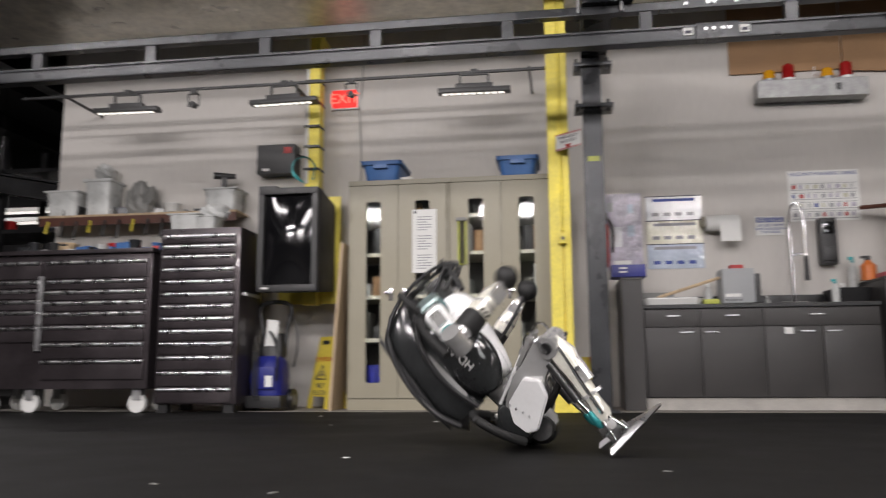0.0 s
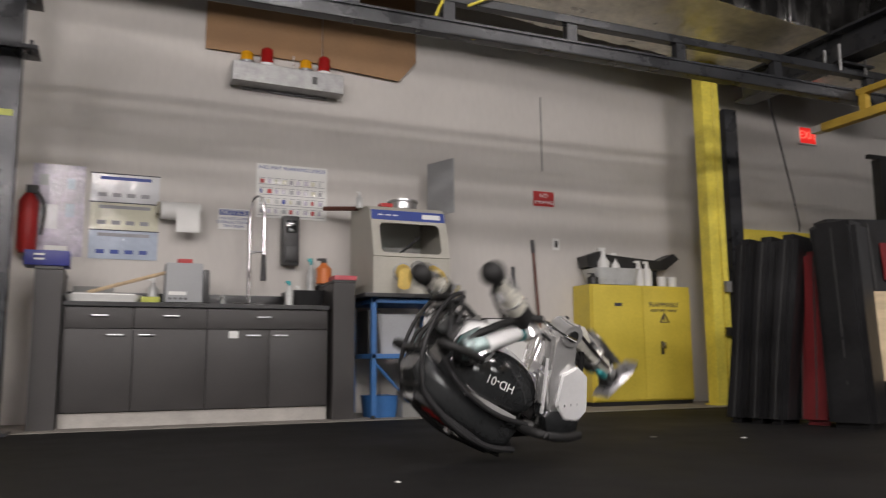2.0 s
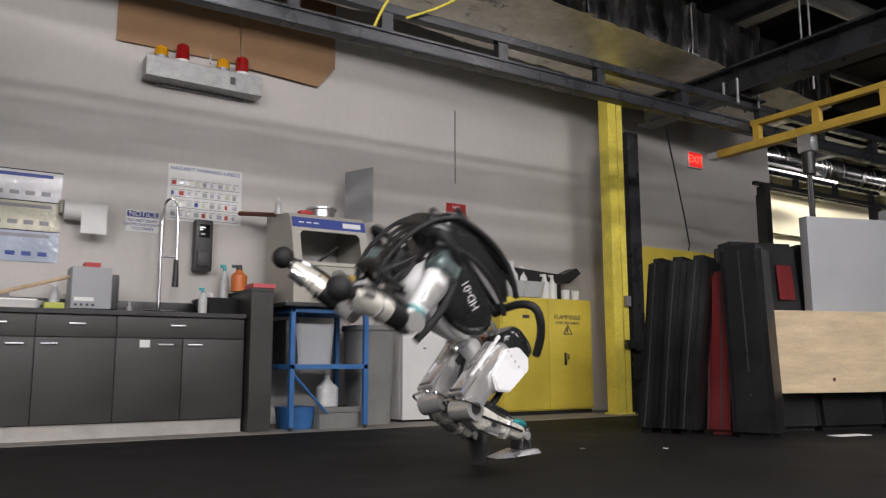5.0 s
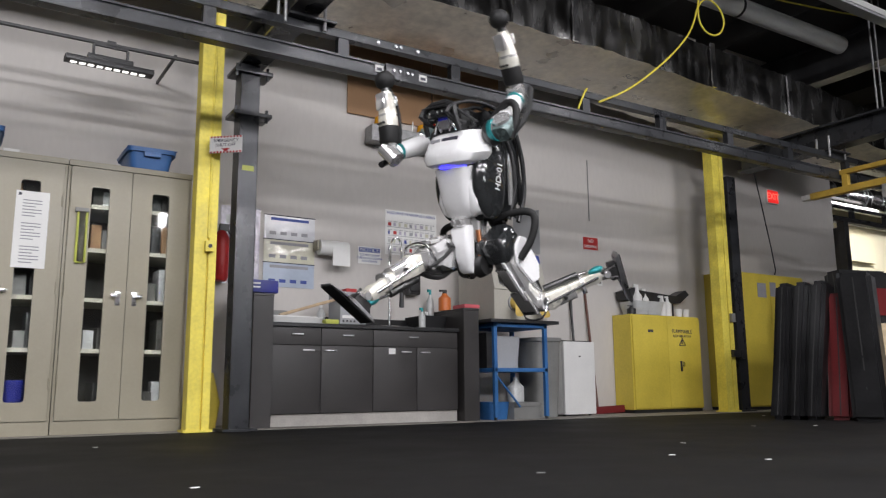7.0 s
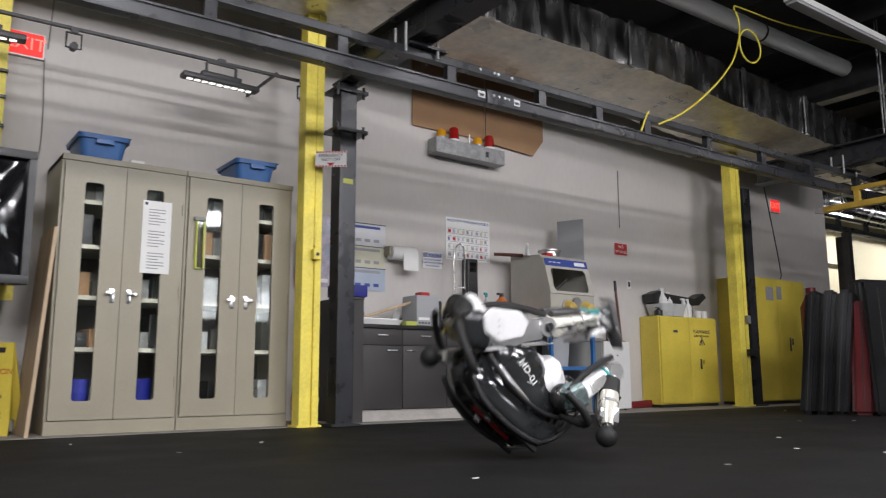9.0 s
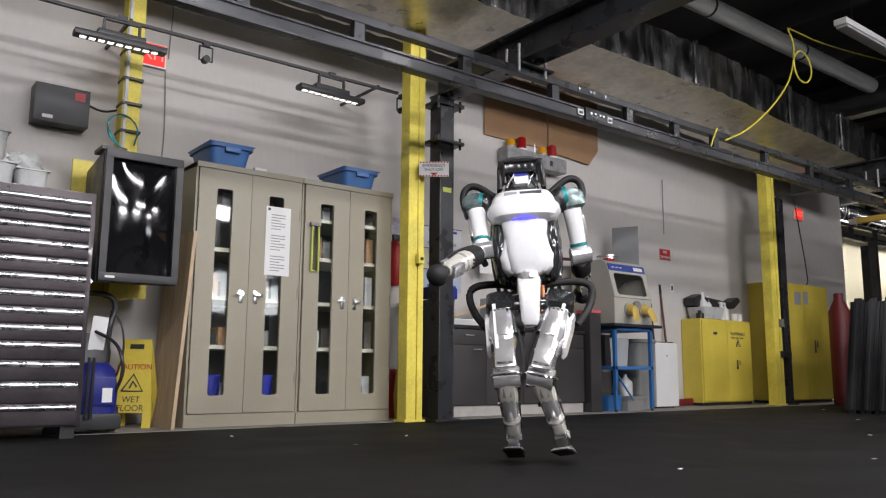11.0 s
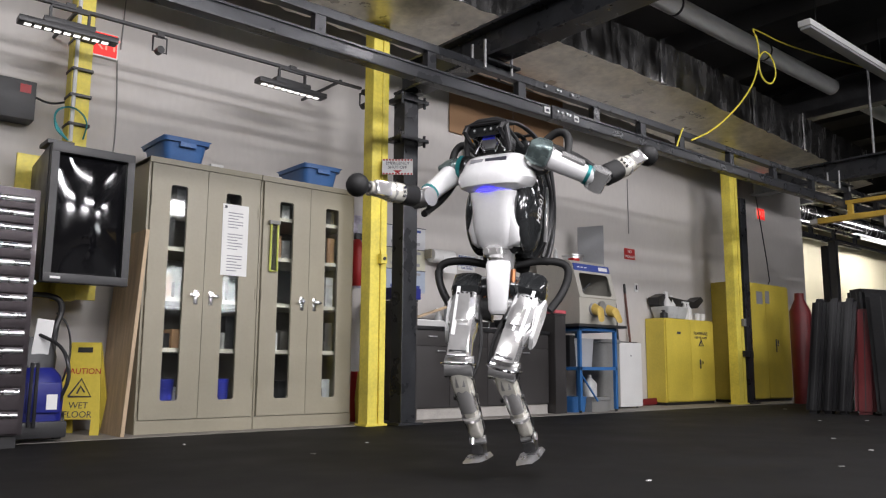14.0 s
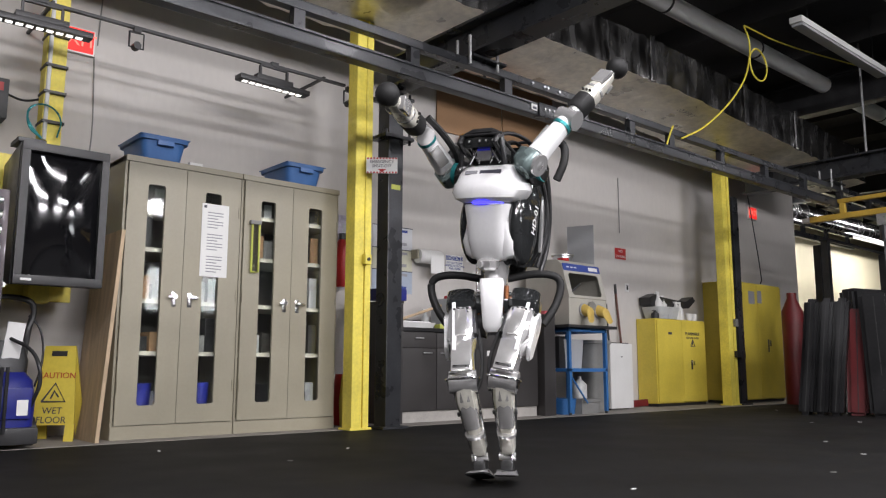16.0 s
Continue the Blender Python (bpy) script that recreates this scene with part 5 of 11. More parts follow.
solo("red_block", B(-0.05, 0.05, -0.04, 0.04, 0, 0.03, 0.005), M_RED, "small red block on the blasting cabinet", "block", pose(3.2, 7.0, 1.612))
solo("tool_bar", C((0, 0, 0), (0.30, 0.05, 0.02), 0.018, seg=8), M_BROWN, "brown bar lying on the blasting cabinet", "bar", pose(3.04, 7.2, 1.63, 0, 0, 130))
solo("parts_tub", add_loft(bmesh.new(), [oval(0, 0, 0, 0.15, 0.16, 20, 6), oval(0.30, 0, 0, 0.17, 0.18, 20, 6)]), M_LGREY, "pale tub on the cart's middle shelf", "tub", pose(3.28, 7.1, 0.476))
solo("black_case", B(-0.05, 0.05, -0.15, 0.15, 0, 0.33, 0.01), M_BLACK, "black upright case on the cart", "case", pose(3.10, 7.1, 0.476))
solo("toolbox", add_box(B(-0.17, 0.17, -0.1, 0.1, 0, 0.16, 0.012), -0.18, 0.18, -0.11, 0.11, 0.12, 0.16, 0.006), M_GREY, "grey plastic toolbox beneath the cart", "toolbox", pose(3.45, 6.98, 0.0, 0, 0, 6))
solo("white_jug", add_loft(bmesh.new(), [oval(0, 0, 0, 0.08, 0.06, 16, 3), oval(0.14, 0, 0, 0.08, 0.06, 16, 3), oval(0.20, 0, 0, 0.02, 0.02, 16, 2), oval(0.23, 0, 0, 0.02, 0.02, 16, 2)]), M_CLEAR, "milky plastic jug standing on the grey toolbox", "jug", pose(3.40, 6.98, 0.162))
solo("blue_crate", add_loft(bmesh.new(), [oval(0, 0, 0, 0.10, 0.12, 16, 7), oval(0.16, 0, 0, 0.12, 0.14, 16, 7)]), M_CART, "blue crate standing on the floor beneath the cart", "crate", pose(3.17, 7.05, 0.004))
t = thing("waste_bin", "tall grey plastic waste bin beside the cart", "bin", pose(3.865, 7.2, 0.004))
part("body", add_loft(bmesh.new(), [oval(0, 0, 0, 0.15, 0.15, 22, 4), oval(0.735, 0, 0, 0.185, 0.185, 22, 4)]), M_GREY, t)
part("rim", add_loft(bmesh.new(), [oval(0.736, 0, 0, 0.190, 0.190, 22, 4), oval(0.745, 0, 0, 0.198, 0.198, 22, 4), oval(0.78, 0, 0, 0.197, 0.197, 22, 4)]), M_GREY, t)

# ---- fridge, brooms ----
t = thing("small_fridge", "small white refrigerator with dark top", "fridge", pose(4.14, 7.13, 0))
part("body", B(0, 0.42, 0.05, 0.46, 0.02, 0.755, 0.01), M_WHITE, t)
part("door", B(0, 0.42, 0, 0.045, 0.02, 0.76, 0.012), M_WHITE, t)
part("top", B(0.005, 0.415, 0.05, 0.46, 0.756, 0.772), M_BLACK, t)
part("badge", B(0.20, 0.225, -0.003, 0.0, 0.60, 0.612), M_BLACK, t)
for x in (0.03, 0.37):
    part("foot", C((x, 0.05, 0.0), (x, 0.05, 0.02), 0.015, seg=8), M_BLACK, t)


def broom(x, h, lean, mt, label, head):
    t = thing("broom", label, "broom", pose(x, 7.44, 0.0, -4, lean, 0), "brooms")
    part("stick", C((0, 0, 0.05), (0, 0, h), 0.014, seg=8), mt, t)
    part("grip", C((0, 0, h), (0, 0, h + 0.12), 0.018, seg=8), M_BLACK, t)
    if head:
        part("brush", B(-0.08, 0.36, -0.05, 0.04, 0.0, 0.08, 0.012), M_REDVINYL, t, "dark red brush head")
    return t


broom(4.60, 1.14, 0, M_BLACK, "black-handled broom leaning on the wall", False)
broom(4.87, 1.40, -2.0, M_BROWN, "brown-handled push broom with dark red brush", True)


# ---- flammables cabinet ----
def safety_cabinet(x0, x1, y0, y1, h, label):
    t = thing("safety_cabinet", label, "cabinet", pose(x0, y0, 0), "yellow safety cabinets")
    w, d = x1 - x0, y1 - y0
    part("body", B(0, w, 0.02, d, 0.04, h, 0.006), M_YCAB, t, smooth=False)
    part("plinth", B(0.01, w - 0.01, 0.03, d, 0, 0.04), M_BLACK, t)
    for a, b in ((0.015, w / 2 - 0.002), (w / 2 + 0.002, w - 0.015)):
        part("door", B(a, b, 0, 0.02, 0.055, h - 0.02, 0.004), M_YCAB, t)
    part("lock_plate", B(w * 0.68 - 0.015, w * 0.68 + 0.015, -0.008, -0.001, h * 0.42, h * 0.53, 0.003), M_BLACK, t)
    part("latch", B(w * 0.68 - 0.004, w * 0.68 + 0.03, -0.03, -0.008, h * 0.47, h * 0.52, 0.004), M_CHROME, t)
    return t


f1 = safety_cabinet(5.235, 6.36, 7.24, 7.54, 1.098, "yellow flammables safety cabinet with printed warnings")
text_part("lettering", "FLAMMABLE", 0.062, pose(0.80, -0.004, 0.92, 90), M_INK, f1)
text_part("lettering", "KEEP FIRE AWAY", 0.040, pose(0.80, -0.004, 0.865, 90), M_INK, f1)
bm = bmesh.new()
add_tube(bm, [(0.75, -0.003, 0.76), (0.85, -0.003, 0.76), (0.80, -0.003, 0.845), (0.75, -0.003, 0.76)], 0.006, 6, 0)
add_tube(bm, [(0.80, -0.003, 0.775), (0.79, -0.003, 0.80), (0.805, -0.003, 0.82)], 0.007, 6, 0)
part("flame_symbol", bm, M_INK, f1, "black flame warning triangle")
part("small_plate", B(0.25, 0.33, -0.004, -0.0005, 0.90, 0.93), M_INK, f1)
f2 = safety_cabinet(6.84, 8.25, 7.10, 7.54, 1.68, "tall yellow safety cabinet behind the leaning mats")
part("print_patch", B(0.45, 0.62, -0.004, -0.0005, 1.38, 1.56), M_INKGREY, f2, smooth=False)
part("print_patch", B(0.70, 0.82, -0.004, -0.0005, 1.40, 1.58), M_INKGREY, f2, smooth=False)
t = thing("black_bumper", "black folded plastic bumper lying on the cabinet", "bumper", pose(5.30, 7.42, 1.10))
bm = bmesh.new()
prism(bm, [(-0.02, 0.27), (0.16, 0.33), (0.20, 0.29), (0.80, 0.25), (0.98, 0.33), (1.04, 0.28), (0.88, 0.17), (0.30, 0.15), (0.0, 0.17)], -0.06, 0.10)
part("shell", bm, M_BLACK, t, smooth=False)
part("support", B(0.12, 0.80, -0.02, 0.08, 0.0, 0.16), M_BLACK, t)
solo("supply_tub", add_loft(bmesh.new(), [oval(0, 0, 0, 0.20, 0.13, 20, 6), oval(0.15, 0, 0, 0.24, 0.16, 20, 6)]), M_CLEAR, "milky tub of bottles on the yellow cabinet", "tub", pose(5.55, 7.38, 1.10))
for x, y, h, r in ((5.46, 7.36, 0.34, 0.06), (5.60, 7.38, 0.30, 0.05), (5.84, 7.34, 0.24, 0.055), (5.95, 7.36, 0.24, 0.05)):
    bottle(x, y, 1.10 if x > 5.7 else 1.11, h, r, M_WHITE, "white spray bottle standing on the yellow cabinet", M_WHITE)
for x in (6.08, 6.20):
    solo("paper_cup", C((0, 0, 0), (0, 0, 0.09), 0.038, 0.046, 14), M_PAPER, "white paper cup on the yellow cabinet", "cup", pose(x, 7.31, 1.10), "paper cups")
bottle(5.30, 7.30, 1.10, 0.10, 0.05, M_BLACK, "short black canister on the yellow cabinet", M_BLACK)


# ---- gym mats ----
def mat_slab(m, w, h, th, ribs, label, patches=(), slump=0.0, material=None):
    """A folded mat on edge, seams on its front at y 0; slump leans it along its own width."""
    t = thing("gym_mat", label, "gym mat", m, "leaning gym mats")
    rw = w / ribs

    def lean(bm):
        for v in bm.verts:
            k = v.co.z / h
            v.co.x += slump * k
            v.co.y += 0.012 * math.sin(3.1 * k + 9 * v.co.x)
        return bm

    def strip(x0, x1, y0, y1, z0, z1, bevel=0.0):
        bm = bmesh.new()
        add_box(bm, x0, x1, y0, y1, z0, z1)
        bmesh.ops.subdivide_edges(bm, edges=[e for e in bm.edges if abs(e.verts[0].co.z - e.verts[1].co.z) > 0.1], cuts=6, use_grid_fill=True)
        if bevel:
            bmesh.ops.bevel(bm, geom=[e for e in bm.edges if e.calc_face_angle(0) > 1.0], offset=bevel, segments=2, affect="EDGES")
        return lean(bm)

    for i in range(ribs):
        part("panel", strip(i * rw + 0.002, (i + 1) * rw - 0.002, 0, th, 0.0, h, 0.035), material or M_VINYL, t)
        part("seam", strip((i + 0.5) * rw - 0.005, (i + 0.5) * rw + 0.005, -0.003, -0.001, 0.04, h - 0.04), M_SEAM, t)
    for k in range(2):
        ys = (k + 1) * th / 3
        part("fold", strip(-0.002, 0.002, ys - 0.005, ys + 0.005, 0.03, h - 0.03), M_SEAM, t)
    for (p, q, z0, z1) in patches:
        part("red_patch", strip(p, q, -0.006, 0.004, z0, z1), M_REDVINYL, t, "red vinyl patch")
    return t


mat_slab(pose(5.03, 5.43, 0.0, -2, 0, -73), 0.43, 1.21, 0.30, 3, "black vinyl gym mat standing folded on edge", slump=0.13)
mat_slab(pose(5.29, 5.03, 0.0, -2, 0, -71), 0.20, 1.10, 0.10, 1, "red vinyl mat wedged between black mats", slump=0.05, material=M_REDVINYL)
mat_slab(pose(5.25, 4.79, 0.0, -1, 0, -71), 0.28, 1.25, 0.24, 1, "black vinyl gym mat leaning on the others", slump=-0.04)
mat_slab(pose(5.62, 4.93, 0, -2, 0, -17), 1.75, 1.34, 0.22, 3, "black vinyl gym mat with red patches", ((0.36, 0.50, 0.92, 1.17), (0.66, 0.82, 0.92, 1.19)), slump=-0.05)
solo("white_tag", B(0, 0.05, 0, 0.004, 0, 0.16), M_PAPER, "white paper tag hanging at the mat", "tag", pose(5.99, 4.86, 0.12))
solo("red_cylinder", add_loft(bmesh.new(), [oval(0, 0, 0, 0.14, 0.14, 18, 2), oval(1.25, 0, 0, 0.14, 0.14, 18, 2), oval(1.42, 0, 0, 0.06, 0.06, 18, 2), oval(1.5, 0, 0, 0.06, 0.06, 18, 2)]), M_REDVINYL, "dark red gas cylinder behind the mats", "cylinder", pose(7.43, 6.55, 0))

# ---- plywood bench ----
bmt = pose(5.60, 4.78, 0, 0, 0, -17)
t = thing("plywood_bench", "low bench with plywood front board on white legs", "bench", bmt)
part("front_board", B(-0.04, 2.4, -0.02, 0.0, 0.27, 0.83, 0.002), M_WOOD, t, "knotty plywood board", smooth=False)
part("top_board", B(-0.03, 2.4, 0.0, 0.20, 0.78, 0.80), M_WOOD, t)
for x in (0.0, 2.2):
    part("leg", B(x, x + 0.065, 0.0, 0.09, 0.0, 0.78, 0.003), M_WHITE, t)
    part("leg", B(x, x + 0.065, 0.11, 0.20, 0.0, 0.78, 0.003), M_WHITE, t)
for x, z in ((0.04, 0.79), (1.15, 0.8), (0.55, 0.36), (1.9, 0.5)):
    part("knot", C((x, -0.0215, z), (x, -0.0195, z), 0.014, seg=10), M_BROWN, t)
t = thing("grey_panel_stack", "pale grey foam panels standing on the bench", "panel", bmt)
part("panel", B(0.50, 1.20, 0.08, 0.16, 0.80, 1.52, 0.004), M_LGREY, t)
part("panel", B(1.215, 2.2, 0.08, 0.16, 0.80, 1.60, 0.004), M_LGREY, t)
solo("black_cloth", add_loft(bmesh.new(), [oval(0, 0, 0, 0.5, 0.02, 18, 3), oval(0.06, 0.05, 0, 0.42, 0.018, 18, 3)]), M_BLACK, "black cloth lying along the bench edge", "cloth", bmt @ pose(1.7, 0.03, 0.83))
solo("paper_scrap", B(-0.14, 0.14, -0.05, 0.05, 0, 0.004), M_PAPER, "torn pale paper lying on the floor", "paper", pose(5.98, 4.44, 0.0005, 0, 0, -12))
rnd = random.Random(21)
for i in range(16):
    x, y = rnd.uniform(-2.5, 6), rnd.uniform(2.6, 6.4)
    solo("floor_scrap", B(-0.014, 0.014, -0.006, 0.006, 0, 0.003), M_PAPER if i % 3 else M_GREY, "tiny pale scrap lying on the rubber floor", "scrap", pose(x, y, 0.0005, 0, 0, rnd.uniform(0, 180)), "floor scraps")

# ---- the far left store ----
t = thing("storage_rack", "dark steel storage rack with pipes and stock", "rack", pose(-8.5, 9.6, 0))
for x in (0, 1.6, 3.2):
    for y in (0, 0.8):
        part("upright", B(x, x + 0.07, y, y + 0.07, 0, 3.4), M_BLACKST, t)
for z in (0.5, 1.3, 2.1, 2.9):
    part("shelf", B(0, 3.27, 0, 0.87, z, z + 0.05), M_BLACKST, t)
for z in (0.55, 1.35, 2.15):
    clutter(-8.4, -5.4, 9.8, 10.3, z, 9, int(z * 10), "rack stock", 0.12, 0.26)
ceiling_beam("dark sloping steel brace beneath the roof", (-12, 9.0, 3.5), (-4.5, 9.6, 2.2), 0.16, 0.25)


# ---- the robot ----
robot = thing("humanoid_robot", "white and dark humanoid robot with polished metal legs", "robot", pose(0.2, 3.94, 0.3))
robot_parts = {}

# pelvis
pv = part("pelvis", B(-0.07, 0.05, -0.09, 0.09, -0.06, 0.05, 0.02), M_RGUN, robot, "dark machined hip block")
part("front_shell", add_loft(bmesh.new(), [oval(-0.125, 0.085, 0, 0.016, 0.030, 18, 3), oval(-0.105, 0.092, 0, 0.028, 0.041, 18, 3), oval(0.0, 0.10, 0, 0.035, 0.048, 18, 4), oval(0.085, 0.10, 0, 0.035, 0.054, 18, 5), oval(0.105, 0.095, 0, 0.028, 0.050, 18, 5)]), M_RSHELL, pv, "white front cover")
for s in (-1, 1):
    part("hip_motor", C((0.0, s * 0.05, -0.01), (0.0, s * 0.125, -0.01), 0.07, 0.062, 24), M_RDARK, pv, "black round hip motor")
    part("side_disc", C((0.03, s * 0.03, -0.09), (0.03, s * 0.075, -0.09), 0.062, 0.05, 22), M_RGUN, pv)
    bm = bmesh.new()
    add_tube(bm, [(-0.06, s * 0.06, 0.125), (-0.08, s * 0.17, 0.15), (-0.09, s * 0.275, 0.145), (-0.095, s * 0.305, 0.10), (-0.08, s * 0.275, 0.00), (-0.05, s * 0.215, -0.085)], 0.0185, 10, 2)
    part("hose", bm, M_RUBBER, pv, "thick black hydraulic hose loop")
for x, y, z in ((0.02, 0.03, 0.06), (0.05, -0.03, 0.06), (-0.03, 0.05, 0.06), (-0.04, -0.05, 0.06), (0.05, 0.06, 0.04), (-0.05, 0.0, -0.03), (0.05, 0.055, -0.05), (0.05, -0.06, -0.04)):
    part("fitting", C((x, y, z - 0.03), (x, y, z + 0.04), 0.012, seg=10), M_COPPER if x > 0.03 else M_RMETAL, pv, "copper and steel fitting")

# torso
tz = mesh_ob("torso", add_loft(bmesh.new(), [oval(0.13, -0.02, 0, 0.08, 0.09, 28), oval(0.20, -0.03, 0, 0.125, 0.15, 28), oval(0.30, -0.04, 0, 0.145, 0.18, 28), oval(0.42, -0.04, 0, 0.145, 0.19, 28), oval(0.52, -0.05, 0, 0.12, 0.17, 28), oval(0.58, -0.06, 0, 0.09, 0.12, 28)]), M_RDARK, True)
tagged(tz, "glossy dark torso shell")
tz.parent = robot
robot_parts["torso"] = tz
part("abdomen_shell", add_loft(bmesh.new(), [oval(0.150, 0.055, 0, 0.055, 0.075, 28, 4), oval(0.170, 0.06, 0, 0.070, 0.098, 28, 4), oval(0.24, 0.066, 0, 0.084, 0.112, 28, 4), oval(0.32, 0.07, 0, 0.088, 0.117, 28, 4), oval(0.395, 0.075, 0, 0.09, 0.128, 28, 4)]), M_RSHELL, tz, "white abdomen cover")
part("chest_shell", add_loft(bmesh.new(), [oval(0.402, 0.07, 0, 0.10, 0.140, 32, 3), oval(0.420, 0.075, 0, 0.122, 0.182, 32, 3), oval(0.452, 0.072, 0, 0.130, 0.208, 32, 2.6), oval(0.485, 0.066, 0, 0.126, 0.200, 32, 2.6), oval(0.492, 0.065, 0, 0.120, 0.186, 32, 3), oval(0.530, 0.055, 0, 0.112, 0.172, 32, 3), oval(0.556, 0.045, 0, 0.098, 0.158, 32, 3), oval(0.566, 0.04, 0, 0.08, 0.135, 32, 3)]), M_RSHELL, tz, "white chest cover")
part("light_strip", add_loft(bmesh.new(), [oval(0.3965, 0.082, 0, 0.096, 0.080, 28, 2.4), oval(0.4012, 0.084, 0, 0.099, 0.085, 28, 2.4)]), M_BLUELED, tz, "glowing blue light strip")
for i, (a, b) in enumerate(((-0.10, -0.03), (-0.015, 0.105))):
    bm = B(-0.002, 0.002, a, b, -0.008, 0.008, m=pose(0.164, 0, 0.532, 0, -24, 0))
    part("chest_mark", bm, M_INKGREY if i == 0 else M_INK, tz, "plain dark maker's mark", smooth=False)
part("waist_plate", add_loft(bmesh.new(), [oval(0.108, 0.095, 0, 0.03, 0.045, 20, 3), oval(0.120, 0.10, 0, 0.038, 0.057, 20, 3), oval(0.148, 0.10, 0, 0.038, 0.057, 20, 3), oval(0.160, 0.095, 0, 0.03, 0.045, 20, 3)]), M_RMETAL, tz, "polished waist plate with two buttons")
part("waist", C((0.02, 0, 0.03), (0.02, 0, 0.15), 0.055, 0.075, 18), M_RMETAL, tz, "machined metal waist joint")
for s in (-1, 1):
    part("waist_knob", C((0.125, s * 0.022, 0.134), (0.148, s * 0.024, 0.134), 0.015, seg=14), M_RMETAL, tz)
    part("flank_shell", add_ball(bmesh.new(), (0.0, s * 0.14, 0.30), 1, 0.12, 0.055, 0.17, 24, 16), M_RDARK, tz, "glossy dark flank cover")
    part("flank_wedge", add_loft(bmesh.new(), [oval(0.158, 0.040, s * 0.070, 0.060, 0.042, 24, 3), oval(0.178, 0.042, s * 0.086, 0.074, 0.056, 24, 3), oval(0.235, 0.044, s * 0.100, 0.082, 0.058, 24, 3), oval(0.290, 0.050, s * 0.090, 0.080, 0.042, 24, 3), oval(0.345, 0.056, s * 0.085, 0.078, 0.034, 24, 3), oval(0.392, 0.060, s * 0.080, 0.070, 0.030, 24, 3)]), M_RSHELL, tz, "white flared waist cover")
    part("flank_blade", B(-0.10, -0.075, s * 0.18 - 0.008, s * 0.18 + 0.008, 0.20, 0.46, 0.006, m=pose(0, 0, 0, 0, -8, 0)), M_RMETAL, tz, "bright metal blade")
    text_part("lettering", "HD-01", 0.05, pose(-0.028, s * 0.1945, 0.33, 90, 0, 180 if s > 0 else 0) @ pose(0, 0, 0, 0, 0, 72 if s > 0 else 100), M_PAPER, tz, "pale side lettering")
    part("shoulder_block", add_ball(bmesh.new(), (0.0, s * 0.185, 0.54), 0.065, 1, 0.8, 1, 20, 14), M_RGUN, tz)
    part("shoulder_ring", C((0.01, s * 0.195, 0.545), (0.01, s * 0.215, 0.548), 0.056, seg=24), M_TEAL, tz, "teal shoulder ring")
    bm = bmesh.new()
    add_tube(bm, [(-0.22, s * 0.13, 0.10), (-0.29, s * 0.14, 0.22), (-0.30, s * 0.145, 0.42), (-0.24, s * 0.14, 0.62), (-0.10, s * 0.13, 0.735), (0.07, s * 0.12, 0.77), (0.20, s * 0.105, 0.74), (0.235, s * 0.10, 0.68)], 0.014, 8)
    part("cage_rail", bm, M_BLACK, tz, "black protective cage rail")
    bm = bmesh.new()
    add_tube(bm, [(0.235, s * 0.10, 0.685), (0.17, s * 0.10, 0.62), (0.10, s * 0.11, 0.605)], 0.012, 8, 1)
    part("cage_stay", bm, M_BLACK, tz)
    bm = bmesh.new()
    add_tube(bm, [(0.20, s * 0.10, 0.745), (0.10, s * 0.115, 0.66), (0.02, s * 0.12, 0.61)], 0.010, 8, 1)
    part("cage_stay", bm, M_BLACK, tz)
    bm = bmesh.new()
    add_tube(bm, [(-0.05, s * 0.14, 0.60), (-0.06, s * 0.23, 0.68), (-0.06, s * 0.29, 0.66), (-0.04, s * 0.30, 0.58), (-0.02, s * 0.27, 0.50)], 0.018, 10)
    part("shoulder_hose", bm, M_RUBBER, tz, "black hose looping over the shoulder")
    bm = bmesh.new()
    add_tube(bm, [(-0.10, s * 0.17, 0.12), (-0.16, s * 0.20, 0.28), (-0.15, s * 0.19, 0.48), (-0.06, s * 0.15, 0.62)], 0.012, 8)
    part("side_tube", bm, M_BLACK, tz)
part("back_pack", add_loft(bmesh.new(), [oval(0.12, -0.15, 0, 0.08, 0.10, 24, 4), oval(0.20, -0.18, 0, 0.095, 0.13, 24, 4), oval(0.45, -0.19, 0, 0.095, 0.145, 24, 4), oval(0.60, -0.17, 0, 0.08, 0.125, 24, 4), oval(0.66, -0.13, 0, 0.06, 0.10, 24, 4)]), M_RDARK, tz, "black back pack")
part("red_stripe", B(-0.291, -0.280, -0.018, 0.018, 0.26, 0.50, 0.003), M_RED, tz, "red back stripe")
part("back_bar", B(-0.286, -0.262, -0.10, 0.10, 0.555, 0.575, 0.006), M_RMETAL, tz, "bright crossbar")
for y in (-0.125, 0.10):
    part("back_frame", B(-0.292, -0.268, y, y + 0.025, 0.18, 0.60, 0.008), M_BLACK, tz)
for k in range(5):
    part("back_rib", B(-0.287, -0.272, -0.085 + 0.006 * (k % 2), 0.085, 0.20 + 0.078 * k, 0.214 + 0.078 * k, 0.003), M_RGUN, tz, "dark metal rib")
for y in (-0.07, 0.07):
    part("back_cable", add_tube(bmesh.new(), [(-0.27, y, 0.12), (-0.30, y * 0.8, 0.26), (-0.295, y * 1.1, 0.42), (-0.25, y, 0.60)], 0.009, 8), M_RUBBER, tz)
    part("back_valve", C((-0.285, y * 0.75, 0.33), (-0.31, y * 0.75, 0.33), 0.018, seg=12), M_RMETAL, tz, "bright valve")
part("tail_boss", C((-0.18, 0, 0.10), (-0.24, 0, 0.15), 0.055, 0.045, 16), M_RGUN, tz)
part("head", B(0.02, 0.13, -0.085, 0.085, 0.565, 0.665, 0.018), M_RGUN, tz, "compact dark sensor head")
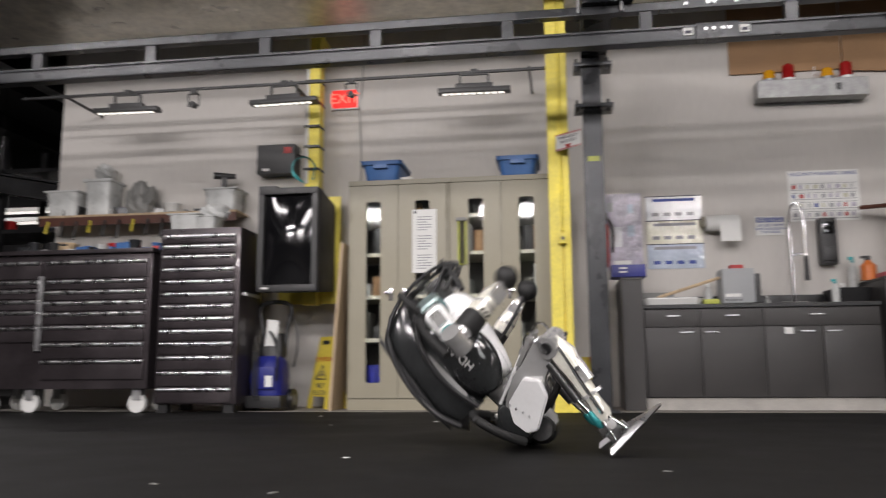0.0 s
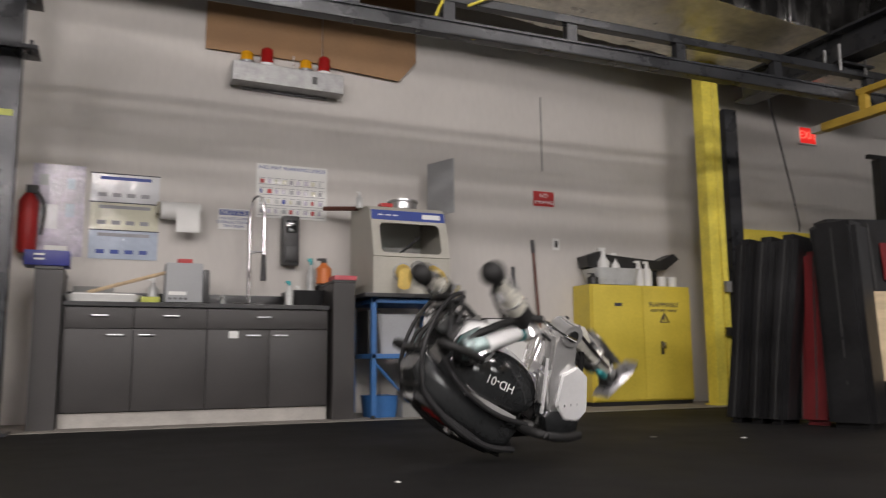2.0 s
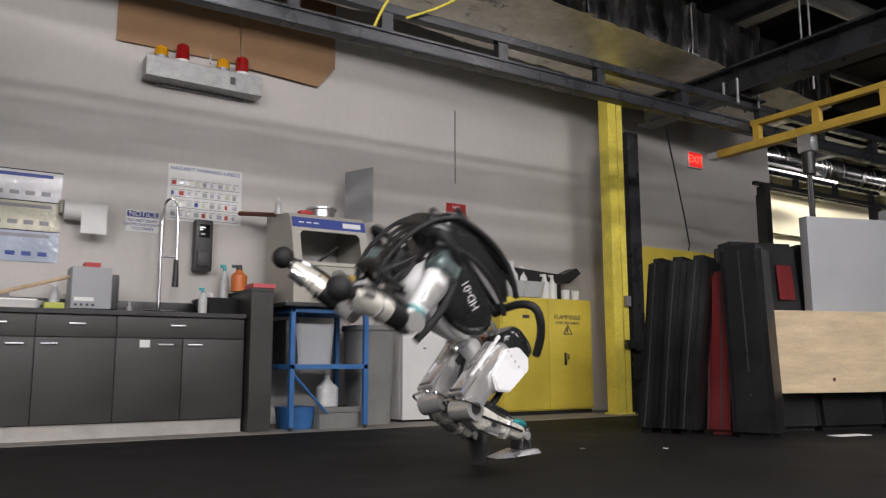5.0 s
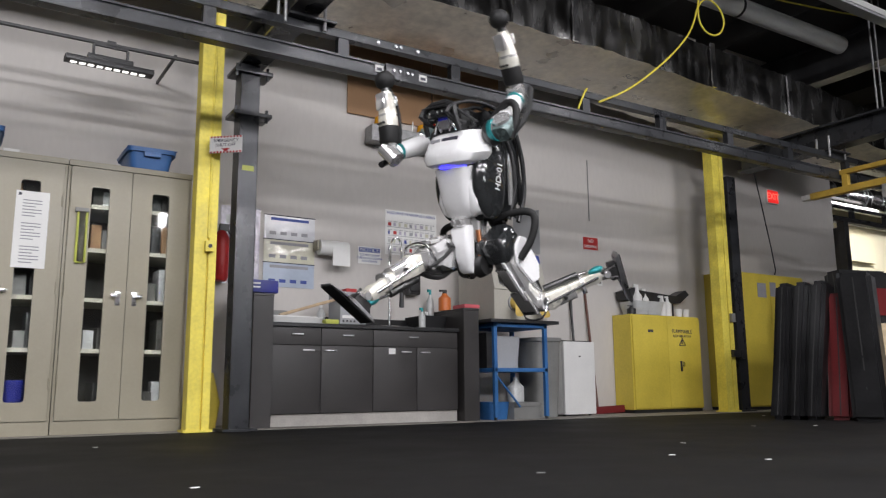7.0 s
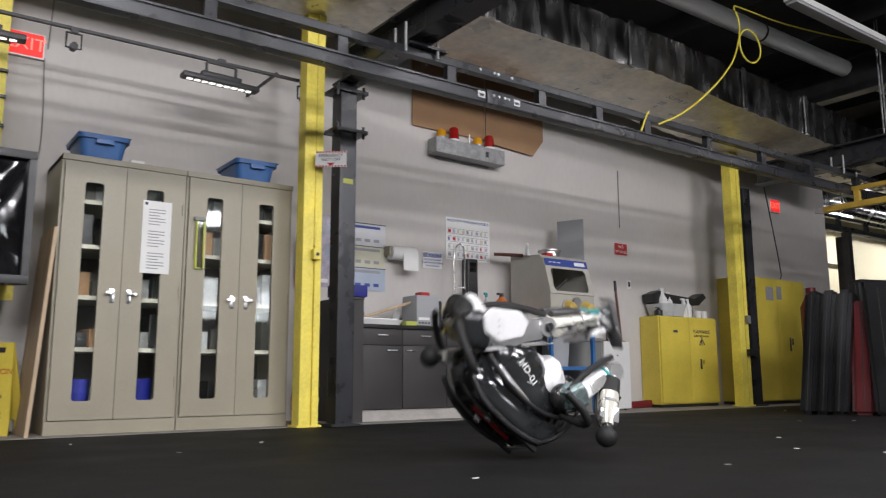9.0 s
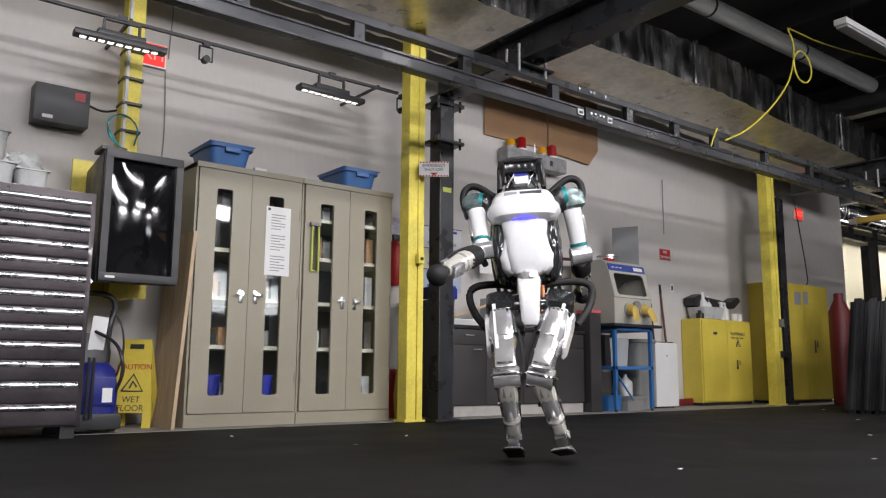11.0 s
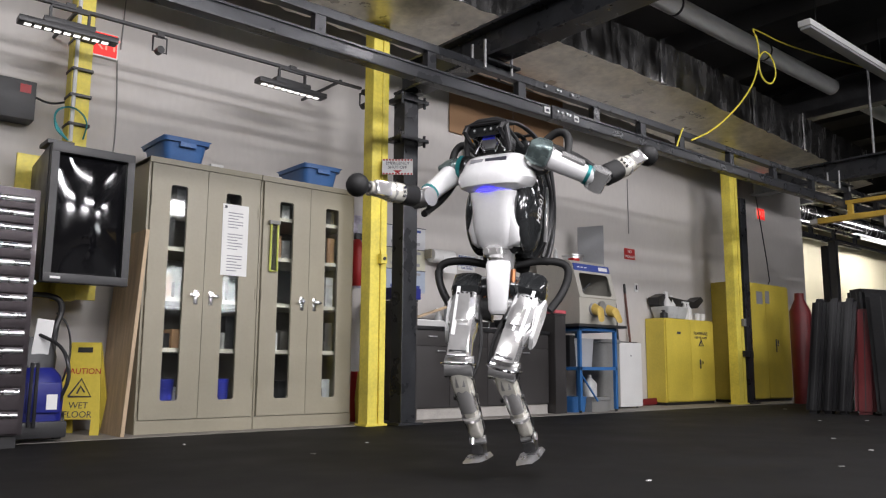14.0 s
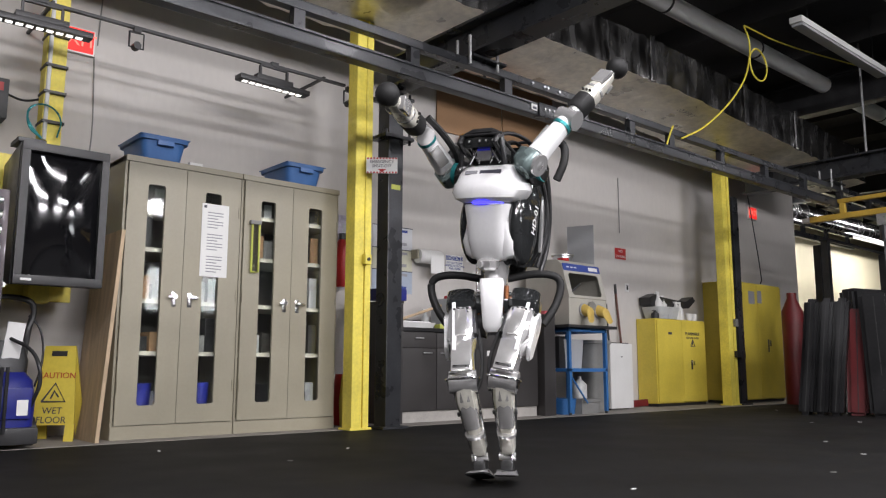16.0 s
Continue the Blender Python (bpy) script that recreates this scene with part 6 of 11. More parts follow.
part("face_plate", B(0.12, 0.175, -0.100, 0.100, 0.636, 0.694, 0.014), M_RDARK, tz, "glossy black sensor band")
for y in (-0.068, -0.008, 0.028, 0.066):
    part("camera_eye", C((0.174, y, 0.664), (0.180, y, 0.664), 0.010, seg=12), M_BLACK, tz)
    # a pale dot on each black eye paints its highlight
    part("eye_glint", C((0.179, y, 0.666), (0.182, y, 0.666), 0.005, seg=10), M_CLEAR, tz, "pale dot painted as a lens glint")
part("chin_plate", prism(bmesh.new(), [(0.125, 0.582), (0.15, 0.586), (0.15, 0.632), (0.125, 0.636)], -0.040, 0.040), M_ALU, tz, "brushed metal chin plate")
for s in (-1, 1):
    part("chin_strut", C((0.145, s * 0.086, 0.572), (0.150, s * 0.040, 0.634), 0.008, seg=8), M_CHROME, tz, "bright strut")
    part("chin_strut", C((0.145, s * 0.030, 0.572), (0.150, s * 0.070, 0.634), 0.006, seg=8), M_CHROME, tz, "bright strut")
part("hood_frame", add_tube(bmesh.new(), [(0.16, -0.122, 0.562), (0.175, -0.118, 0.63), (0.165, -0.104, 0.705), (0.165, 0.104, 0.705), (0.175, 0.118, 0.63), (0.16, 0.122, 0.562)], 0.015, 8, 1), M_BLACK, tz, "black hood frame round the face")
part("head_light", B(0.150, 0.156, -0.035, 0.035, 0.626, 0.634), M_DIMBLUE, tz, "dim blue head light")
for y, r in ((-0.05, 0.012), (0.0, 0.014), (0.05, 0.012)):
    part("head_cable", add_tube(bmesh.new(), [(0.05, y, 0.69), (-0.02, y * 1.4, 0.74), (-0.12, y * 1.6, 0.69), (-0.17, y * 1.5, 0.62)], r, 8), M_RUBBER, tz)
for x, z in ((0.19, 0.745), (0.07, 0.77), (-0.10, 0.735), (-0.245, 0.615)):
    part("cage_bar", C((x, -0.12, z), (x, 0.12, z), 0.011, seg=8), M_BLACK, tz)

squash = Matrix.Translation((0, 0, 0.60)) @ Matrix.Diagonal((0.94, 1.0, 0.62, 1)) @ Matrix.Translation((0, 0, -0.60))
for ob in tz.children:
    if ob.name.split(".")[0] in ("cage_bar", "head_cable", "cage_stay", "cage_rail"):
        for v in ob.data.vertices:
            if v.co.z > 0.60:
                v.co = squash @ v.co

slim = Matrix.Diagonal((0.93, 0.86, 1.0, 1))
tz.data.transform(slim)
for ob in tz.children:
    if ob.type == "FONT":
        ob.location = slim @ ob.location
    elif not ob.name.startswith("shoulder"):
        ob.data.transform(slim)


def limb(key, bm, material, label):
    ob = mesh_ob(key[:-2], bm, material, True)
    ob.parent = robot
    tagged(ob, label)
    robot_parts[key] = ob
    return ob


for side, s in (("_L", 1), ("_R", -1)):
    # arm
    ua = limb("upper_arm" + side, add_loft(bmesh.new(), [oval(-0.30, 0, 0, 0.035, 0.033, 18), oval(-0.22, 0, 0, 0.040, 0.038, 18), oval(-0.10, 0, 0, 0.048, 0.042, 18), oval(-0.06, 0, 0, 0.050, 0.046, 18)]), M_RSHELL, "white upper arm link")
    part("shoulder_joint", add_ball(add_cyl(bmesh.new(), (0, -0.05, -0.02), (0, 0.05, -0.02), 0.048, seg=22), (0, 0, -0.02), 0.054, 1, 1, 1.1, 20, 14), M_RMETAL, ua, "grey metal shoulder joint")
    part("shoulder_cover", add_loft(bmesh.new(), [oval(-0.055, 0, s * 0.012, 0.050, 0.046, 20, 5), oval(-0.045, 0, s * 0.014, 0.060, 0.053, 20, 5), oval(0.01, 0, s * 0.012, 0.060, 0.052, 20, 4), oval(0.04, 0, s * 0.005, 0.042, 0.036, 20, 3)]), M_TEALSH, ua, "pearl and teal shoulder cover")
    part("elbow_joint", C((0, -0.048, -0.29), (0, 0.048, -0.29), 0.043, seg=22), M_RMETAL, ua, "polished elbow joint")
    part("teal_ring", C((0, 0, -0.245), (0, 0, -0.23), 0.044, seg=20), M_TEAL, ua)
    bm = bmesh.new()
    add_tube(bm, [(-0.04, s * 0.03, 0.02), (-0.075, s * 0.035, -0.10), (-0.075, s * 0.03, -0.22), (-0.06, 0, -0.33)], 0.016, 8)
    part("cable_sleeve", bm, M_RUBBER, ua, "black cable sleeve")
    fa = limb("forearm" + side, add_loft(bmesh.new(), [oval(-0.31, 0, 0, 0.026, 0.026, 18), oval(-0.26, 0, 0, 0.036, 0.034, 18), oval(-0.17, 0, 0, 0.046, 0.044, 18), oval(-0.13, 0, 0, 0.044, 0.042, 18)]), M_RCREAM, "pale metal forearm")
    part("cuff", add_loft(bmesh.new(), [oval(-0.135, 0, 0, 0.047, 0.046, 18), oval(-0.06, 0, 0, 0.047, 0.046, 18), oval(-0.05, 0, 0, 0.04, 0.04, 18)]), M_RUBBER, fa, "black forearm cuff")
    part("elbow_yoke", C((0, 0, -0.055), (0, 0, 0.0), 0.036, 0.028, 16), M_RMETAL, fa)
    part("metal_ring", C((0, 0, -0.195), (0, 0, -0.183), 0.0465, seg=20), M_RMETAL, fa)
    part("wrist", C((0, 0, -0.345), (0, 0, -0.29), 0.022, seg=14), M_RGUN, fa)
    part("fist", add_ball(bmesh.new(), (0, 0, -0.37), 0.050, 1, 1, 0.95, 20, 14), M_RUBBER, fa, "black rubber ball fist")
    part("wrist_bracket", add_box(B(0.02, 0.045, -0.03, 0.03, -0.30, -0.22, 0.005), -0.045, -0.025, -0.028, 0.028, -0.29, -0.24, 0.005), M_RMETAL, fa, "polished wrist bracket")
    part("forearm_cable", add_tube(bmesh.new(), [(-0.045, 0.02 * s, -0.05), (-0.062, 0.02 * s, -0.15), (-0.05, 0.015 * s, -0.27), (-0.02, 0, -0.34)], 0.008, 8), M_RUBBER, fa)
    for k in range(3):
        part("bolt", C((0.04, -0.018 + 0.018 * k, -0.15), (0.052, -0.018 + 0.018 * k, -0.15), 0.006, seg=8), M_RGUN, fa)
        part("bolt", C((-0.018 + 0.018 * k, s * 0.034, -0.15), (-0.018 + 0.018 * k, s * 0.047, -0.15), 0.006, seg=8), M_RGUN, ua)
    part("arm_plate", B(-0.026, 0.026, s * 0.036, s * 0.05, -0.21, -0.10, 0.008), M_RBRIGHT, ua, "polished arm plate")
    # leg
    tg = limb("thigh" + side, add_loft(bmesh.new(), [oval(-0.40, 0.008, 0, 0.046, 0.040, 8, 3), oval(-0.36, 0.012, 0, 0.060, 0.050, 8, 3), oval(-0.27, 0.014, 0, 0.066, 0.048, 8, 3), oval(-0.21, 0.008, s * 0.006, 0.088, 0.066, 8, 3), oval(-0.10, 0.0, s * 0.004, 0.086, 0.064, 8, 3), oval(-0.02, -0.01, 0, 0.070, 0.052, 8, 3)]), M_RMETAL, "polished faceted metal thigh")
    part("hip_cover", add_loft(bmesh.new(), [oval(-0.065, 0, 0, 0.075, 0.060, 20, 5), oval(-0.045, 0, 0, 0.092, 0.070, 20, 5), oval(0.035, -0.01, 0, 0.080, 0.066, 20, 5), oval(0.06, -0.015, 0, 0.06, 0.05, 20, 4)]), M_RDARK, tg, "black angular hip cover")
    bm = bmesh.new()
    prism(bm, [(-0.105, -0.06), (-0.085, -0.22), (-0.03, -0.27), (0.035, -0.24), (0.05, -0.10), (0.0, -0.03), (-0.07, -0.02)], s * 0.060, s * 0.078)
    bmesh.ops.bevel(bm, geom=bm.edges[:], offset=0.006, segments=2, affect="EDGES")
    part("side_panel", bm, M_RSHELL, tg, "white thigh side panel")
    part("front_rail", B(0.078, 0.096, -0.026, 0.026, -0.23, -0.09, 0.006), M_RBRIGHT, tg, "polished front rail")
    part("front_plate", B(0.070, 0.088, -0.044, 0.044, -0.40, -0.25, 0.008), M_RBRIGHT, tg, "polished knee plate")
    part("plate_edge", B(0.086, 0.092, -0.036, 0.036, -0.385, -0.375, 0.002), M_RGUN, tg)
    part("hip_link", C((0.03, -s * 0.05, 0.02), (0.045, -s * 0.055, -0.20), 0.014, seg=10), M_RGUN, tg, "dark hip linkage")
    part("knee_joint", C((0, -0.058, -0.40), (0, 0.058, -0.40), 0.046, seg=24), M_RMETAL, tg, "polished knee joint")
    part("knee_guard", add_tube(bmesh.new(), [(-0.01, -0.068, -0.385), (0.075, -0.066, -0.43), (0.088, 0.0, -0.44), (0.075, 0.066, -0.43), (-0.01, 0.068, -0.385)], 0.005, 8, 2), M_CHROME, tg, "bright wire knee guard")
    part("front_spine", B(0.080, 0.092, s * 0.030 - 0.008, s * 0.030 + 0.008, -0.30, -0.05, 0.003), M_RSHELL, tg, "white spine along the thigh")
    part("knee_disc", C((0, s * 0.056, -0.40), (0, s * 0.064, -0.40), 0.024, seg=18), M_BLACK, tg)
    bm = bmesh.new()
    add_tube(bm, [(-0.08, 0, -0.10), (-0.10, 0, -0.22), (-0.08, 0, -0.34), (-0.05, 0, -0.42)], 0.014, 8)
    part("rear_hose", bm, M_RUBBER, tg)
    for k in range(4):
        part("bolt", C((0.07, -0.028 + 0.0185 * k, -0.09), (0.094, -0.028 + 0.0185 * k, -0.09), 0.006, seg=8), M_RGUN, tg)
        part("bolt", C((-0.05 + 0.03 * k, s * 0.076, -0.10), (-0.05 + 0.03 * k, s * 0.081, -0.10), 0.005, seg=8), M_ALU, tg)
    part("knee_hose", add_tube(bmesh.new(), [(0.03, -s * 0.066, -0.16), (0.01, -s * 0.085, -0.28), (-0.02, -s * 0.075, -0.38), (-0.03, -s * 0.05, -0.44)], 0.009, 8), M_RUBBER, tg)
    sh = limb("shin" + side, add_loft(bmesh.new(), [oval(-0.355, -0.005, 0, 0.028, 0.028, 10, 3), oval(-0.33, -0.002, 0, 0.036, 0.034, 10, 3), oval(-0.28, 0.0, 0, 0.030, 0.028, 10, 3), oval(-0.17, 0.006, 0, 0.038, 0.034, 10, 3), oval(-0.07, 0.012, 0, 0.054, 0.046, 10, 3), oval(0.01, 0.0, 0, 0.040, 0.042, 10, 3)]), M_RCREAM, "pale metal shin link")
    part("shin_guard", add_loft(bmesh.new(), [oval(-0.20, 0.026, 0, 0.032, 0.036, 18), oval(-0.06, 0.026, 0, 0.036, 0.038, 18), oval(-0.02, 0.02, 0, 0.028, 0.034, 18)]), M_RBRIGHT, sh, "polished shin guard")
    part("actuator", C((-0.055, 0, -0.06), (-0.05, 0, -0.24), 0.018, seg=12), M_RGUN, sh, "dark hydraulic actuator")
    part("actuator_rod", C((-0.05, 0, -0.24), (-0.035, 0, -0.345), 0.008, seg=10), M_CHROME, sh)
    part("teal_cap", add_ball(bmesh.new(), (-0.038, s * 0.01, -0.335), 1, 0.018, 0.022, 0.040, 16, 10), M_TEAL, sh, "teal ankle cap")
    for z, w in ((-0.24, 0.047),):
        part("clamp", add_loft(bmesh.new(), [oval(z, 0.008, 0, w, w * 0.9, 18), oval(z - 0.014, 0.008, 0, w, w * 0.9, 18)]), M_RMETAL, sh, "metal clamp")
    for k in (-1, 1):
        part("side_rod", C((0.01, k * 0.046, -0.03), (-0.005, k * 0.034, -0.33), 0.007, seg=8), M_CHROME, sh)
        part("bolt", C((0.02, k * 0.040, -0.14), (0.02, k * 0.052, -0.14), 0.010, seg=8), M_RGUN, sh)
    ft = limb("foot" + side, add_loft(bmesh.new(), [[(-0.085, -0.042, -0.078), (0.11, -0.052, -0.078), (0.19, -0.034, -0.079), (0.19, 0.034, -0.079), (0.11, 0.052, -0.078), (-0.085, 0.042, -0.078)], [(-0.07, -0.034, -0.060), (0.05, -0.040, -0.056), (0.165, -0.026, -0.070), (0.165, 0.026, -0.070), (0.05, 0.040, -0.056), (-0.07, 0.034, -0.060)]]), M_ALU, "brushed metal foot plate")
    part("sole", B(-0.08, 0.18, -0.040, 0.040, -0.084, -0.0785, 0.002), M_RUBBER, ft, "black rubber sole")
    part("ankle_block", B(-0.045, 0.045, -0.026, 0.026, -0.060, -0.015, 0.008), M_RGUN, ft)
    part("ankle_pin", C((0, -0.036, 0), (0, 0.036, 0), 0.018, seg=14), M_RMETAL, ft)
    for x in (-0.03, 0.03):
        part("ankle_strut", C((x, 0.02 * s, -0.05), (x * 0.5, 0.02 * s, 0.03), 0.008, seg=8), M_CHROME, ft)


def motions():
    walk(robot, [
        (0, pose(0.123, 3.954, 0.105, -12, -53, 6)), (0.1, pose(0.177, 3.930, 0.146, 3, -33, 0)), (0.2, pose(0.236, 3.933, 0.181, 15, -12, 1)),
        (0.3, pose(0.292, 3.970, 0.246, 8, -7, -0)), (0.4, pose(0.338, 4.046, 0.302, 1, -3, -2)), (0.5, pose(0.389, 4.078, 0.348, -6, 1, -3)),
        (0.6, pose(0.454, 4.046, 0.409, -5, 6, -3)), (0.7, pose(0.538, 3.980, 0.457, -4, 11, -3)), (0.8, pose(0.635, 3.943, 0.489, -2, 16, -3)),
        (0.9, pose(0.731, 3.928, 0.523, -2, 21, 3)), (1, pose(0.846, 3.933, 0.563, -0, 25, 8)), (1.1, pose(0.990, 3.985, 0.724, 5, 60, -0)),
        (1.2, pose(1.167, 4.094, 0.874, -153, 83, -170)), (1.3, pose(1.436, 4.246, 0.971, 168, 59, 171)), (1.4, pose(1.742, 4.219, 0.936, 174, 32, 174)),
        (1.5, pose(2.053, 4.202, 0.857, 178, 4, 173)), (1.6, pose(2.378, 4.249, 0.752, 179, -19, 173)), (1.7, pose(2.656, 4.301, 0.601, 179, -42, 173)),
        (1.8, pose(2.812, 4.299, 0.395, -165, -60, 159)), (1.9, pose(2.917, 4.296, 0.265, -122, -72, 118)), (2, pose(3.013, 4.342, 0.166, -10, -75, 8)),
        (2.1, pose(3.042, 4.330, 0.136, -3, -48, 10)), (2.2, pose(3.062, 4.310, 0.140, 3, -22, 15)), (2.3, pose(3.134, 4.340, 0.234, 4, -22, 18)),
        (2.4, pose(3.226, 4.380, 0.302, 6, -23, 21)), (2.5, pose(3.307, 4.409, 0.318, 7, -24, 24)), (2.6, pose(3.336, 4.407, 0.346, 2, -17, 35)),
        (2.7, pose(3.354, 4.395, 0.390, -3, -10, 44)), (2.8, pose(3.391, 4.392, 0.456, -5, -3, 53)), (2.9, pose(3.458, 4.370, 0.569, -6, -1, 61)),
        (3, pose(3.526, 4.359, 0.706, -7, 2, 69)), (3.1, pose(3.565, 4.520, 0.887, -2, 7, 67)), (3.2, pose(3.604, 4.670, 0.997, 3, 13, 66)),
        (3.3, pose(3.653, 4.650, 0.794, 1, 4, 97)), (3.4, pose(3.692, 4.621, 0.495, -5, -3, 127)), (3.6, pose(3.668, 4.541, 0.489, -6, 3, 157)),
        (3.8, pose(3.634, 4.472, 0.497, -5, 6, 174)), (4, pose(3.590, 4.442, 0.496, -5, 6, -176)), (4.2, pose(3.568, 4.412, 0.488, -4, 5, -174)),
        (4.4, pose(3.557, 4.382, 0.452, 4, 5, -179)), (4.6, pose(3.527, 4.362, 0.432, 8, 5, 179)), (4.8, pose(3.310, 4.331, 0.484, 4, 19, -178)),
        (5, pose(2.985, 4.301, 0.553, -0, 32, -176)), (5.1, pose(2.899, 4.280, 0.639, 18, 73, -162)), (5.2, pose(2.814, 4.260, 0.835, 165, 63, -19)),
        (5.3, pose(2.660, 4.250, 0.940, 176, 22, -13)), (5.4, pose(2.345, 4.246, 0.807, -167, -6, -11)), (5.5, pose(1.978, 4.246, 0.568, -149, -34, -18)),
        (5.6, pose(1.677, 4.189, 0.343, -153, -69, -19)), (5.7, pose(1.561, 4.136, 0.213, -1, -81, -165)), (5.8, pose(1.512, 4.101, 0.096, 19, -53, -179)),
        (5.9, pose(1.494, 4.153, 0.094, 4, -26, -177)), (6, pose(1.487, 4.207, 0.143, -9, 1, 178)), (6.1, pose(1.344, 4.084, 0.231, 7, -9, -176)),
        (6.2, pose(1.154, 3.973, 0.264, 22, -22, -173)), (6.3, pose(1.077, 3.975, 0.312, 11, -13, -170)), (6.4, pose(1.032, 3.988, 0.387, 0, -3, -169)),
        (6.5, pose(0.998, 4.002, 0.465, -10, 6, -169)), (6.6, pose(0.959, 4.027, 0.603, -3, 1, -164)), (6.7, pose(0.940, 4.041, 0.729, 3, -5, -158)),
        (6.8, pose(0.947, 4.045, 0.832, 3, -1, -160)), (6.9, pose(0.951, 4.048, 0.938, 2, 3, -162)), (7, pose(0.953, 4.039, 0.984, 1, 7, -164)),
        (7.1, pose(0.993, 4.058, 0.864, 3, 3, -164)), (7.2, pose(1.028, 4.085, 0.726, 4, -1, -164)), (7.3, pose(1.016, 4.049, 0.648, 1, 1, -164)),
        (7.4, pose(0.992, 3.983, 0.571, -2, 3, -165)), (7.5, pose(0.978, 3.948, 0.509, -5, 6, -165)), (7.6, pose(0.992, 3.946, 0.491, -4, 6, -166)),
        (7.7, pose(1.021, 3.956, 0.473, -0, 5, -167)), (7.8, pose(1.072, 3.967, 0.454, 4, 5, -168)), (7.9, pose(1.103, 3.978, 0.441, 7, 5, -169)),
        (8, pose(1.114, 3.980, 0.434, 8, 5, -169)), (8.1, pose(1.105, 3.980, 0.452, 8, 8, -170)), (8.2, pose(1.055, 3.980, 0.478, 6, 15, -172)),
        (8.3, pose(0.997, 3.969, 0.500, 3, 23, -174)), (8.4, pose(0.941, 3.958, 0.530, 1, 30, -177)), (8.5, pose(0.906, 3.956, 0.559, -0, 32, -178)),
        (8.6, pose(0.895, 3.955, 0.720, 8, 83, 172)), (8.7, pose(0.883, 3.954, 0.966, -162, 47, -16)), (8.8, pose(0.645, 3.973, 0.931, -167, 22, -22)),
        (8.9, pose(0.188, 4.002, 0.799, -168, -4, -25)), (9, pose(-0.166, 4.030, 0.617, -168, -30, -28)), (9.1, pose(-0.323, 4.006, 0.411, -150, -60, -41)),
        (9.2, pose(-0.414, 3.984, 0.225, -65, -74, -121)), (9.3, pose(-0.460, 3.973, 0.137, -14, -50, -167)), (9.4, pose(-0.471, 4.005, 0.140, -9, -28, -177)),
        (9.5, pose(-0.479, 4.041, 0.148, -9, -6, 176)), (9.6, pose(-0.533, 4.001, 0.196, 1, -6, 180)), (9.7, pose(-0.604, 3.962, 0.260, 11, -8, -177)),
        (9.8, pose(-0.649, 3.974, 0.310, 3, -4, -166)), (9.9, pose(-0.683, 3.985, 0.382, -4, 0, -156)), (10, pose(-0.712, 3.994, 0.450, -10, 6, -147)),
        (10.2, pose(-0.756, 4.007, 0.474, -7, 6, -143)), (10.4, pose(-0.790, 4.015, 0.489, -5, 6, -139)), (10.6, pose(-0.825, 4.019, 0.557, -3, 0, -138)),
        (10.8, pose(-0.860, 4.028, 0.667, 0, -10, -137)), (11, pose(-0.890, 4.025, 0.719, 2, -15, -136)), (11.2, pose(-0.916, 4.019, 0.722, 2, -15, -135)),
        (11.4, pose(-0.936, 4.011, 0.725, 2, -15, -133)), (11.6, pose(-0.947, 4.002, 0.707, 1, -15, -137)), (11.8, pose(-0.952, 4.013, 0.689, -1, -16, -147)),
        (11.9, pose(-0.928, 4.038, 0.835, -3, -11, -135)), (12, pose(-0.904, 4.054, 0.939, -5, -5, -123)), (12.033, pose(-0.928, 4.052, 0.937, 2, -4, -84)),
        (12.067, pose(-0.977, 4.031, 0.932, 9, -7, -44)), (12.1, pose(-1.018, 4.010, 0.923, 12, -14, -5)), (12.133, pose(-1.048, 3.968, 0.913, 6, -13, 18)),
        (12.2, pose(-1.068, 3.876, 0.868, -3, -6, 63)), (12.233, pose(-1.029, 3.925, 0.837, -4, -5, 98)), (12.267, pose(-0.945, 4.024, 0.798, -5, -2, 131)),
        (12.3, pose(-0.873, 4.083, 0.739, -3, -0, 165)), (12.4, pose(-0.789, 3.969, 0.430, 12, -1, -160)), (12.5, pose(-0.759, 4.006, 0.393, 14, -7, -163)),
        (12.6, pose(-0.778, 4.003, 0.424, 12, -8, -162)), (12.7, pose(-0.818, 3.999, 0.513, 10, -10, -161)), (12.8, pose(-0.864, 3.994, 0.611, 6, -12, -158)),
        (12.9, pose(-0.903, 3.989, 0.681, 3, -14, -156)), (13, pose(-0.920, 3.985, 0.707, 2, -15, -155)), (13.267, pose(-0.903, 4.009, 0.691, 0, -14, -157)),
        (13.5, pose(-0.886, 4.038, 0.677, -1, -12, -158)), (13.733, pose(-0.910, 3.997, 0.735, -1, -9, -150)), (14, pose(-0.943, 3.941, 0.810, -1, -5, -140)),
        (14.267, pose(-0.903, 3.956, 0.636, -1, -7, -141)), (14.5, pose(-0.856, 3.973, 0.494, -2, -8, -141)), (14.733, pose(-0.841, 3.980, 0.601, -1, -6, -141)),
        (15, pose(-0.829, 3.985, 0.717, -1, -4, -140)), (15.267, pose(-0.813, 3.981, 0.739, -1, -3, -139)), (15.5, pose(-0.802, 3.991, 0.749, -0, -2, -139)),
        (15.733, pose(-0.798, 3.998, 0.756, 0, -2, -139)), (16, pose(-0.796, 4.008, 0.762, 0, -1, -139)),
    ])
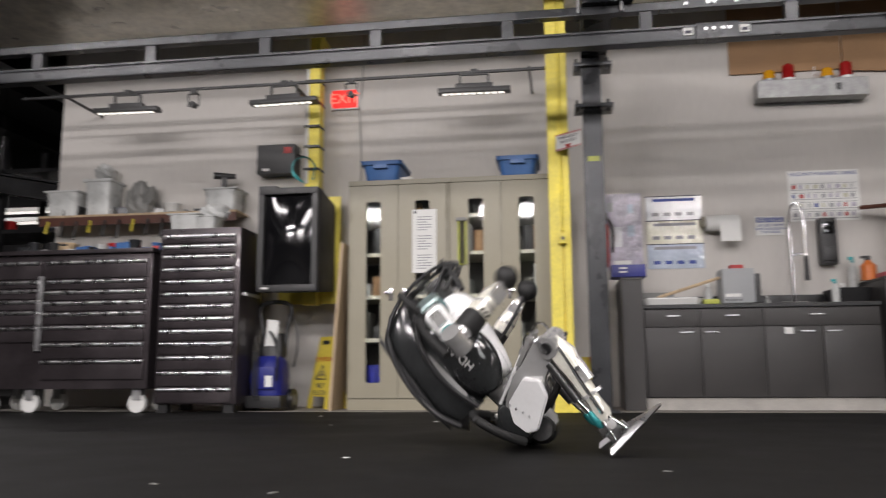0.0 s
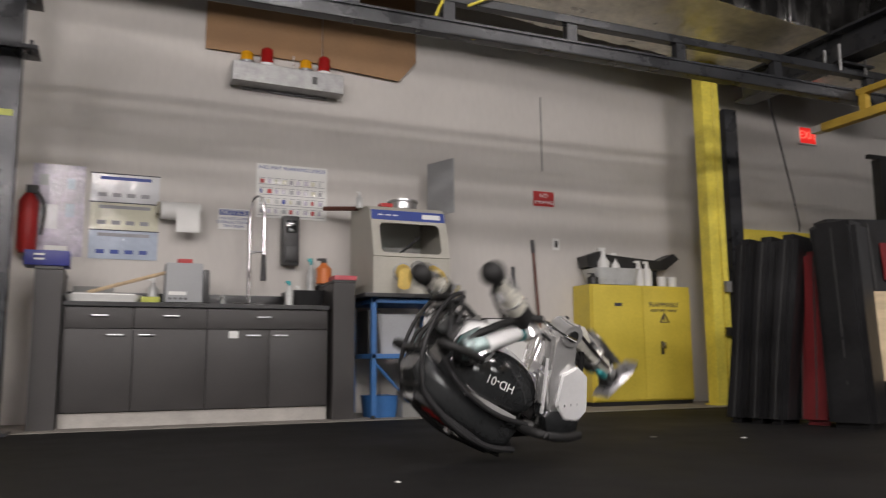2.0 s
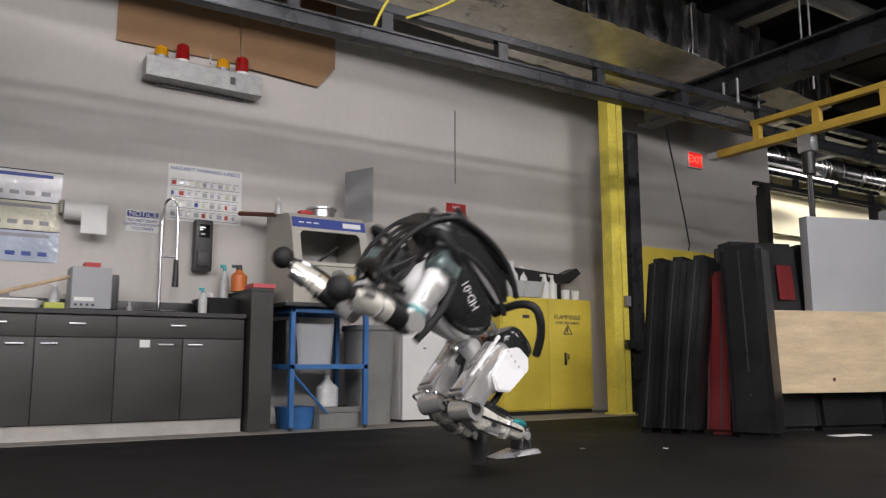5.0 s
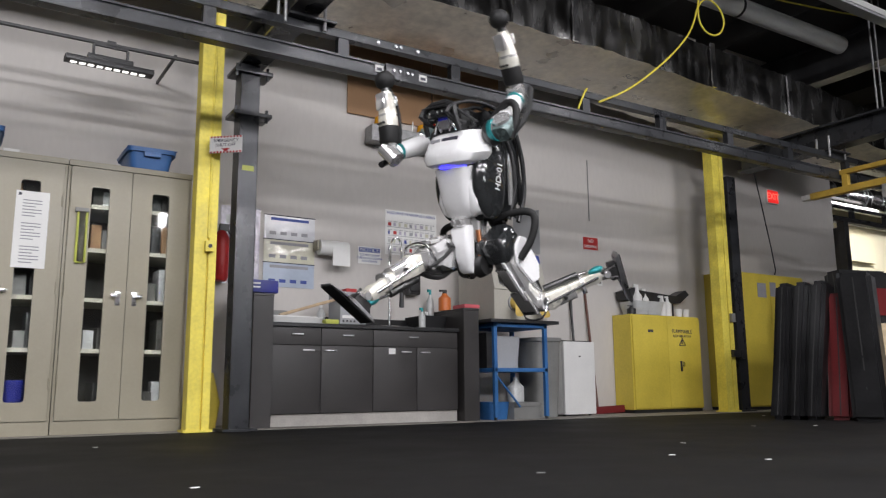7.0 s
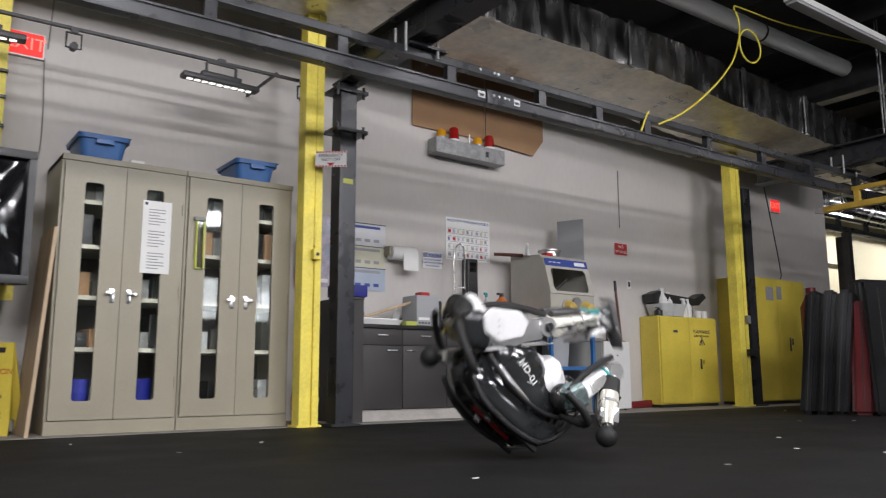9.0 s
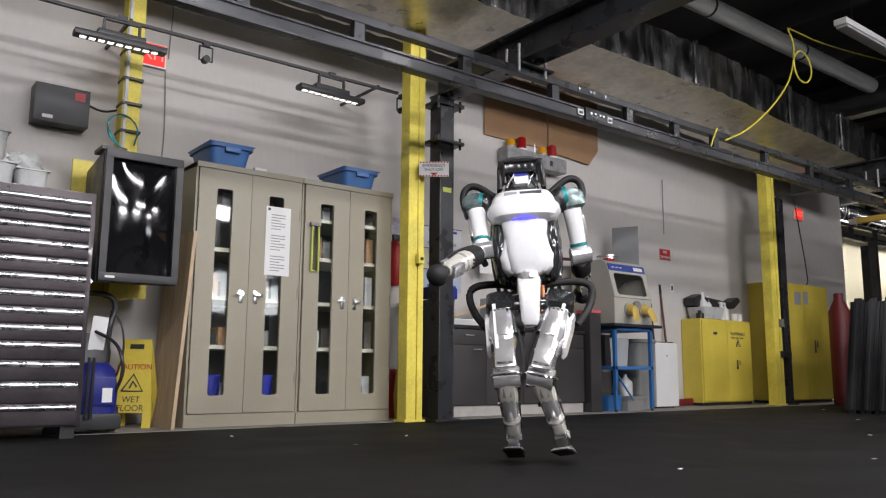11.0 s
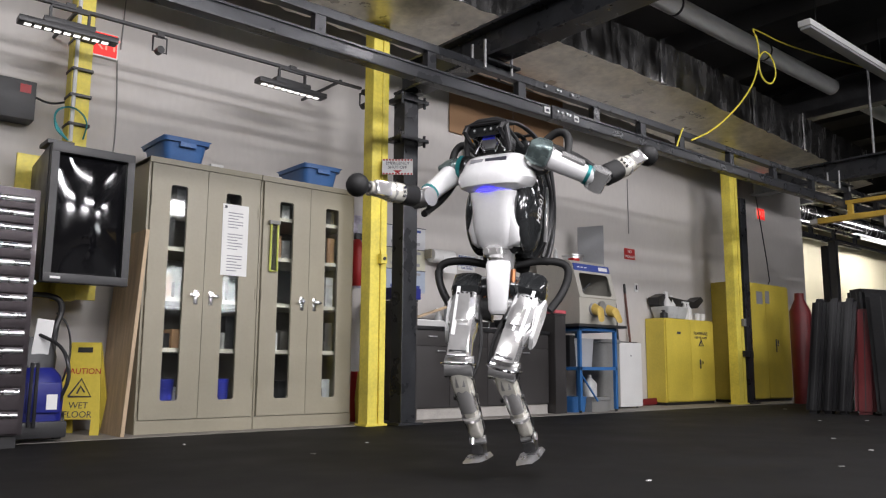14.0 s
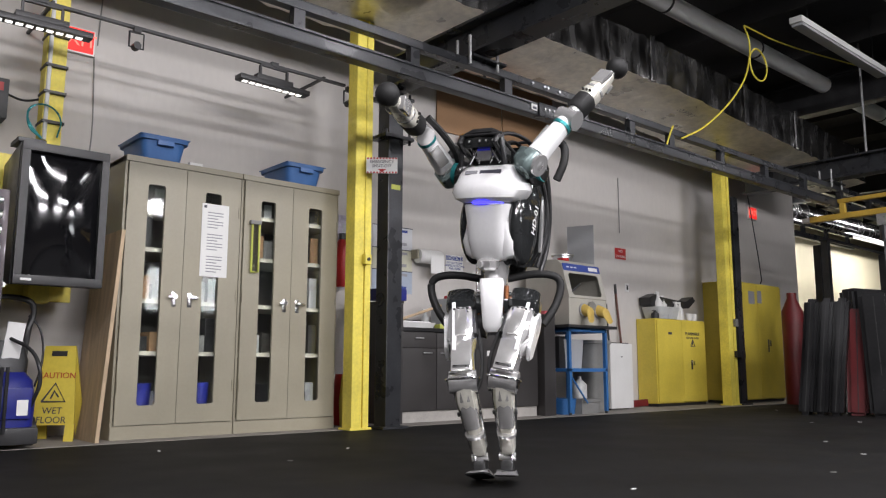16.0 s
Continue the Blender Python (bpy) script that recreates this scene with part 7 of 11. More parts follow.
    walk(robot_parts["torso"], [
        (0, pose(0.014, -0.011, 0.047, 12, 16, -0)), (0.1, pose(0.014, -0.002, 0.048, 2, 16, -1)), (0.2, pose(0.013, 0.006, 0.048, -9, 15, -5)),
        (0.3, pose(0.009, 0.002, 0.028, -5, 17, -1)), (0.4, pose(0.003, 0, 0.008, -1, 19, 3)), (0.5, pose(-0.004, 0, -0.011, 3, 20, 8)), (0.6, pose(0, 0, 0, 1, 20, 4)),
        (0.7, pose(0.004, 0, 0.01, -0, 19, 1)), (0.8, pose(0.007, 0, 0.021, -1, 19, -3)), (0.9, pose(0.003, 0, 0.011, -1, 17, -3)), (1, pose(0, 0, 0.001, -1, 15, -4)),
        (1.1, pose(-0.001, 0, -0.004, -2, 17, -9)), (1.2, pose(-0.003, 0, -0.008, -1, 18, -13)), (1.3, pose(-0.001, 0.001, -0.005, 14, 12, 1)),
        (1.4, pose(0.005, -0.003, 0.018, 9, 16, -4)), (1.5, pose(0.013, -0.006, 0.04, 5, 19, -10)), (1.6, pose(0.009, -0.005, 0.03, 7, 18, -9)),
        (1.7, pose(0.006, -0.004, 0.021, 8, 17, -7)), (1.8, pose(0.003, -0.001, 0.009, 5, 19, -10)), (1.9, pose(-0.001, 0, -0.002, 3, 20, -14)),
        (2, pose(-0.002, 0.001, -0.006, 4, 20, -2)), (2.1, pose(0.006, 0, 0.018, -3, 19, -11)), (2.2, pose(0.014, 0.001, 0.043, -7, 16, -21)),
        (2.3, pose(0.007, 0, 0.022, -5, 19, -20)), (2.4, pose(0.001, 0, 0.002, -2, 21, -22)), (2.5, pose(-0.007, 0.001, -0.018, 0, 24, -24)),
        (2.6, pose(-0.005, 0.001, -0.014, 1, 23, -29)), (2.7, pose(-0.003, 0.001, -0.009, 3, 22, -32)), (2.8, pose(-0.001, 0.001, -0.004, 4, 20, -30)),
        (2.9, pose(0.001, 0, 0.002, 9, 16, 0)), (3, pose(0.002, -0.001, 0.008, 11, 9, 27)), (3.1, pose(0, 0, 0.004, 4, 5, 23)), (3.2, pose(0, 0, -0.001, -2, -0, 19)),
        (3.3, pose(0, 0, -0.003, 1, 9, 3)), (3.4, pose(-0.001, 0.001, -0.004, 4, 18, -11)), (3.6, pose(0, 0, 0.001, -2, 17, -12)),
        (3.8, pose(0.001, 0, 0.003, -5, 18, -13)), (4, pose(0.001, 0, 0.003, -5, 18, -13)), (4.2, pose(0, 0, 0, -5, 18, -12)),
        (4.4, pose(-0.002, 0, -0.007, -3, 19, -8)), (4.6, pose(-0.005, 0, -0.013, -2, 20, -5)), (4.8, pose(0, 0, -0.001, -5, 19, -7)),
        (5, pose(0.004, 0.001, 0.011, -8, 19, -10)), (5.1, pose(0.003, 0, 0.009, -5, 18, -15)), (5.2, pose(0.002, -0.001, 0.006, 0, 18, -16)),
        (5.3, pose(0.001, -0.001, 0.003, 7, 17, -12)), (5.4, pose(-0.002, 0, -0.006, -1, 17, -16)), (5.5, pose(-0.004, 0, -0.014, -6, 16, -22)),
        (5.6, pose(-0.001, 0, -0.004, -1, 16, -9)), (5.7, pose(-0.002, 0, -0.007, 3, 14, -5)), (5.8, pose(-0.002, 0.001, -0.01, 5, 12, 0)),
        (5.9, pose(0, 0, -0.001, 5, 14, 7)), (6, pose(0.002, 0, 0.007, 2, 14, 13)), (6.1, pose(-0.001, 0, -0.003, -1, 18, 3)),
        (6.2, pose(-0.005, -0.001, -0.014, -6, 19, -9)), (6.3, pose(-0.005, 0, -0.013, -3, 21, -4)), (6.4, pose(-0.005, 0, -0.012, 0, 21, 2)),
        (6.5, pose(-0.004, 0, -0.011, 3, 20, 8)), (6.6, pose(0, 0, 0, -2, 17, -4)), (6.7, pose(0.003, 0.001, 0.012, -7, 11, -14)),
        (6.8, pose(0.002, 0.001, 0.009, -6, 10, -10)), (6.9, pose(0.001, 0.001, 0.007, -6, 8, -6)), (7, pose(0, 0, 0.004, -5, 6, -3)),
        (7.1, pose(0.002, 0.001, 0.012, -4, 9, -5)), (7.2, pose(0.004, 0.001, 0.02, -3, 12, -7)), (7.3, pose(0.004, 0, 0.014, -4, 14, -9)),
        (7.4, pose(0.002, 0, 0.008, -5, 16, -11)), (7.5, pose(0.001, 0, 0.003, -5, 18, -13)), (7.6, pose(0, 0, 0, -5, 18, -12)),
        (7.7, pose(-0.001, 0, -0.004, -4, 18, -10)), (7.8, pose(-0.002, 0, -0.007, -3, 19, -8)), (7.9, pose(-0.004, 0, -0.01, -2, 20, -6)),
        (8, pose(-0.005, 0, -0.013, -2, 20, -5)), (8.1, pose(-0.003, 0, -0.008, -3, 20, -6)), (8.2, pose(-0.001, 0, -0.004, -4, 20, -7)),
        (8.3, pose(0.001, 0, 0.001, -6, 19, -8)), (8.4, pose(0.002, 0.001, 0.006, -7, 19, -9)), (8.5, pose(0.004, 0.001, 0.011, -8, 19, -10)),
        (8.6, pose(0.005, 0.003, 0.029, -5, 11, 5)), (8.7, pose(0.003, 0.013, 0.044, -15, 8, 16)), (8.8, pose(0.005, 0.01, 0.03, -18, 10, -0)),
        (8.9, pose(0.005, 0.004, 0.018, -15, 11, -15)), (9, pose(0.001, 0, 0.004, -5, 17, -26)), (9.1, pose(0, 0, 0, 1, 18, -19)),
        (9.2, pose(-0.001, 0.001, -0.004, 5, 18, -11)), (9.3, pose(-0.003, 0.001, -0.008, 4, 18, -4)), (9.4, pose(0.003, 0, 0.009, 3, 16, 5)),
        (9.5, pose(0.006, 0.002, 0.027, -1, 14, 11)), (9.6, pose(0.005, 0, 0.016, 1, 16, 6)), (9.7, pose(0.002, 0, 0.005, 1, 18, 1)), (9.8, pose(0, 0, 0, 2, 19, 3)),
        (9.9, pose(-0.002, 0, -0.006, 2, 20, 5)), (10, pose(-0.004, 0, -0.011, 3, 20, 8)), (10.2, pose(-0.001, 0, -0.004, -1, 19, -3)),
        (10.4, pose(0.001, 0, 0.003, -5, 18, -13)), (10.6, pose(-0.001, 0, -0.004, -3, 15, -9)), (10.8, pose(-0.002, 0, -0.01, 0, 9, -3)),
        (11, pose(-0.002, 0.001, -0.017, 2, 6, 1)), (11.2, pose(-0.002, 0.001, -0.017, 2, 6, 1)), (11.4, pose(-0.002, 0.001, -0.017, 2, 6, 1)),
        (11.6, pose(-0.001, 0, -0.009, 2, 7, -1)), (11.8, pose(0.001, 0, 0.006, 2, 9, -6)), (11.9, pose(0.002, -0.001, 0.013, 5, 8, 12)),
        (12, pose(0.003, 0, 0.019, 5, 6, 29)), (12.1, pose(0.007, 0.002, 0.042, -3, 10, -2)), (12.2, pose(0.002, -0.001, 0.008, 8, 12, 9)),
        (12.3, pose(0.004, 0.003, 0.017, -7, 15, 16)), (12.4, pose(0.017, -0.003, 0.047, -10, 18, -38)), (12.5, pose(-0.002, 0, -0.005, -4, 19, -13)),
        (12.6, pose(-0.002, 0, -0.007, -4, 18, -11)), (12.7, pose(-0.003, 0, -0.009, -2, 15, -8)), (12.8, pose(-0.002, 0, -0.012, 0, 11, -3)),
        (12.9, pose(-0.002, 0, -0.014, 2, 7, -0)), (13, pose(-0.002, 0.001, -0.017, 2, 6, 1)), (13.267, pose(-0.002, 0.003, -0.011, -1, 6.8, -6)),
        (13.5, pose(-0.004, 0.007, -0.007, -3, 7.5, -11.4)), (13.733, pose(-0.004, 0.012, 0.009, -3, 7.1, -16.2)), (14, pose(-0.003, 0.016, 0.027, -2, 6.7, -22)),
        (14.267, pose(0, 0.018, 0.038, -4, 9.5, -22)), (14.5, pose(0.005, 0.017, 0.048, -5, 12.5, -23)), (14.733, pose(0.003, 0.017, 0.049, -5, 10.5, -24)),
        (15, pose(0.001, 0.018, 0.049, -5, 8.5, -25)), (15.267, pose(0.002, 0.018, 0.049, -5, 8.5, -24)), (15.5, pose(0.002, 0.019, 0.049, -6, 8.5, -24)),
        (15.733, pose(0.002, 0.019, 0.049, -5, 8.5, -24)), (16, pose(0.001, 0.019, 0.049, -5, 7.5, -24)),
    ])
    walk(robot_parts["upper_arm_L"], [
        (0, pose(0.178, 0.098, 0.61, 25, 10, -3)), (0.1, pose(0.169, 0.209, 0.583, 25, 5, -4)), (0.2, pose(0.17, 0.305, 0.54, 27, 1, -9)),
        (0.3, pose(0.171, 0.273, 0.534, 13, -5, -9)), (0.4, pose(0.168, 0.247, 0.525, -2, -11, -4)), (0.5, pose(0.161, 0.226, 0.515, -19, -15, 6)),
        (0.6, pose(0.172, 0.231, 0.521, -18, -36, 15)), (0.7, pose(0.183, 0.234, 0.529, -21, -58, 24)), (0.8, pose(0.193, 0.233, 0.537, -51, -78, 59)),
        (0.9, pose(0.177, 0.228, 0.534, -71, -79, 74)), (1, pose(0.16, 0.225, 0.529, -96, -80, 93)), (1.1, pose(0.193, 0.225, 0.513, -140, -83, 175)),
        (1.2, pose(0.218, 0.197, 0.51, 119, -71, -44)), (1.233, pose(0.191, 0.161, 0.534, 109, -58, -70)), (1.267, pose(0.159, 0.126, 0.554, 95, -55, -95)),
        (1.3, pose(0.124, 0.095, 0.57, 72, -55, -109)), (1.4, pose(0.173, 0.132, 0.573, 129, -54, -107)), (1.5, pose(0.229, 0.139, 0.576, 146, -55, -60)),
        (1.6, pose(0.213, 0.129, 0.574, 108, -46, -14)), (1.7, pose(0.196, 0.126, 0.571, 85, -28, 8)), (1.8, pose(0.216, 0.146, 0.546, 70, -18, -22)),
        (1.9, pose(0.238, 0.15, 0.523, 61, -24, -54)), (2, pose(0.199, 0.181, 0.526, 77, -33, -74)), (2.1, pose(0.224, 0.225, 0.526, 30, -9, -39)),
        (2.2, pose(0.255, 0.226, 0.539, 4, 32, -32)), (2.3, pose(0.237, 0.222, 0.526, 2, 23, -23)), (2.4, pose(0.219, 0.216, 0.512, -1, 13, -16)),
        (2.5, pose(0.203, 0.21, 0.499, -5, 3, -8)), (2.6, pose(0.207, 0.193, 0.51, 6, 3, -10)), (2.7, pose(0.21, 0.173, 0.521, 17, 3, -12)),
        (2.8, pose(0.209, 0.153, 0.532, 28, 3, -15)), (2.9, pose(0.125, 0.161, 0.562, 44, 6, 6)), (3, pose(0.032, 0.149, 0.585, 57, 7, 29)),
        (3.1, pose(-0.026, 0.193, 0.567, 58, 10, 34)), (3.2, pose(-0.083, 0.233, 0.541, 60, 12, 39)), (3.3, pose(0.068, 0.226, 0.545, 44, 9, 9)),
        (3.4, pose(0.209, 0.153, 0.532, 28, 4, -17)), (3.6, pose(0.21, 0.21, 0.517, 25, 16, -12)), (3.8, pose(0.221, 0.236, 0.504, 25, 23, -10)),
        (4, pose(0.221, 0.236, 0.504, 25, 23, -10)), (4.2, pose(0.218, 0.235, 0.502, 21, 22, -10)), (4.4, pose(0.207, 0.232, 0.501, 6, 15, -8)),
        (4.6, pose(0.203, 0.229, 0.496, -4, 11, -5)), (4.8, pose(0.207, 0.253, 0.497, 1, -28, -6)), (5, pose(0.217, 0.272, 0.498, 10, -67, -11)),
        (5.1, pose(0.231, 0.231, 0.509, 23, -72, -27)), (5.2, pose(0.224, 0.171, 0.532, 53, -73, -55)), (5.3, pose(0.198, 0.123, 0.552, 82, -70, -80)),
        (5.4, pose(0.218, 0.185, 0.517, 84, -77, -79)), (5.5, pose(0.238, 0.216, 0.486, 97, -83, -90)), (5.6, pose(0.189, 0.216, 0.518, 140, -63, -152)),
        (5.7, pose(0.151, 0.193, 0.536, 155, -29, -163)), (5.8, pose(0.118, 0.183, 0.544, 165, 4, -160)), (5.833, pose(0.117, 0.183, 0.548, 147, 22, -163)),
        (5.9, pose(0.109, 0.193, 0.552, 98, 52, 166)), (5.933, pose(0.102, 0.204, 0.552, 57, 55, 130)), (6, pose(0.082, 0.234, 0.55, 12, 24, 85)),
        (6.1, pose(0.157, 0.246, 0.516, 5, 38, 53)), (6.2, pose(0.211, 0.259, 0.478, -15, 47, 19)), (6.3, pose(0.202, 0.242, 0.491, -10, 17, 20)),
        (6.4, pose(0.185, 0.233, 0.503, 1, -12, 18)), (6.5, pose(0.159, 0.229, 0.515, 24, -36, 5)), (6.533, pose(0.164, 0.23, 0.517, 41, -63, -22)),
        (6.567, pose(0.168, 0.234, 0.518, 122, -71, -110)), (6.6, pose(0.171, 0.238, 0.519, 155, -46, -150)), (6.633, pose(0.173, 0.245, 0.52, 164, -16, -161)),
        (6.667, pose(0.174, 0.253, 0.52, 172, 14, -163)), (6.7, pose(0.174, 0.262, 0.519, -170, 42, -154)), (6.8, pose(0.139, 0.268, 0.524, -150, 33, -123)),
        (6.9, pose(0.103, 0.274, 0.527, -139, 17, -98)), (7, pose(0.066, 0.279, 0.527, -135, -3, -78)), (7.1, pose(0.107, 0.263, 0.537, -105, -11, -101)),
        (7.2, pose(0.149, 0.246, 0.544, -72, -3, -123)), (7.3, pose(0.173, 0.244, 0.531, -57, 18, -119)), (7.4, pose(0.197, 0.24, 0.518, -34, 33, -99)),
        (7.5, pose(0.221, 0.236, 0.504, -8, 32, -73)), (7.6, pose(0.218, 0.235, 0.502, 2, 30, -52)), (7.7, pose(0.212, 0.234, 0.501, 4, 23, -36)),
        (7.8, pose(0.207, 0.232, 0.501, 1, 16, -26)), (7.9, pose(0.204, 0.23, 0.499, -4, 12, -18)), (8, pose(0.203, 0.229, 0.496, -5, 10, -13)),
        (8.1, pose(0.205, 0.234, 0.499, -3, 3, -10)), (8.2, pose(0.208, 0.246, 0.498, 0, -17, -8)), (8.3, pose(0.211, 0.259, 0.495, 5, -40, -10)),
        (8.4, pose(0.215, 0.268, 0.495, 12, -59, -14)), (8.5, pose(0.217, 0.272, 0.498, 17, -66, -18)), (8.6, pose(0.079, 0.289, 0.546, 20, -78, -24)),
        (8.7, pose(-0.035, 0.382, 0.512, -92, -83, 82)), (8.8, pose(0.082, 0.4, 0.475, -116, -78, 101)), (8.9, pose(0.192, 0.326, 0.483, -133, -79, 113)),
        (9, pose(0.261, 0.186, 0.508, -177, -82, 154)), (9.1, pose(0.231, 0.148, 0.529, 167, -58, 156)), (9.2, pose(0.206, 0.147, 0.535, 163, -40, 140)),
        (9.3, pose(0.188, 0.183, 0.526, 156, -30, 118)), (9.4, pose(0.141, 0.209, 0.55, 98, -51, 137)), (9.5, pose(0.087, 0.258, 0.559, 32, -36, 175)),
        (9.6, pose(0.134, 0.241, 0.546, 12, -16, 173)), (9.7, pose(0.17, 0.218, 0.534, -7, 3, 160)), (9.8, pose(0.17, 0.221, 0.527, -18, 6, 151)),
        (9.9, pose(0.166, 0.224, 0.52, -30, 5, 140)), (10, pose(0.159, 0.229, 0.515, -42, -3, 129)), (10.2, pose(0.19, 0.234, 0.51, -3, -27, 82)),
        (10.4, pose(0.221, 0.236, 0.504, 33, -1, 33)), (10.6, pose(0.176, 0.237, 0.514, 28, 14, 16)), (10.8, pose(0.095, 0.225, 0.534, 18, 20, 12)),
        (11, pose(0.053, 0.211, 0.538, 12, 22, 10)), (11.2, pose(0.053, 0.211, 0.538, 10, 23, 6)), (11.4, pose(0.053, 0.211, 0.538, 10, 23, 5)),
        (11.6, pose(0.07, 0.207, 0.545, 18, 23, 2)), (11.8, pose(0.106, 0.199, 0.558, 35, 22, -1)), (11.9, pose(0.04, 0.196, 0.574, -8, -0, 14)),
        (12, pose(-0.029, 0.188, 0.584, -54, -15, 44)), (12.033, pose(0.011, 0.223, 0.58, -40, 1, 23)), (12.1, pose(0.11, 0.252, 0.574, -15, 36, -11)),
        (12.2, pose(0.102, 0.164, 0.572, 27, 21, 3)), (12.3, pose(0.05, 0.326, 0.516, -12, 54, 7)), (12.4, pose(0.335, 0.155, 0.526, -30, 33, -38)),
        (12.5, pose(0.231, 0.225, 0.496, -9, 17, -9)), (12.6, pose(0.213, 0.226, 0.501, -8, 18, -9)), (12.7, pose(0.17, 0.225, 0.515, -3, 20, -6)),
        (12.8, pose(0.118, 0.221, 0.529, 3, 22, -2)), (12.9, pose(0.072, 0.214, 0.537, 7, 23, 1)), (13, pose(0.053, 0.211, 0.538, 9, 23, 3)),
        (13.267, pose(0.101, 0.226, 0.531, 5, 24, -7)), (13.5, pose(0.144, 0.232, 0.523, 1, 25, -15)), (13.733, pose(0.175, 0.206, 0.541, 23, 38, -17)),
        (14, pose(0.203, 0.163, 0.564, 64, 39, -1)), (14.267, pose(0.245, 0.155, 0.562, 100, 35, 28)), (14.5, pose(0.28, 0.148, 0.559, 126, 31, 46)),
        (14.733, pose(0.266, 0.154, 0.564, 131, 24, 40)), (15, pose(0.249, 0.16, 0.57, 134, -7, 7)), (15.267, pose(0.25, 0.166, 0.568, 140, -17, -6)),
        (15.5, pose(0.251, 0.171, 0.566, 145, -20, -12)), (15.733, pose(0.249, 0.17, 0.567, 147, -23, -14)), (16, pose(0.246, 0.17, 0.569, 149, -26, -16)),
    ])
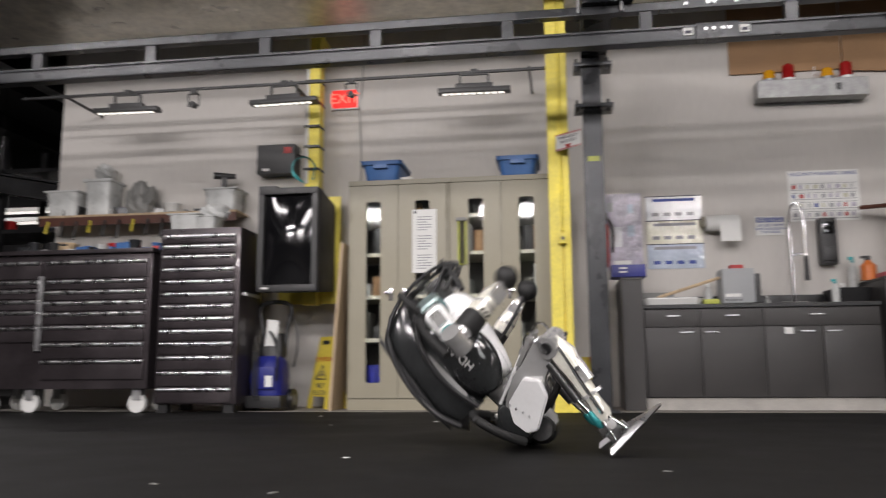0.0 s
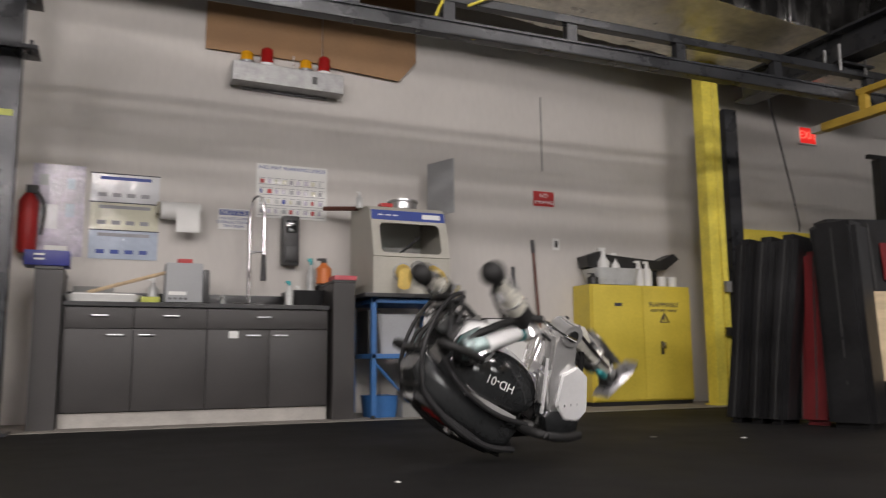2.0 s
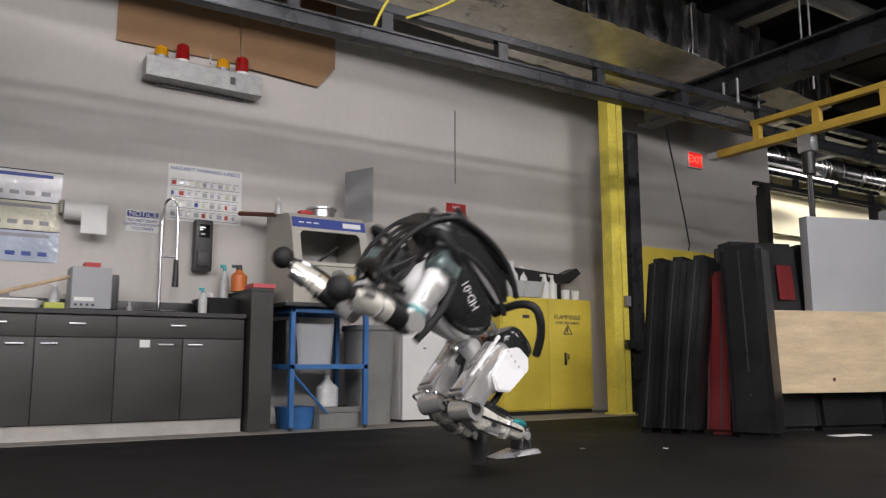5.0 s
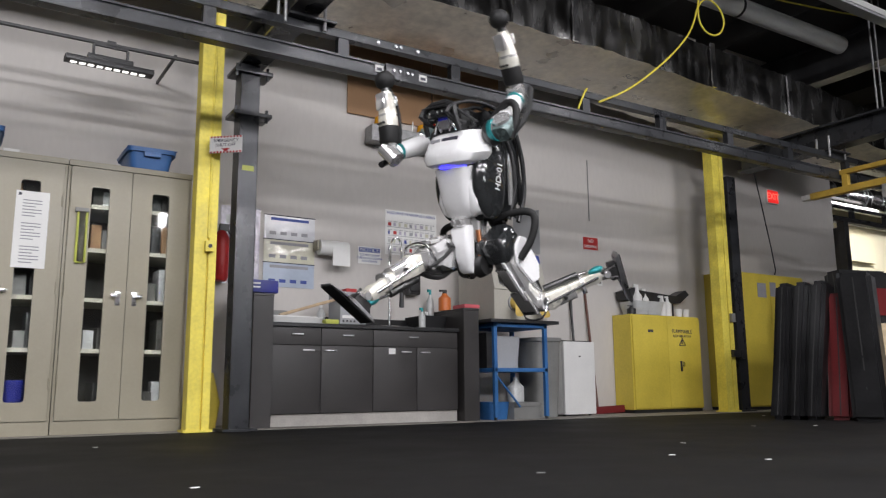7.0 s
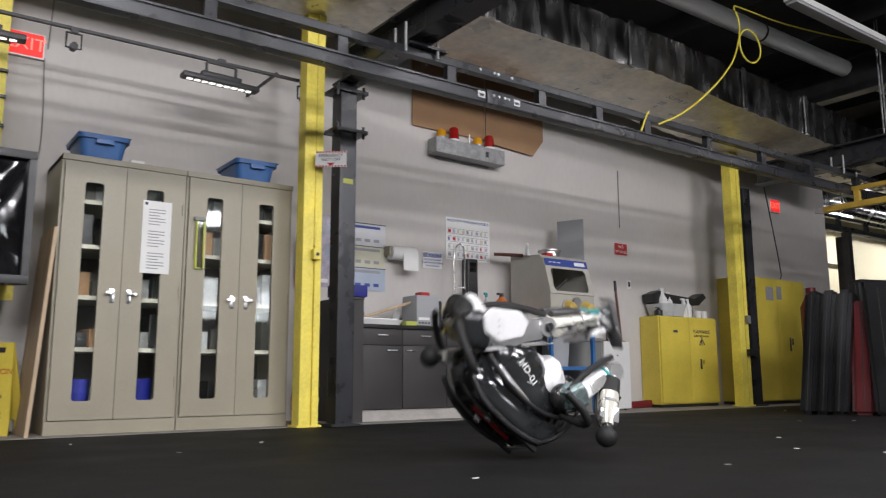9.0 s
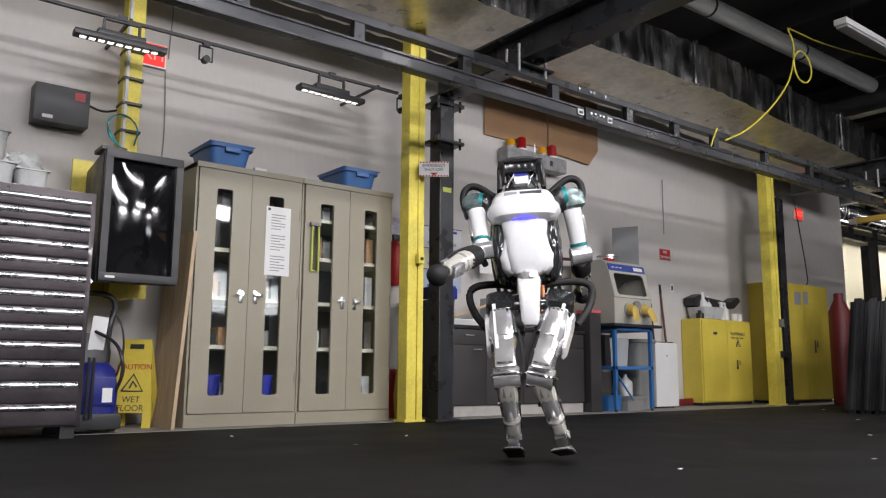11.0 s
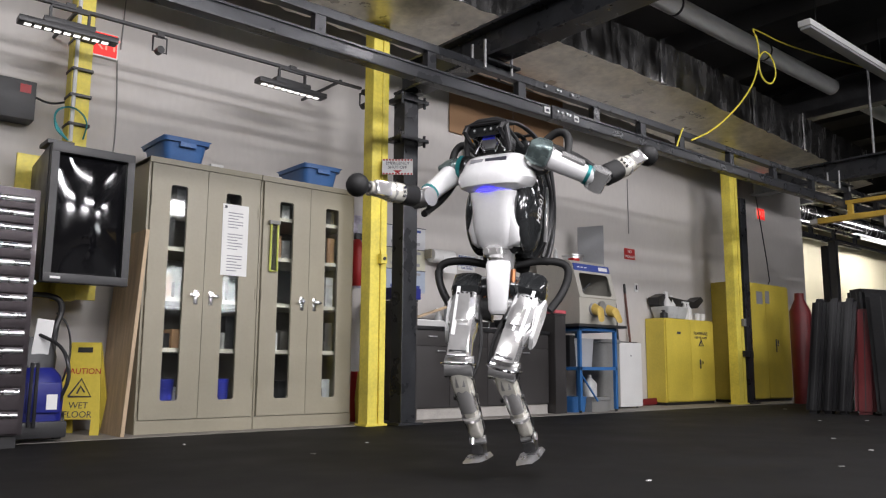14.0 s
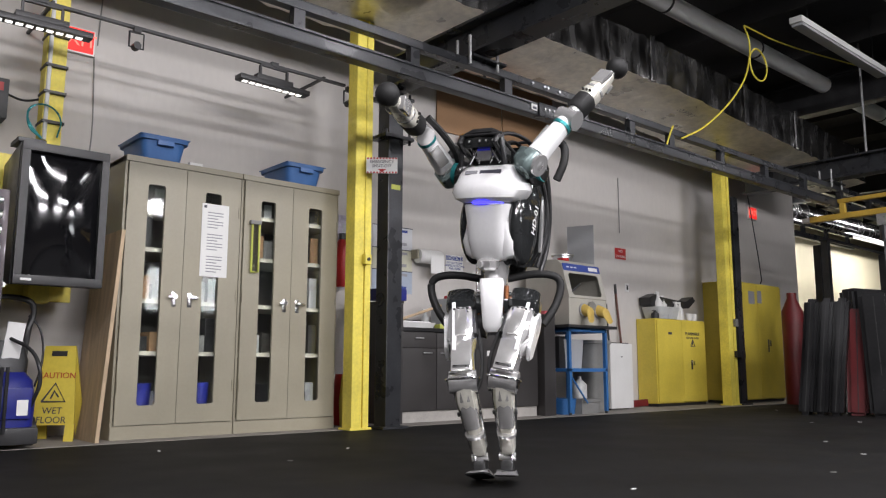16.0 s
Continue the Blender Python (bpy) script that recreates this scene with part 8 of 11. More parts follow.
    walk(robot_parts["upper_arm_R"], [
        (0, pose(0.15, -0.351, 0.517, -42, 14, 3)), (0.1, pose(0.161, -0.251, 0.569, -27, 5, 8)), (0.2, pose(0.152, -0.15, 0.606, -11, -3, 6)),
        (0.3, pose(0.173, -0.185, 0.569, -12, -5, 7)), (0.4, pose(0.194, -0.212, 0.532, -12, -8, 10)), (0.5, pose(0.213, -0.231, 0.494, -13, -10, 13)),
        (0.6, pose(0.201, -0.228, 0.513, -20, -23, 16)), (0.7, pose(0.187, -0.226, 0.53, -30, -35, 22)), (0.8, pose(0.173, -0.227, 0.547, -43, -47, 31)),
        (0.9, pose(0.152, -0.231, 0.54, -55, -59, 50)), (1, pose(0.131, -0.234, 0.533, -81, -66, 83)), (1.1, pose(0.13, -0.23, 0.531, -117, -66, 137)),
        (1.2, pose(0.117, -0.251, 0.519, -158, -63, -160)), (1.233, pose(0.112, -0.291, 0.5, 163, -55, -141)), (1.3, pose(0.105, -0.352, 0.463, 116, -37, -138)),
        (1.4, pose(0.125, -0.321, 0.508, 115, -41, -146)), (1.5, pose(0.137, -0.31, 0.537, 116, -46, -159)), (1.533, pose(0.134, -0.314, 0.532, 140, -37, -167)),
        (1.6, pose(0.128, -0.32, 0.522, 178, -16, -165)), (1.633, pose(0.126, -0.322, 0.518, -162, -10, -158)), (1.7, pose(0.122, -0.324, 0.51, -121, -6, -147)),
        (1.8, pose(0.122, -0.302, 0.51, -82, -15, 162)), (1.9, pose(0.117, -0.294, 0.503, -47, 6, 118)), (2, pose(0.168, -0.277, 0.494, -33, 4, 108)),
        (2.1, pose(0.146, -0.227, 0.552, -30, -4, 81)), (2.2, pose(0.109, -0.207, 0.594, -26, -13, 51)), (2.3, pose(0.124, -0.223, 0.563, -16, -7, 31)),
        (2.4, pose(0.14, -0.236, 0.531, -13, 4, 19)), (2.5, pose(0.156, -0.248, 0.498, -16, 17, 12)), (2.6, pose(0.143, -0.263, 0.5, -17, -0, 9)),
        (2.7, pose(0.128, -0.279, 0.501, -17, -17, 8)), (2.8, pose(0.112, -0.295, 0.501, -17, -34, 8)), (2.9, pose(0.175, -0.291, 0.493, -53, -28, 26)),
        (3, pose(0.224, -0.26, 0.498, -85, -19, 32)), (3.1, pose(0.147, -0.232, 0.533, -92, -13, 44)), (3.2, pose(0.066, -0.202, 0.556, -98, -7, 55)),
        (3.3, pose(0.094, -0.233, 0.538, -68, -5, 56)), (3.4, pose(0.112, -0.295, 0.501, -36, -14, 52)), (3.6, pose(0.118, -0.24, 0.533, -2, -9, 19)),
        (3.8, pose(0.131, -0.213, 0.544, 7, 6, 1)), (4, pose(0.131, -0.213, 0.544, 6, 7, -7)), (4.2, pose(0.133, -0.215, 0.539, 2, 5, -10)),
        (4.4, pose(0.152, -0.224, 0.524, -16, -6, -4)), (4.6, pose(0.165, -0.229, 0.51, -29, -10, 6)), (4.8, pose(0.163, -0.204, 0.535, -40, -24, 22)),
        (5, pose(0.161, -0.181, 0.557, -56, -36, 39)), (5.1, pose(0.128, -0.216, 0.55, -88, -44, 60)), (5.2, pose(0.097, -0.271, 0.529, -120, -36, 80)),
        (5.3, pose(0.085, -0.32, 0.5, -140, -14, 76)), (5.4, pose(0.095, -0.259, 0.523, -125, 24, 72)), (5.5, pose(0.081, -0.214, 0.536, -111, 63, 79)),
        (5.6, pose(0.121, -0.238, 0.529, -115, 53, 69)), (5.7, pose(0.107, -0.265, 0.516, -84, 54, 110)), (5.8, pose(0.11, -0.275, 0.506, -58, 44, 148)),
        (5.9, pose(0.159, -0.262, 0.51, -27, 32, 171)), (6, pose(0.185, -0.214, 0.533, -2, 17, 179)), (6.1, pose(0.181, -0.213, 0.523, 15, 19, 158)),
        (6.2, pose(0.158, -0.196, 0.526, 27, 35, 133)), (6.3, pose(0.181, -0.217, 0.511, 2, 31, 105)), (6.4, pose(0.201, -0.227, 0.5, -12, 16, 83)),
        (6.5, pose(0.215, -0.228, 0.494, -13, -1, 68)), (6.6, pose(0.146, -0.221, 0.534, -31, -25, 56)), (6.7, pose(0.074, -0.183, 0.574, -60, -38, 71)),
        (6.8, pose(0.066, -0.183, 0.573, -63, -37, 71)), (6.9, pose(0.058, -0.182, 0.572, -66, -36, 71)), (7, pose(0.05, -0.179, 0.571, -70, -35, 72)),
        (7.1, pose(0.075, -0.195, 0.571, -58, -36, 68)), (7.2, pose(0.098, -0.21, 0.57, -47, -36, 63)), (7.3, pose(0.109, -0.211, 0.562, -22, -28, 46)),
        (7.4, pose(0.119, -0.212, 0.553, -2, -15, 23)), (7.5, pose(0.131, -0.213, 0.544, 8, 5, 10)), (7.6, pose(0.133, -0.215, 0.539, 3, 4, 3)),
        (7.7, pose(0.141, -0.22, 0.532, -6, 1, 0)), (7.8, pose(0.152, -0.224, 0.523, -17, -5, 1)), (7.9, pose(0.162, -0.228, 0.515, -26, -8, 5)),
        (8, pose(0.165, -0.229, 0.51, -30, -9, 8)), (8.1, pose(0.166, -0.224, 0.518, -32, -12, 11)), (8.2, pose(0.166, -0.211, 0.528, -37, -19, 18)),
        (8.3, pose(0.164, -0.196, 0.54, -45, -27, 27)), (8.4, pose(0.161, -0.185, 0.55, -53, -33, 36)), (8.5, pose(0.161, -0.181, 0.557, -56, -35, 40)),
        (8.533, pose(0.144, -0.188, 0.565, -75, -46, 67)), (8.6, pose(0.126, -0.167, 0.587, -120, -36, 131)), (8.633, pose(0.121, -0.137, 0.601, -130, -20, 150)),
        (8.7, pose(0.104, -0.041, 0.629, -136, 16, 176)), (8.8, pose(0.104, -0.037, 0.616, -85, 31, 160)), (8.9, pose(0.095, -0.109, 0.596, -33, 30, 163)),
        (9, pose(0.073, -0.232, 0.549, 3, 6, 152)), (9.1, pose(0.076, -0.285, 0.518, -12, 18, 153)), (9.2, pose(0.105, -0.301, 0.499, -25, 30, 156)),
        (9.3, pose(0.148, -0.274, 0.498, -34, 43, 159)), (9.4, pose(0.171, -0.249, 0.524, -13, 32, 173)), (9.5, pose(0.179, -0.193, 0.564, 6, 23, 174)),
        (9.6, pose(0.183, -0.217, 0.542, -10, 22, 155)), (9.7, pose(0.173, -0.242, 0.523, -26, 16, 134)), (9.8, pose(0.19, -0.238, 0.512, -23, 7, 117)),
        (9.9, pose(0.204, -0.234, 0.503, -18, 1, 95)), (10, pose(0.215, -0.228, 0.494, -13, -0, 72)), (10.2, pose(0.173, -0.226, 0.519, -1, -2, 29)),
        (10.4, pose(0.131, -0.213, 0.544, 7, 6, 2)), (10.6, pose(0.109, -0.218, 0.54, 6, 2, -4)), (10.8, pose(0.074, -0.235, 0.533, 7, -8, -2)),
        (11, pose(0.057, -0.249, 0.522, 8, -13, -1)), (11.2, pose(0.057, -0.249, 0.522, 8, -13, -1)), (11.4, pose(0.057, -0.249, 0.522, 8, -13, -2)),
        (11.6, pose(0.057, -0.252, 0.528, 5, -16, -4)), (11.8, pose(0.059, -0.258, 0.54, -3, -23, -6)), (11.9, pose(0.128, -0.254, 0.537, -14, -24, 13)),
        (12, pose(0.189, -0.215, 0.543, -28, -23, 34)), (12.1, pose(0.094, -0.207, 0.594, 14, -33, 3)), (12.2, pose(0.158, -0.287, 0.507, -42, -22, 9)),
        (12.3, pose(0.187, -0.109, 0.573, -11, -41, 40)), (12.4, pose(0.073, -0.216, 0.601, 60, -70, -57)), (12.5, pose(0.139, -0.224, 0.53, 5, -27, -11)),
        (12.6, pose(0.131, -0.226, 0.528, 6, -25, -13)), (12.7, pose(0.113, -0.231, 0.528, 7, -21, -11)), (12.8, pose(0.089, -0.238, 0.527, 8, -17, -7)),
        (12.9, pose(0.067, -0.245, 0.524, 8, -14, -4)), (13, pose(0.057, -0.249, 0.522, 8, -13, -2)), (13.267, pose(0.037, -0.229, 0.538, 2, -5, -9)),
        (13.5, pose(0.025, -0.212, 0.55, -2, 2, -16)), (13.733, pose(-0.006, -0.216, 0.564, -2, -21, -23)), (14, pose(-0.049, -0.221, 0.578, 0, -49, -33)),
        (14.267, pose(-0.012, -0.226, 0.591, -0, -63, -32)), (14.5, pose(0.02, -0.229, 0.6, -2, -75, -28)), (14.733, pose(0, -0.219, 0.604, -7, -89, -21)),
        (15, pose(-0.025, -0.207, 0.608, -178, -73, 153)), (15.267, pose(-0.02, -0.204, 0.609, -178, -66, 153)), (15.5, pose(-0.015, -0.202, 0.61, 136, -46, -151)),
        (15.733, pose(-0.019, -0.201, 0.61, 119, 1, -113)), (16, pose(-0.024, -0.2, 0.61, 127, 38, -88)),
    ])
    walk(robot_parts["forearm_L"], [
        (0, pose(0.141, 0.221, 0.349, -93, -12, 88)), (0.1, pose(0.154, 0.335, 0.323, -87, -2, 90)), (0.2, pose(0.185, 0.434, 0.28, -83, 8, 88)),
        (0.3, pose(0.205, 0.333, 0.252, -74, 2, 99)), (0.4, pose(0.224, 0.233, 0.241, -67, -5, 111)), (0.5, pose(0.243, 0.142, 0.25, -62, -13, 122)),
        (0.6, pose(0.352, 0.186, 0.299, -84, -9, 111)), (0.7, pose(0.435, 0.229, 0.387, -106, -9, 101)), (0.8, pose(0.479, 0.269, 0.499, -129, 8, 75)),
        (0.9, pose(0.466, 0.238, 0.517, -157, 23, 58)), (1, pose(0.45, 0.209, 0.534, 173, 20, 37)), (1.1, pose(0.429, 0.392, 0.539, 149, 15, 22)),
        (1.2, pose(0.299, 0.472, 0.557, 131, 7, 17)), (1.3, pose(0.359, -0.066, 0.518, 153, 20, 7)), (1.4, pose(0.431, 0.210, 0.681, -20, 69, 148)),
        (1.5, pose(0.27, 0.391, 0.712, -69, 59, 48)), (1.6, pose(0.22, 0.413, 0.635, -102, 47, 27)), (1.7, pose(0.168, 0.414, 0.546, -127, 38, 16)),
        (1.8, pose(0.347, 0.388, 0.454, -132, 27, -6)), (1.9, pose(0.477, 0.252, 0.395, -132, 13, -26)), (2, pose(0.48, 0.225, 0.47, -129, 12, -15)),
        (2.1, pose(0.346, 0.313, 0.277, -142, -9, -36)), (2.2, pose(0.134, 0.325, 0.295, -147, -33, -57)), (2.3, pose(0.139, 0.275, 0.258, -109, -43, -77)),
        (2.4, pose(0.156, 0.229, 0.23, -69, -31, -97)), (2.5, pose(0.182, 0.189, 0.211, -41, -0, -88)), (2.6, pose(0.197, 0.224, 0.222, -57, 22, -79)),
        (2.7, pose(0.214, 0.258, 0.243, -77, 33, -89)), (2.8, pose(0.232, 0.287, 0.276, -100, 34, -104)), (2.9, pose(0.081, 0.358, 0.354, -89, 40, -114)),
        (3, pose(-0.103, 0.353, 0.428, -68, 74, -111)), (3.1, pose(-0.185, 0.384, 0.418, 42, 74, 0)), (3.2, pose(-0.265, 0.41, 0.401, 60, 53, 21)),
        (3.3, pose(0.005, 0.42, 0.338, 75, 59, 51)), (3.4, pose(0.232, 0.287, 0.276, 106, 59, 95)), (3.5, pose(0.197, 0.318, 0.271, 85, 63, 31)),
        (3.6, pose(0.166, 0.347, 0.265, 71, 45, -24)), (3.8, pose(0.14, 0.373, 0.262, 72, 19, -64)), (4, pose(0.14, 0.373, 0.262, 73, 13, -62)),
        (4.2, pose(0.137, 0.357, 0.252, 75, 10, -64)), (4.4, pose(0.136, 0.271, 0.222, 83, 9, -80)), (4.6, pose(0.147, 0.214, 0.212, 88, 9, -90)),
        (4.8, pose(0.345, 0.244, 0.242, 115, 17, -76)), (5, pose(0.485, 0.275, 0.387, 144, 24, -42)), (5.1, pose(0.509, 0.221, 0.426, 155, 6, -27)),
        (5.2, pose(0.509, 0.163, 0.482, 159, -15, -15)), (5.3, pose(0.488, 0.133, 0.538, 157, -38, -2)), (5.4, pose(0.506, 0.214, 0.511, 118, -50, 24)),
        (5.5, pose(0.526, 0.249, 0.49, 74, -39, 52)), (5.533, pose(0.509, 0.209, 0.541, 112, -38, 44)), (5.567, pose(0.484, 0.174, 0.584, 146, -33, 42)),
        (5.6, pose(0.451, 0.146, 0.619, -180, -28, 37)), (5.633, pose(0.412, 0.133, 0.676, -173, -5, 34)), (5.7, pose(0.31, 0.114, 0.766, -171, 41, 33)),
        (5.733, pose(0.251, 0.108, 0.796, -178, 65, 29)), (5.8, pose(0.124, 0.103, 0.823, 1, 69, -141)), (5.9, pose(0.007, -0.077, 0.576, 15, 85, -127)),
        (6, pose(0.01, 0.123, 0.292, 159, 79, 17)), (6.1, pose(0.032, 0.117, 0.289, 16, 72, -137)), (6.2, pose(0.041, 0.12, 0.288, 14, 47, -153)),
        (6.3, pose(0.142, 0.167, 0.218, 14, 59, -149)), (6.4, pose(0.241, 0.257, 0.22, 17, 72, -142)), (6.5, pose(0.305, 0.358, 0.3, 45, 84, -111)),
        (6.6, pose(0.394, 0.23, 0.704, 117, 79, -44)), (6.7, pose(-0.022, 0.224, 0.73, 124, 65, -42)), (6.8, pose(-0.058, 0.232, 0.734, 144, 48, -27)),
        (6.9, pose(-0.096, 0.239, 0.735, 160, 34, -15)), (7, pose(-0.135, 0.247, 0.734, 173, 19, -7)), (7.1, pose(-0.165, 0.332, 0.608, 178, 7, -7)),
        (7.2, pose(-0.084, 0.394, 0.454, -177, -4, -9)), (7.3, pose(-0.017, 0.403, 0.381, 156, 21, -16)), (7.4, pose(0.059, 0.396, 0.316, 117, 39, -39)),
        (7.5, pose(0.14, 0.373, 0.262, 70, 32, -69)), (7.6, pose(0.137, 0.357, 0.252, 73, 24, -68)), (7.7, pose(0.134, 0.318, 0.235, 78, 23, -74)),
        (7.8, pose(0.137, 0.271, 0.222, 82, 23, -82)), (7.9, pose(0.143, 0.231, 0.215, 86, 23, -88)), (8, pose(0.147, 0.214, 0.212, 88, 23, -91)),
        (8.1, pose(0.19, 0.22, 0.209, 94, 23, -88)), (8.2, pose(0.29, 0.235, 0.22, 108, 26, -78)), (8.3, pose(0.397, 0.253, 0.273, 127, 32, -59)),
        (8.4, pose(0.464, 0.268, 0.347, 142, 30, -42)), (8.5, pose(0.485, 0.275, 0.387, 148, 30, -33)), (8.6, pose(0.363, 0.269, 0.492, 156, 24, -11)),
        (8.7, pose(0.251, 0.331, 0.513, 148, 20, 2)), (8.8, pose(0.362, 0.327, 0.500, 127, -13, 15)), (8.9, pose(0.463, 0.230, 0.521, 115, -29, 21)),
        (9, pose(0.527, 0.077, 0.548, 124, -42, 20)), (9.1, pose(0.425, -0.007, 0.679, 155, -43, 17)), (9.2, pose(0.287, -0.032, 0.749, -174, -41, 13)),
        (9.3, pose(0.144, 0.009, 0.754, -146, -27, 6)), (9.4, pose(-0.033, -0.022, 0.574, -138, 21, 39)), (9.5, pose(-0.072, 0.119, 0.36, -100, 56, 103)),
        (9.6, pose(0.049, 0.187, 0.274, -85, 54, 107)), (9.7, pose(0.195, 0.246, 0.246, -73, 53, 109)), (9.8, pose(0.239, 0.283, 0.252, -76, 52, 113)),
        (9.9, pose(0.277, 0.321, 0.27, -80, 51, 116)), (10, pose(0.305, 0.358, 0.3, -84, 51, 119)), (10.2, pose(0.224, 0.364, 0.253, -74, 52, 131)),
        (10.4, pose(0.14, 0.373, 0.262, -7, 73, -155)), (10.6, pose(0.079, 0.35, 0.266, 56, 52, -48)), (10.7, pose(0.028, 0.323, 0.271, 61, 48, -7)),
        (10.8, pose(-0.018, 0.291, 0.275, 66, 47, 33)), (11, pose(-0.063, 0.251, 0.275, 71, 55, 72)), (11.2, pose(-0.063, 0.251, 0.275, 71, 55, 72)),
        (11.4, pose(-0.063, 0.251, 0.275, 71, 55, 72)), (11.6, pose(-0.041, 0.292, 0.291, 75, 54, 64)), (11.8, pose(0.02, 0.365, 0.336, 83, 53, 49)),
        (11.833, pose(0.012, 0.297, 0.301, 66, 55, 65)), (11.867, pose(0.023, 0.226, 0.283, 47, 59, 78)), (11.9, pose(0.05, 0.16, 0.287, 9, 65, 70)),
        (11.933, pose(0.088, 0.105, 0.311, -33, 63, 58)), (11.967, pose(0.13, 0.068, 0.357, -62, 55, 61)), (12, pose(0.167, 0.05, 0.42, -82, 48, 73)),
        (12.033, pose(0.078, 0.049, 0.358, -67, 48, 52)), (12.067, pose(-0.013, 0.105, 0.333, -56, 50, 27)), (12.1, pose(-0.065, 0.211, 0.346, -47, 54, -1)),
        (12.133, pose(-0.034, 0.236, 0.326, -21, 54, 2)), (12.2, pose(0.003, 0.291, 0.33, 41, 51, 22)), (12.3, pose(-0.171, 0.239, 0.35, -31, 61, 4)),
        (12.4, pose(0.137, 0.127, 0.316, -53, 47, -45)), (12.433, pose(0.139, 0.144, 0.279, -41, 21, -3)), (12.467, pose(0.141, 0.166, 0.248, -46, -5, 33)),
        (12.5, pose(0.14, 0.192, 0.223, -66, -24, 73)), (12.6, pose(0.12, 0.202, 0.227, -50, -24, 74)), (12.7, pose(0.072, 0.221, 0.242, -6, -27, 59)),
        (12.8, pose(0.012, 0.238, 0.259, 36, -3, 52)), (12.9, pose(-0.041, 0.248, 0.272, 64, 20, 69)), (13, pose(-0.063, 0.251, 0.275, 78, 23, 83)),
        (13.133, pose(-0.048, 0.256, 0.274, 56, 22, 60)), (13.267, pose(-0.015, 0.264, 0.267, 24, -1, 15)), (13.367, pose(0.01, 0.267, 0.263, 18, -30, -9)),
        (13.5, pose(0.026, 0.268, 0.261, 23, -49, -27)), (13.6, pose(0.027, 0.291, 0.276, 39, -40, -30)), (13.733, pose(0.048, 0.361, 0.331, 73, -14, -15)),
        (13.867, pose(0.097, 0.414, 0.415, 107, -11, 18)), (14, pose(0.128, 0.426, 0.466, 122, -20, 32)), (14.267, pose(0.136, 0.421, 0.601, 117, -10, 18)),
        (14.5, pose(0.172, 0.373, 0.707, 111, -3, 7)), (14.733, pose(0.184, 0.371, 0.738, 120, -8, 9)), (15, pose(0.199, 0.363, 0.772, 133, -22, 3)),
        (15.267, pose(0.203, 0.357, 0.781, 138, -27, -3)), (15.5, pose(0.206, 0.351, 0.789, 141, -29, -6)), (15.733, pose(0.194, 0.348, 0.79, 145, -30, -9)),
        (16, pose(0.179, 0.343, 0.792, 149, -32, -13)),
    ])
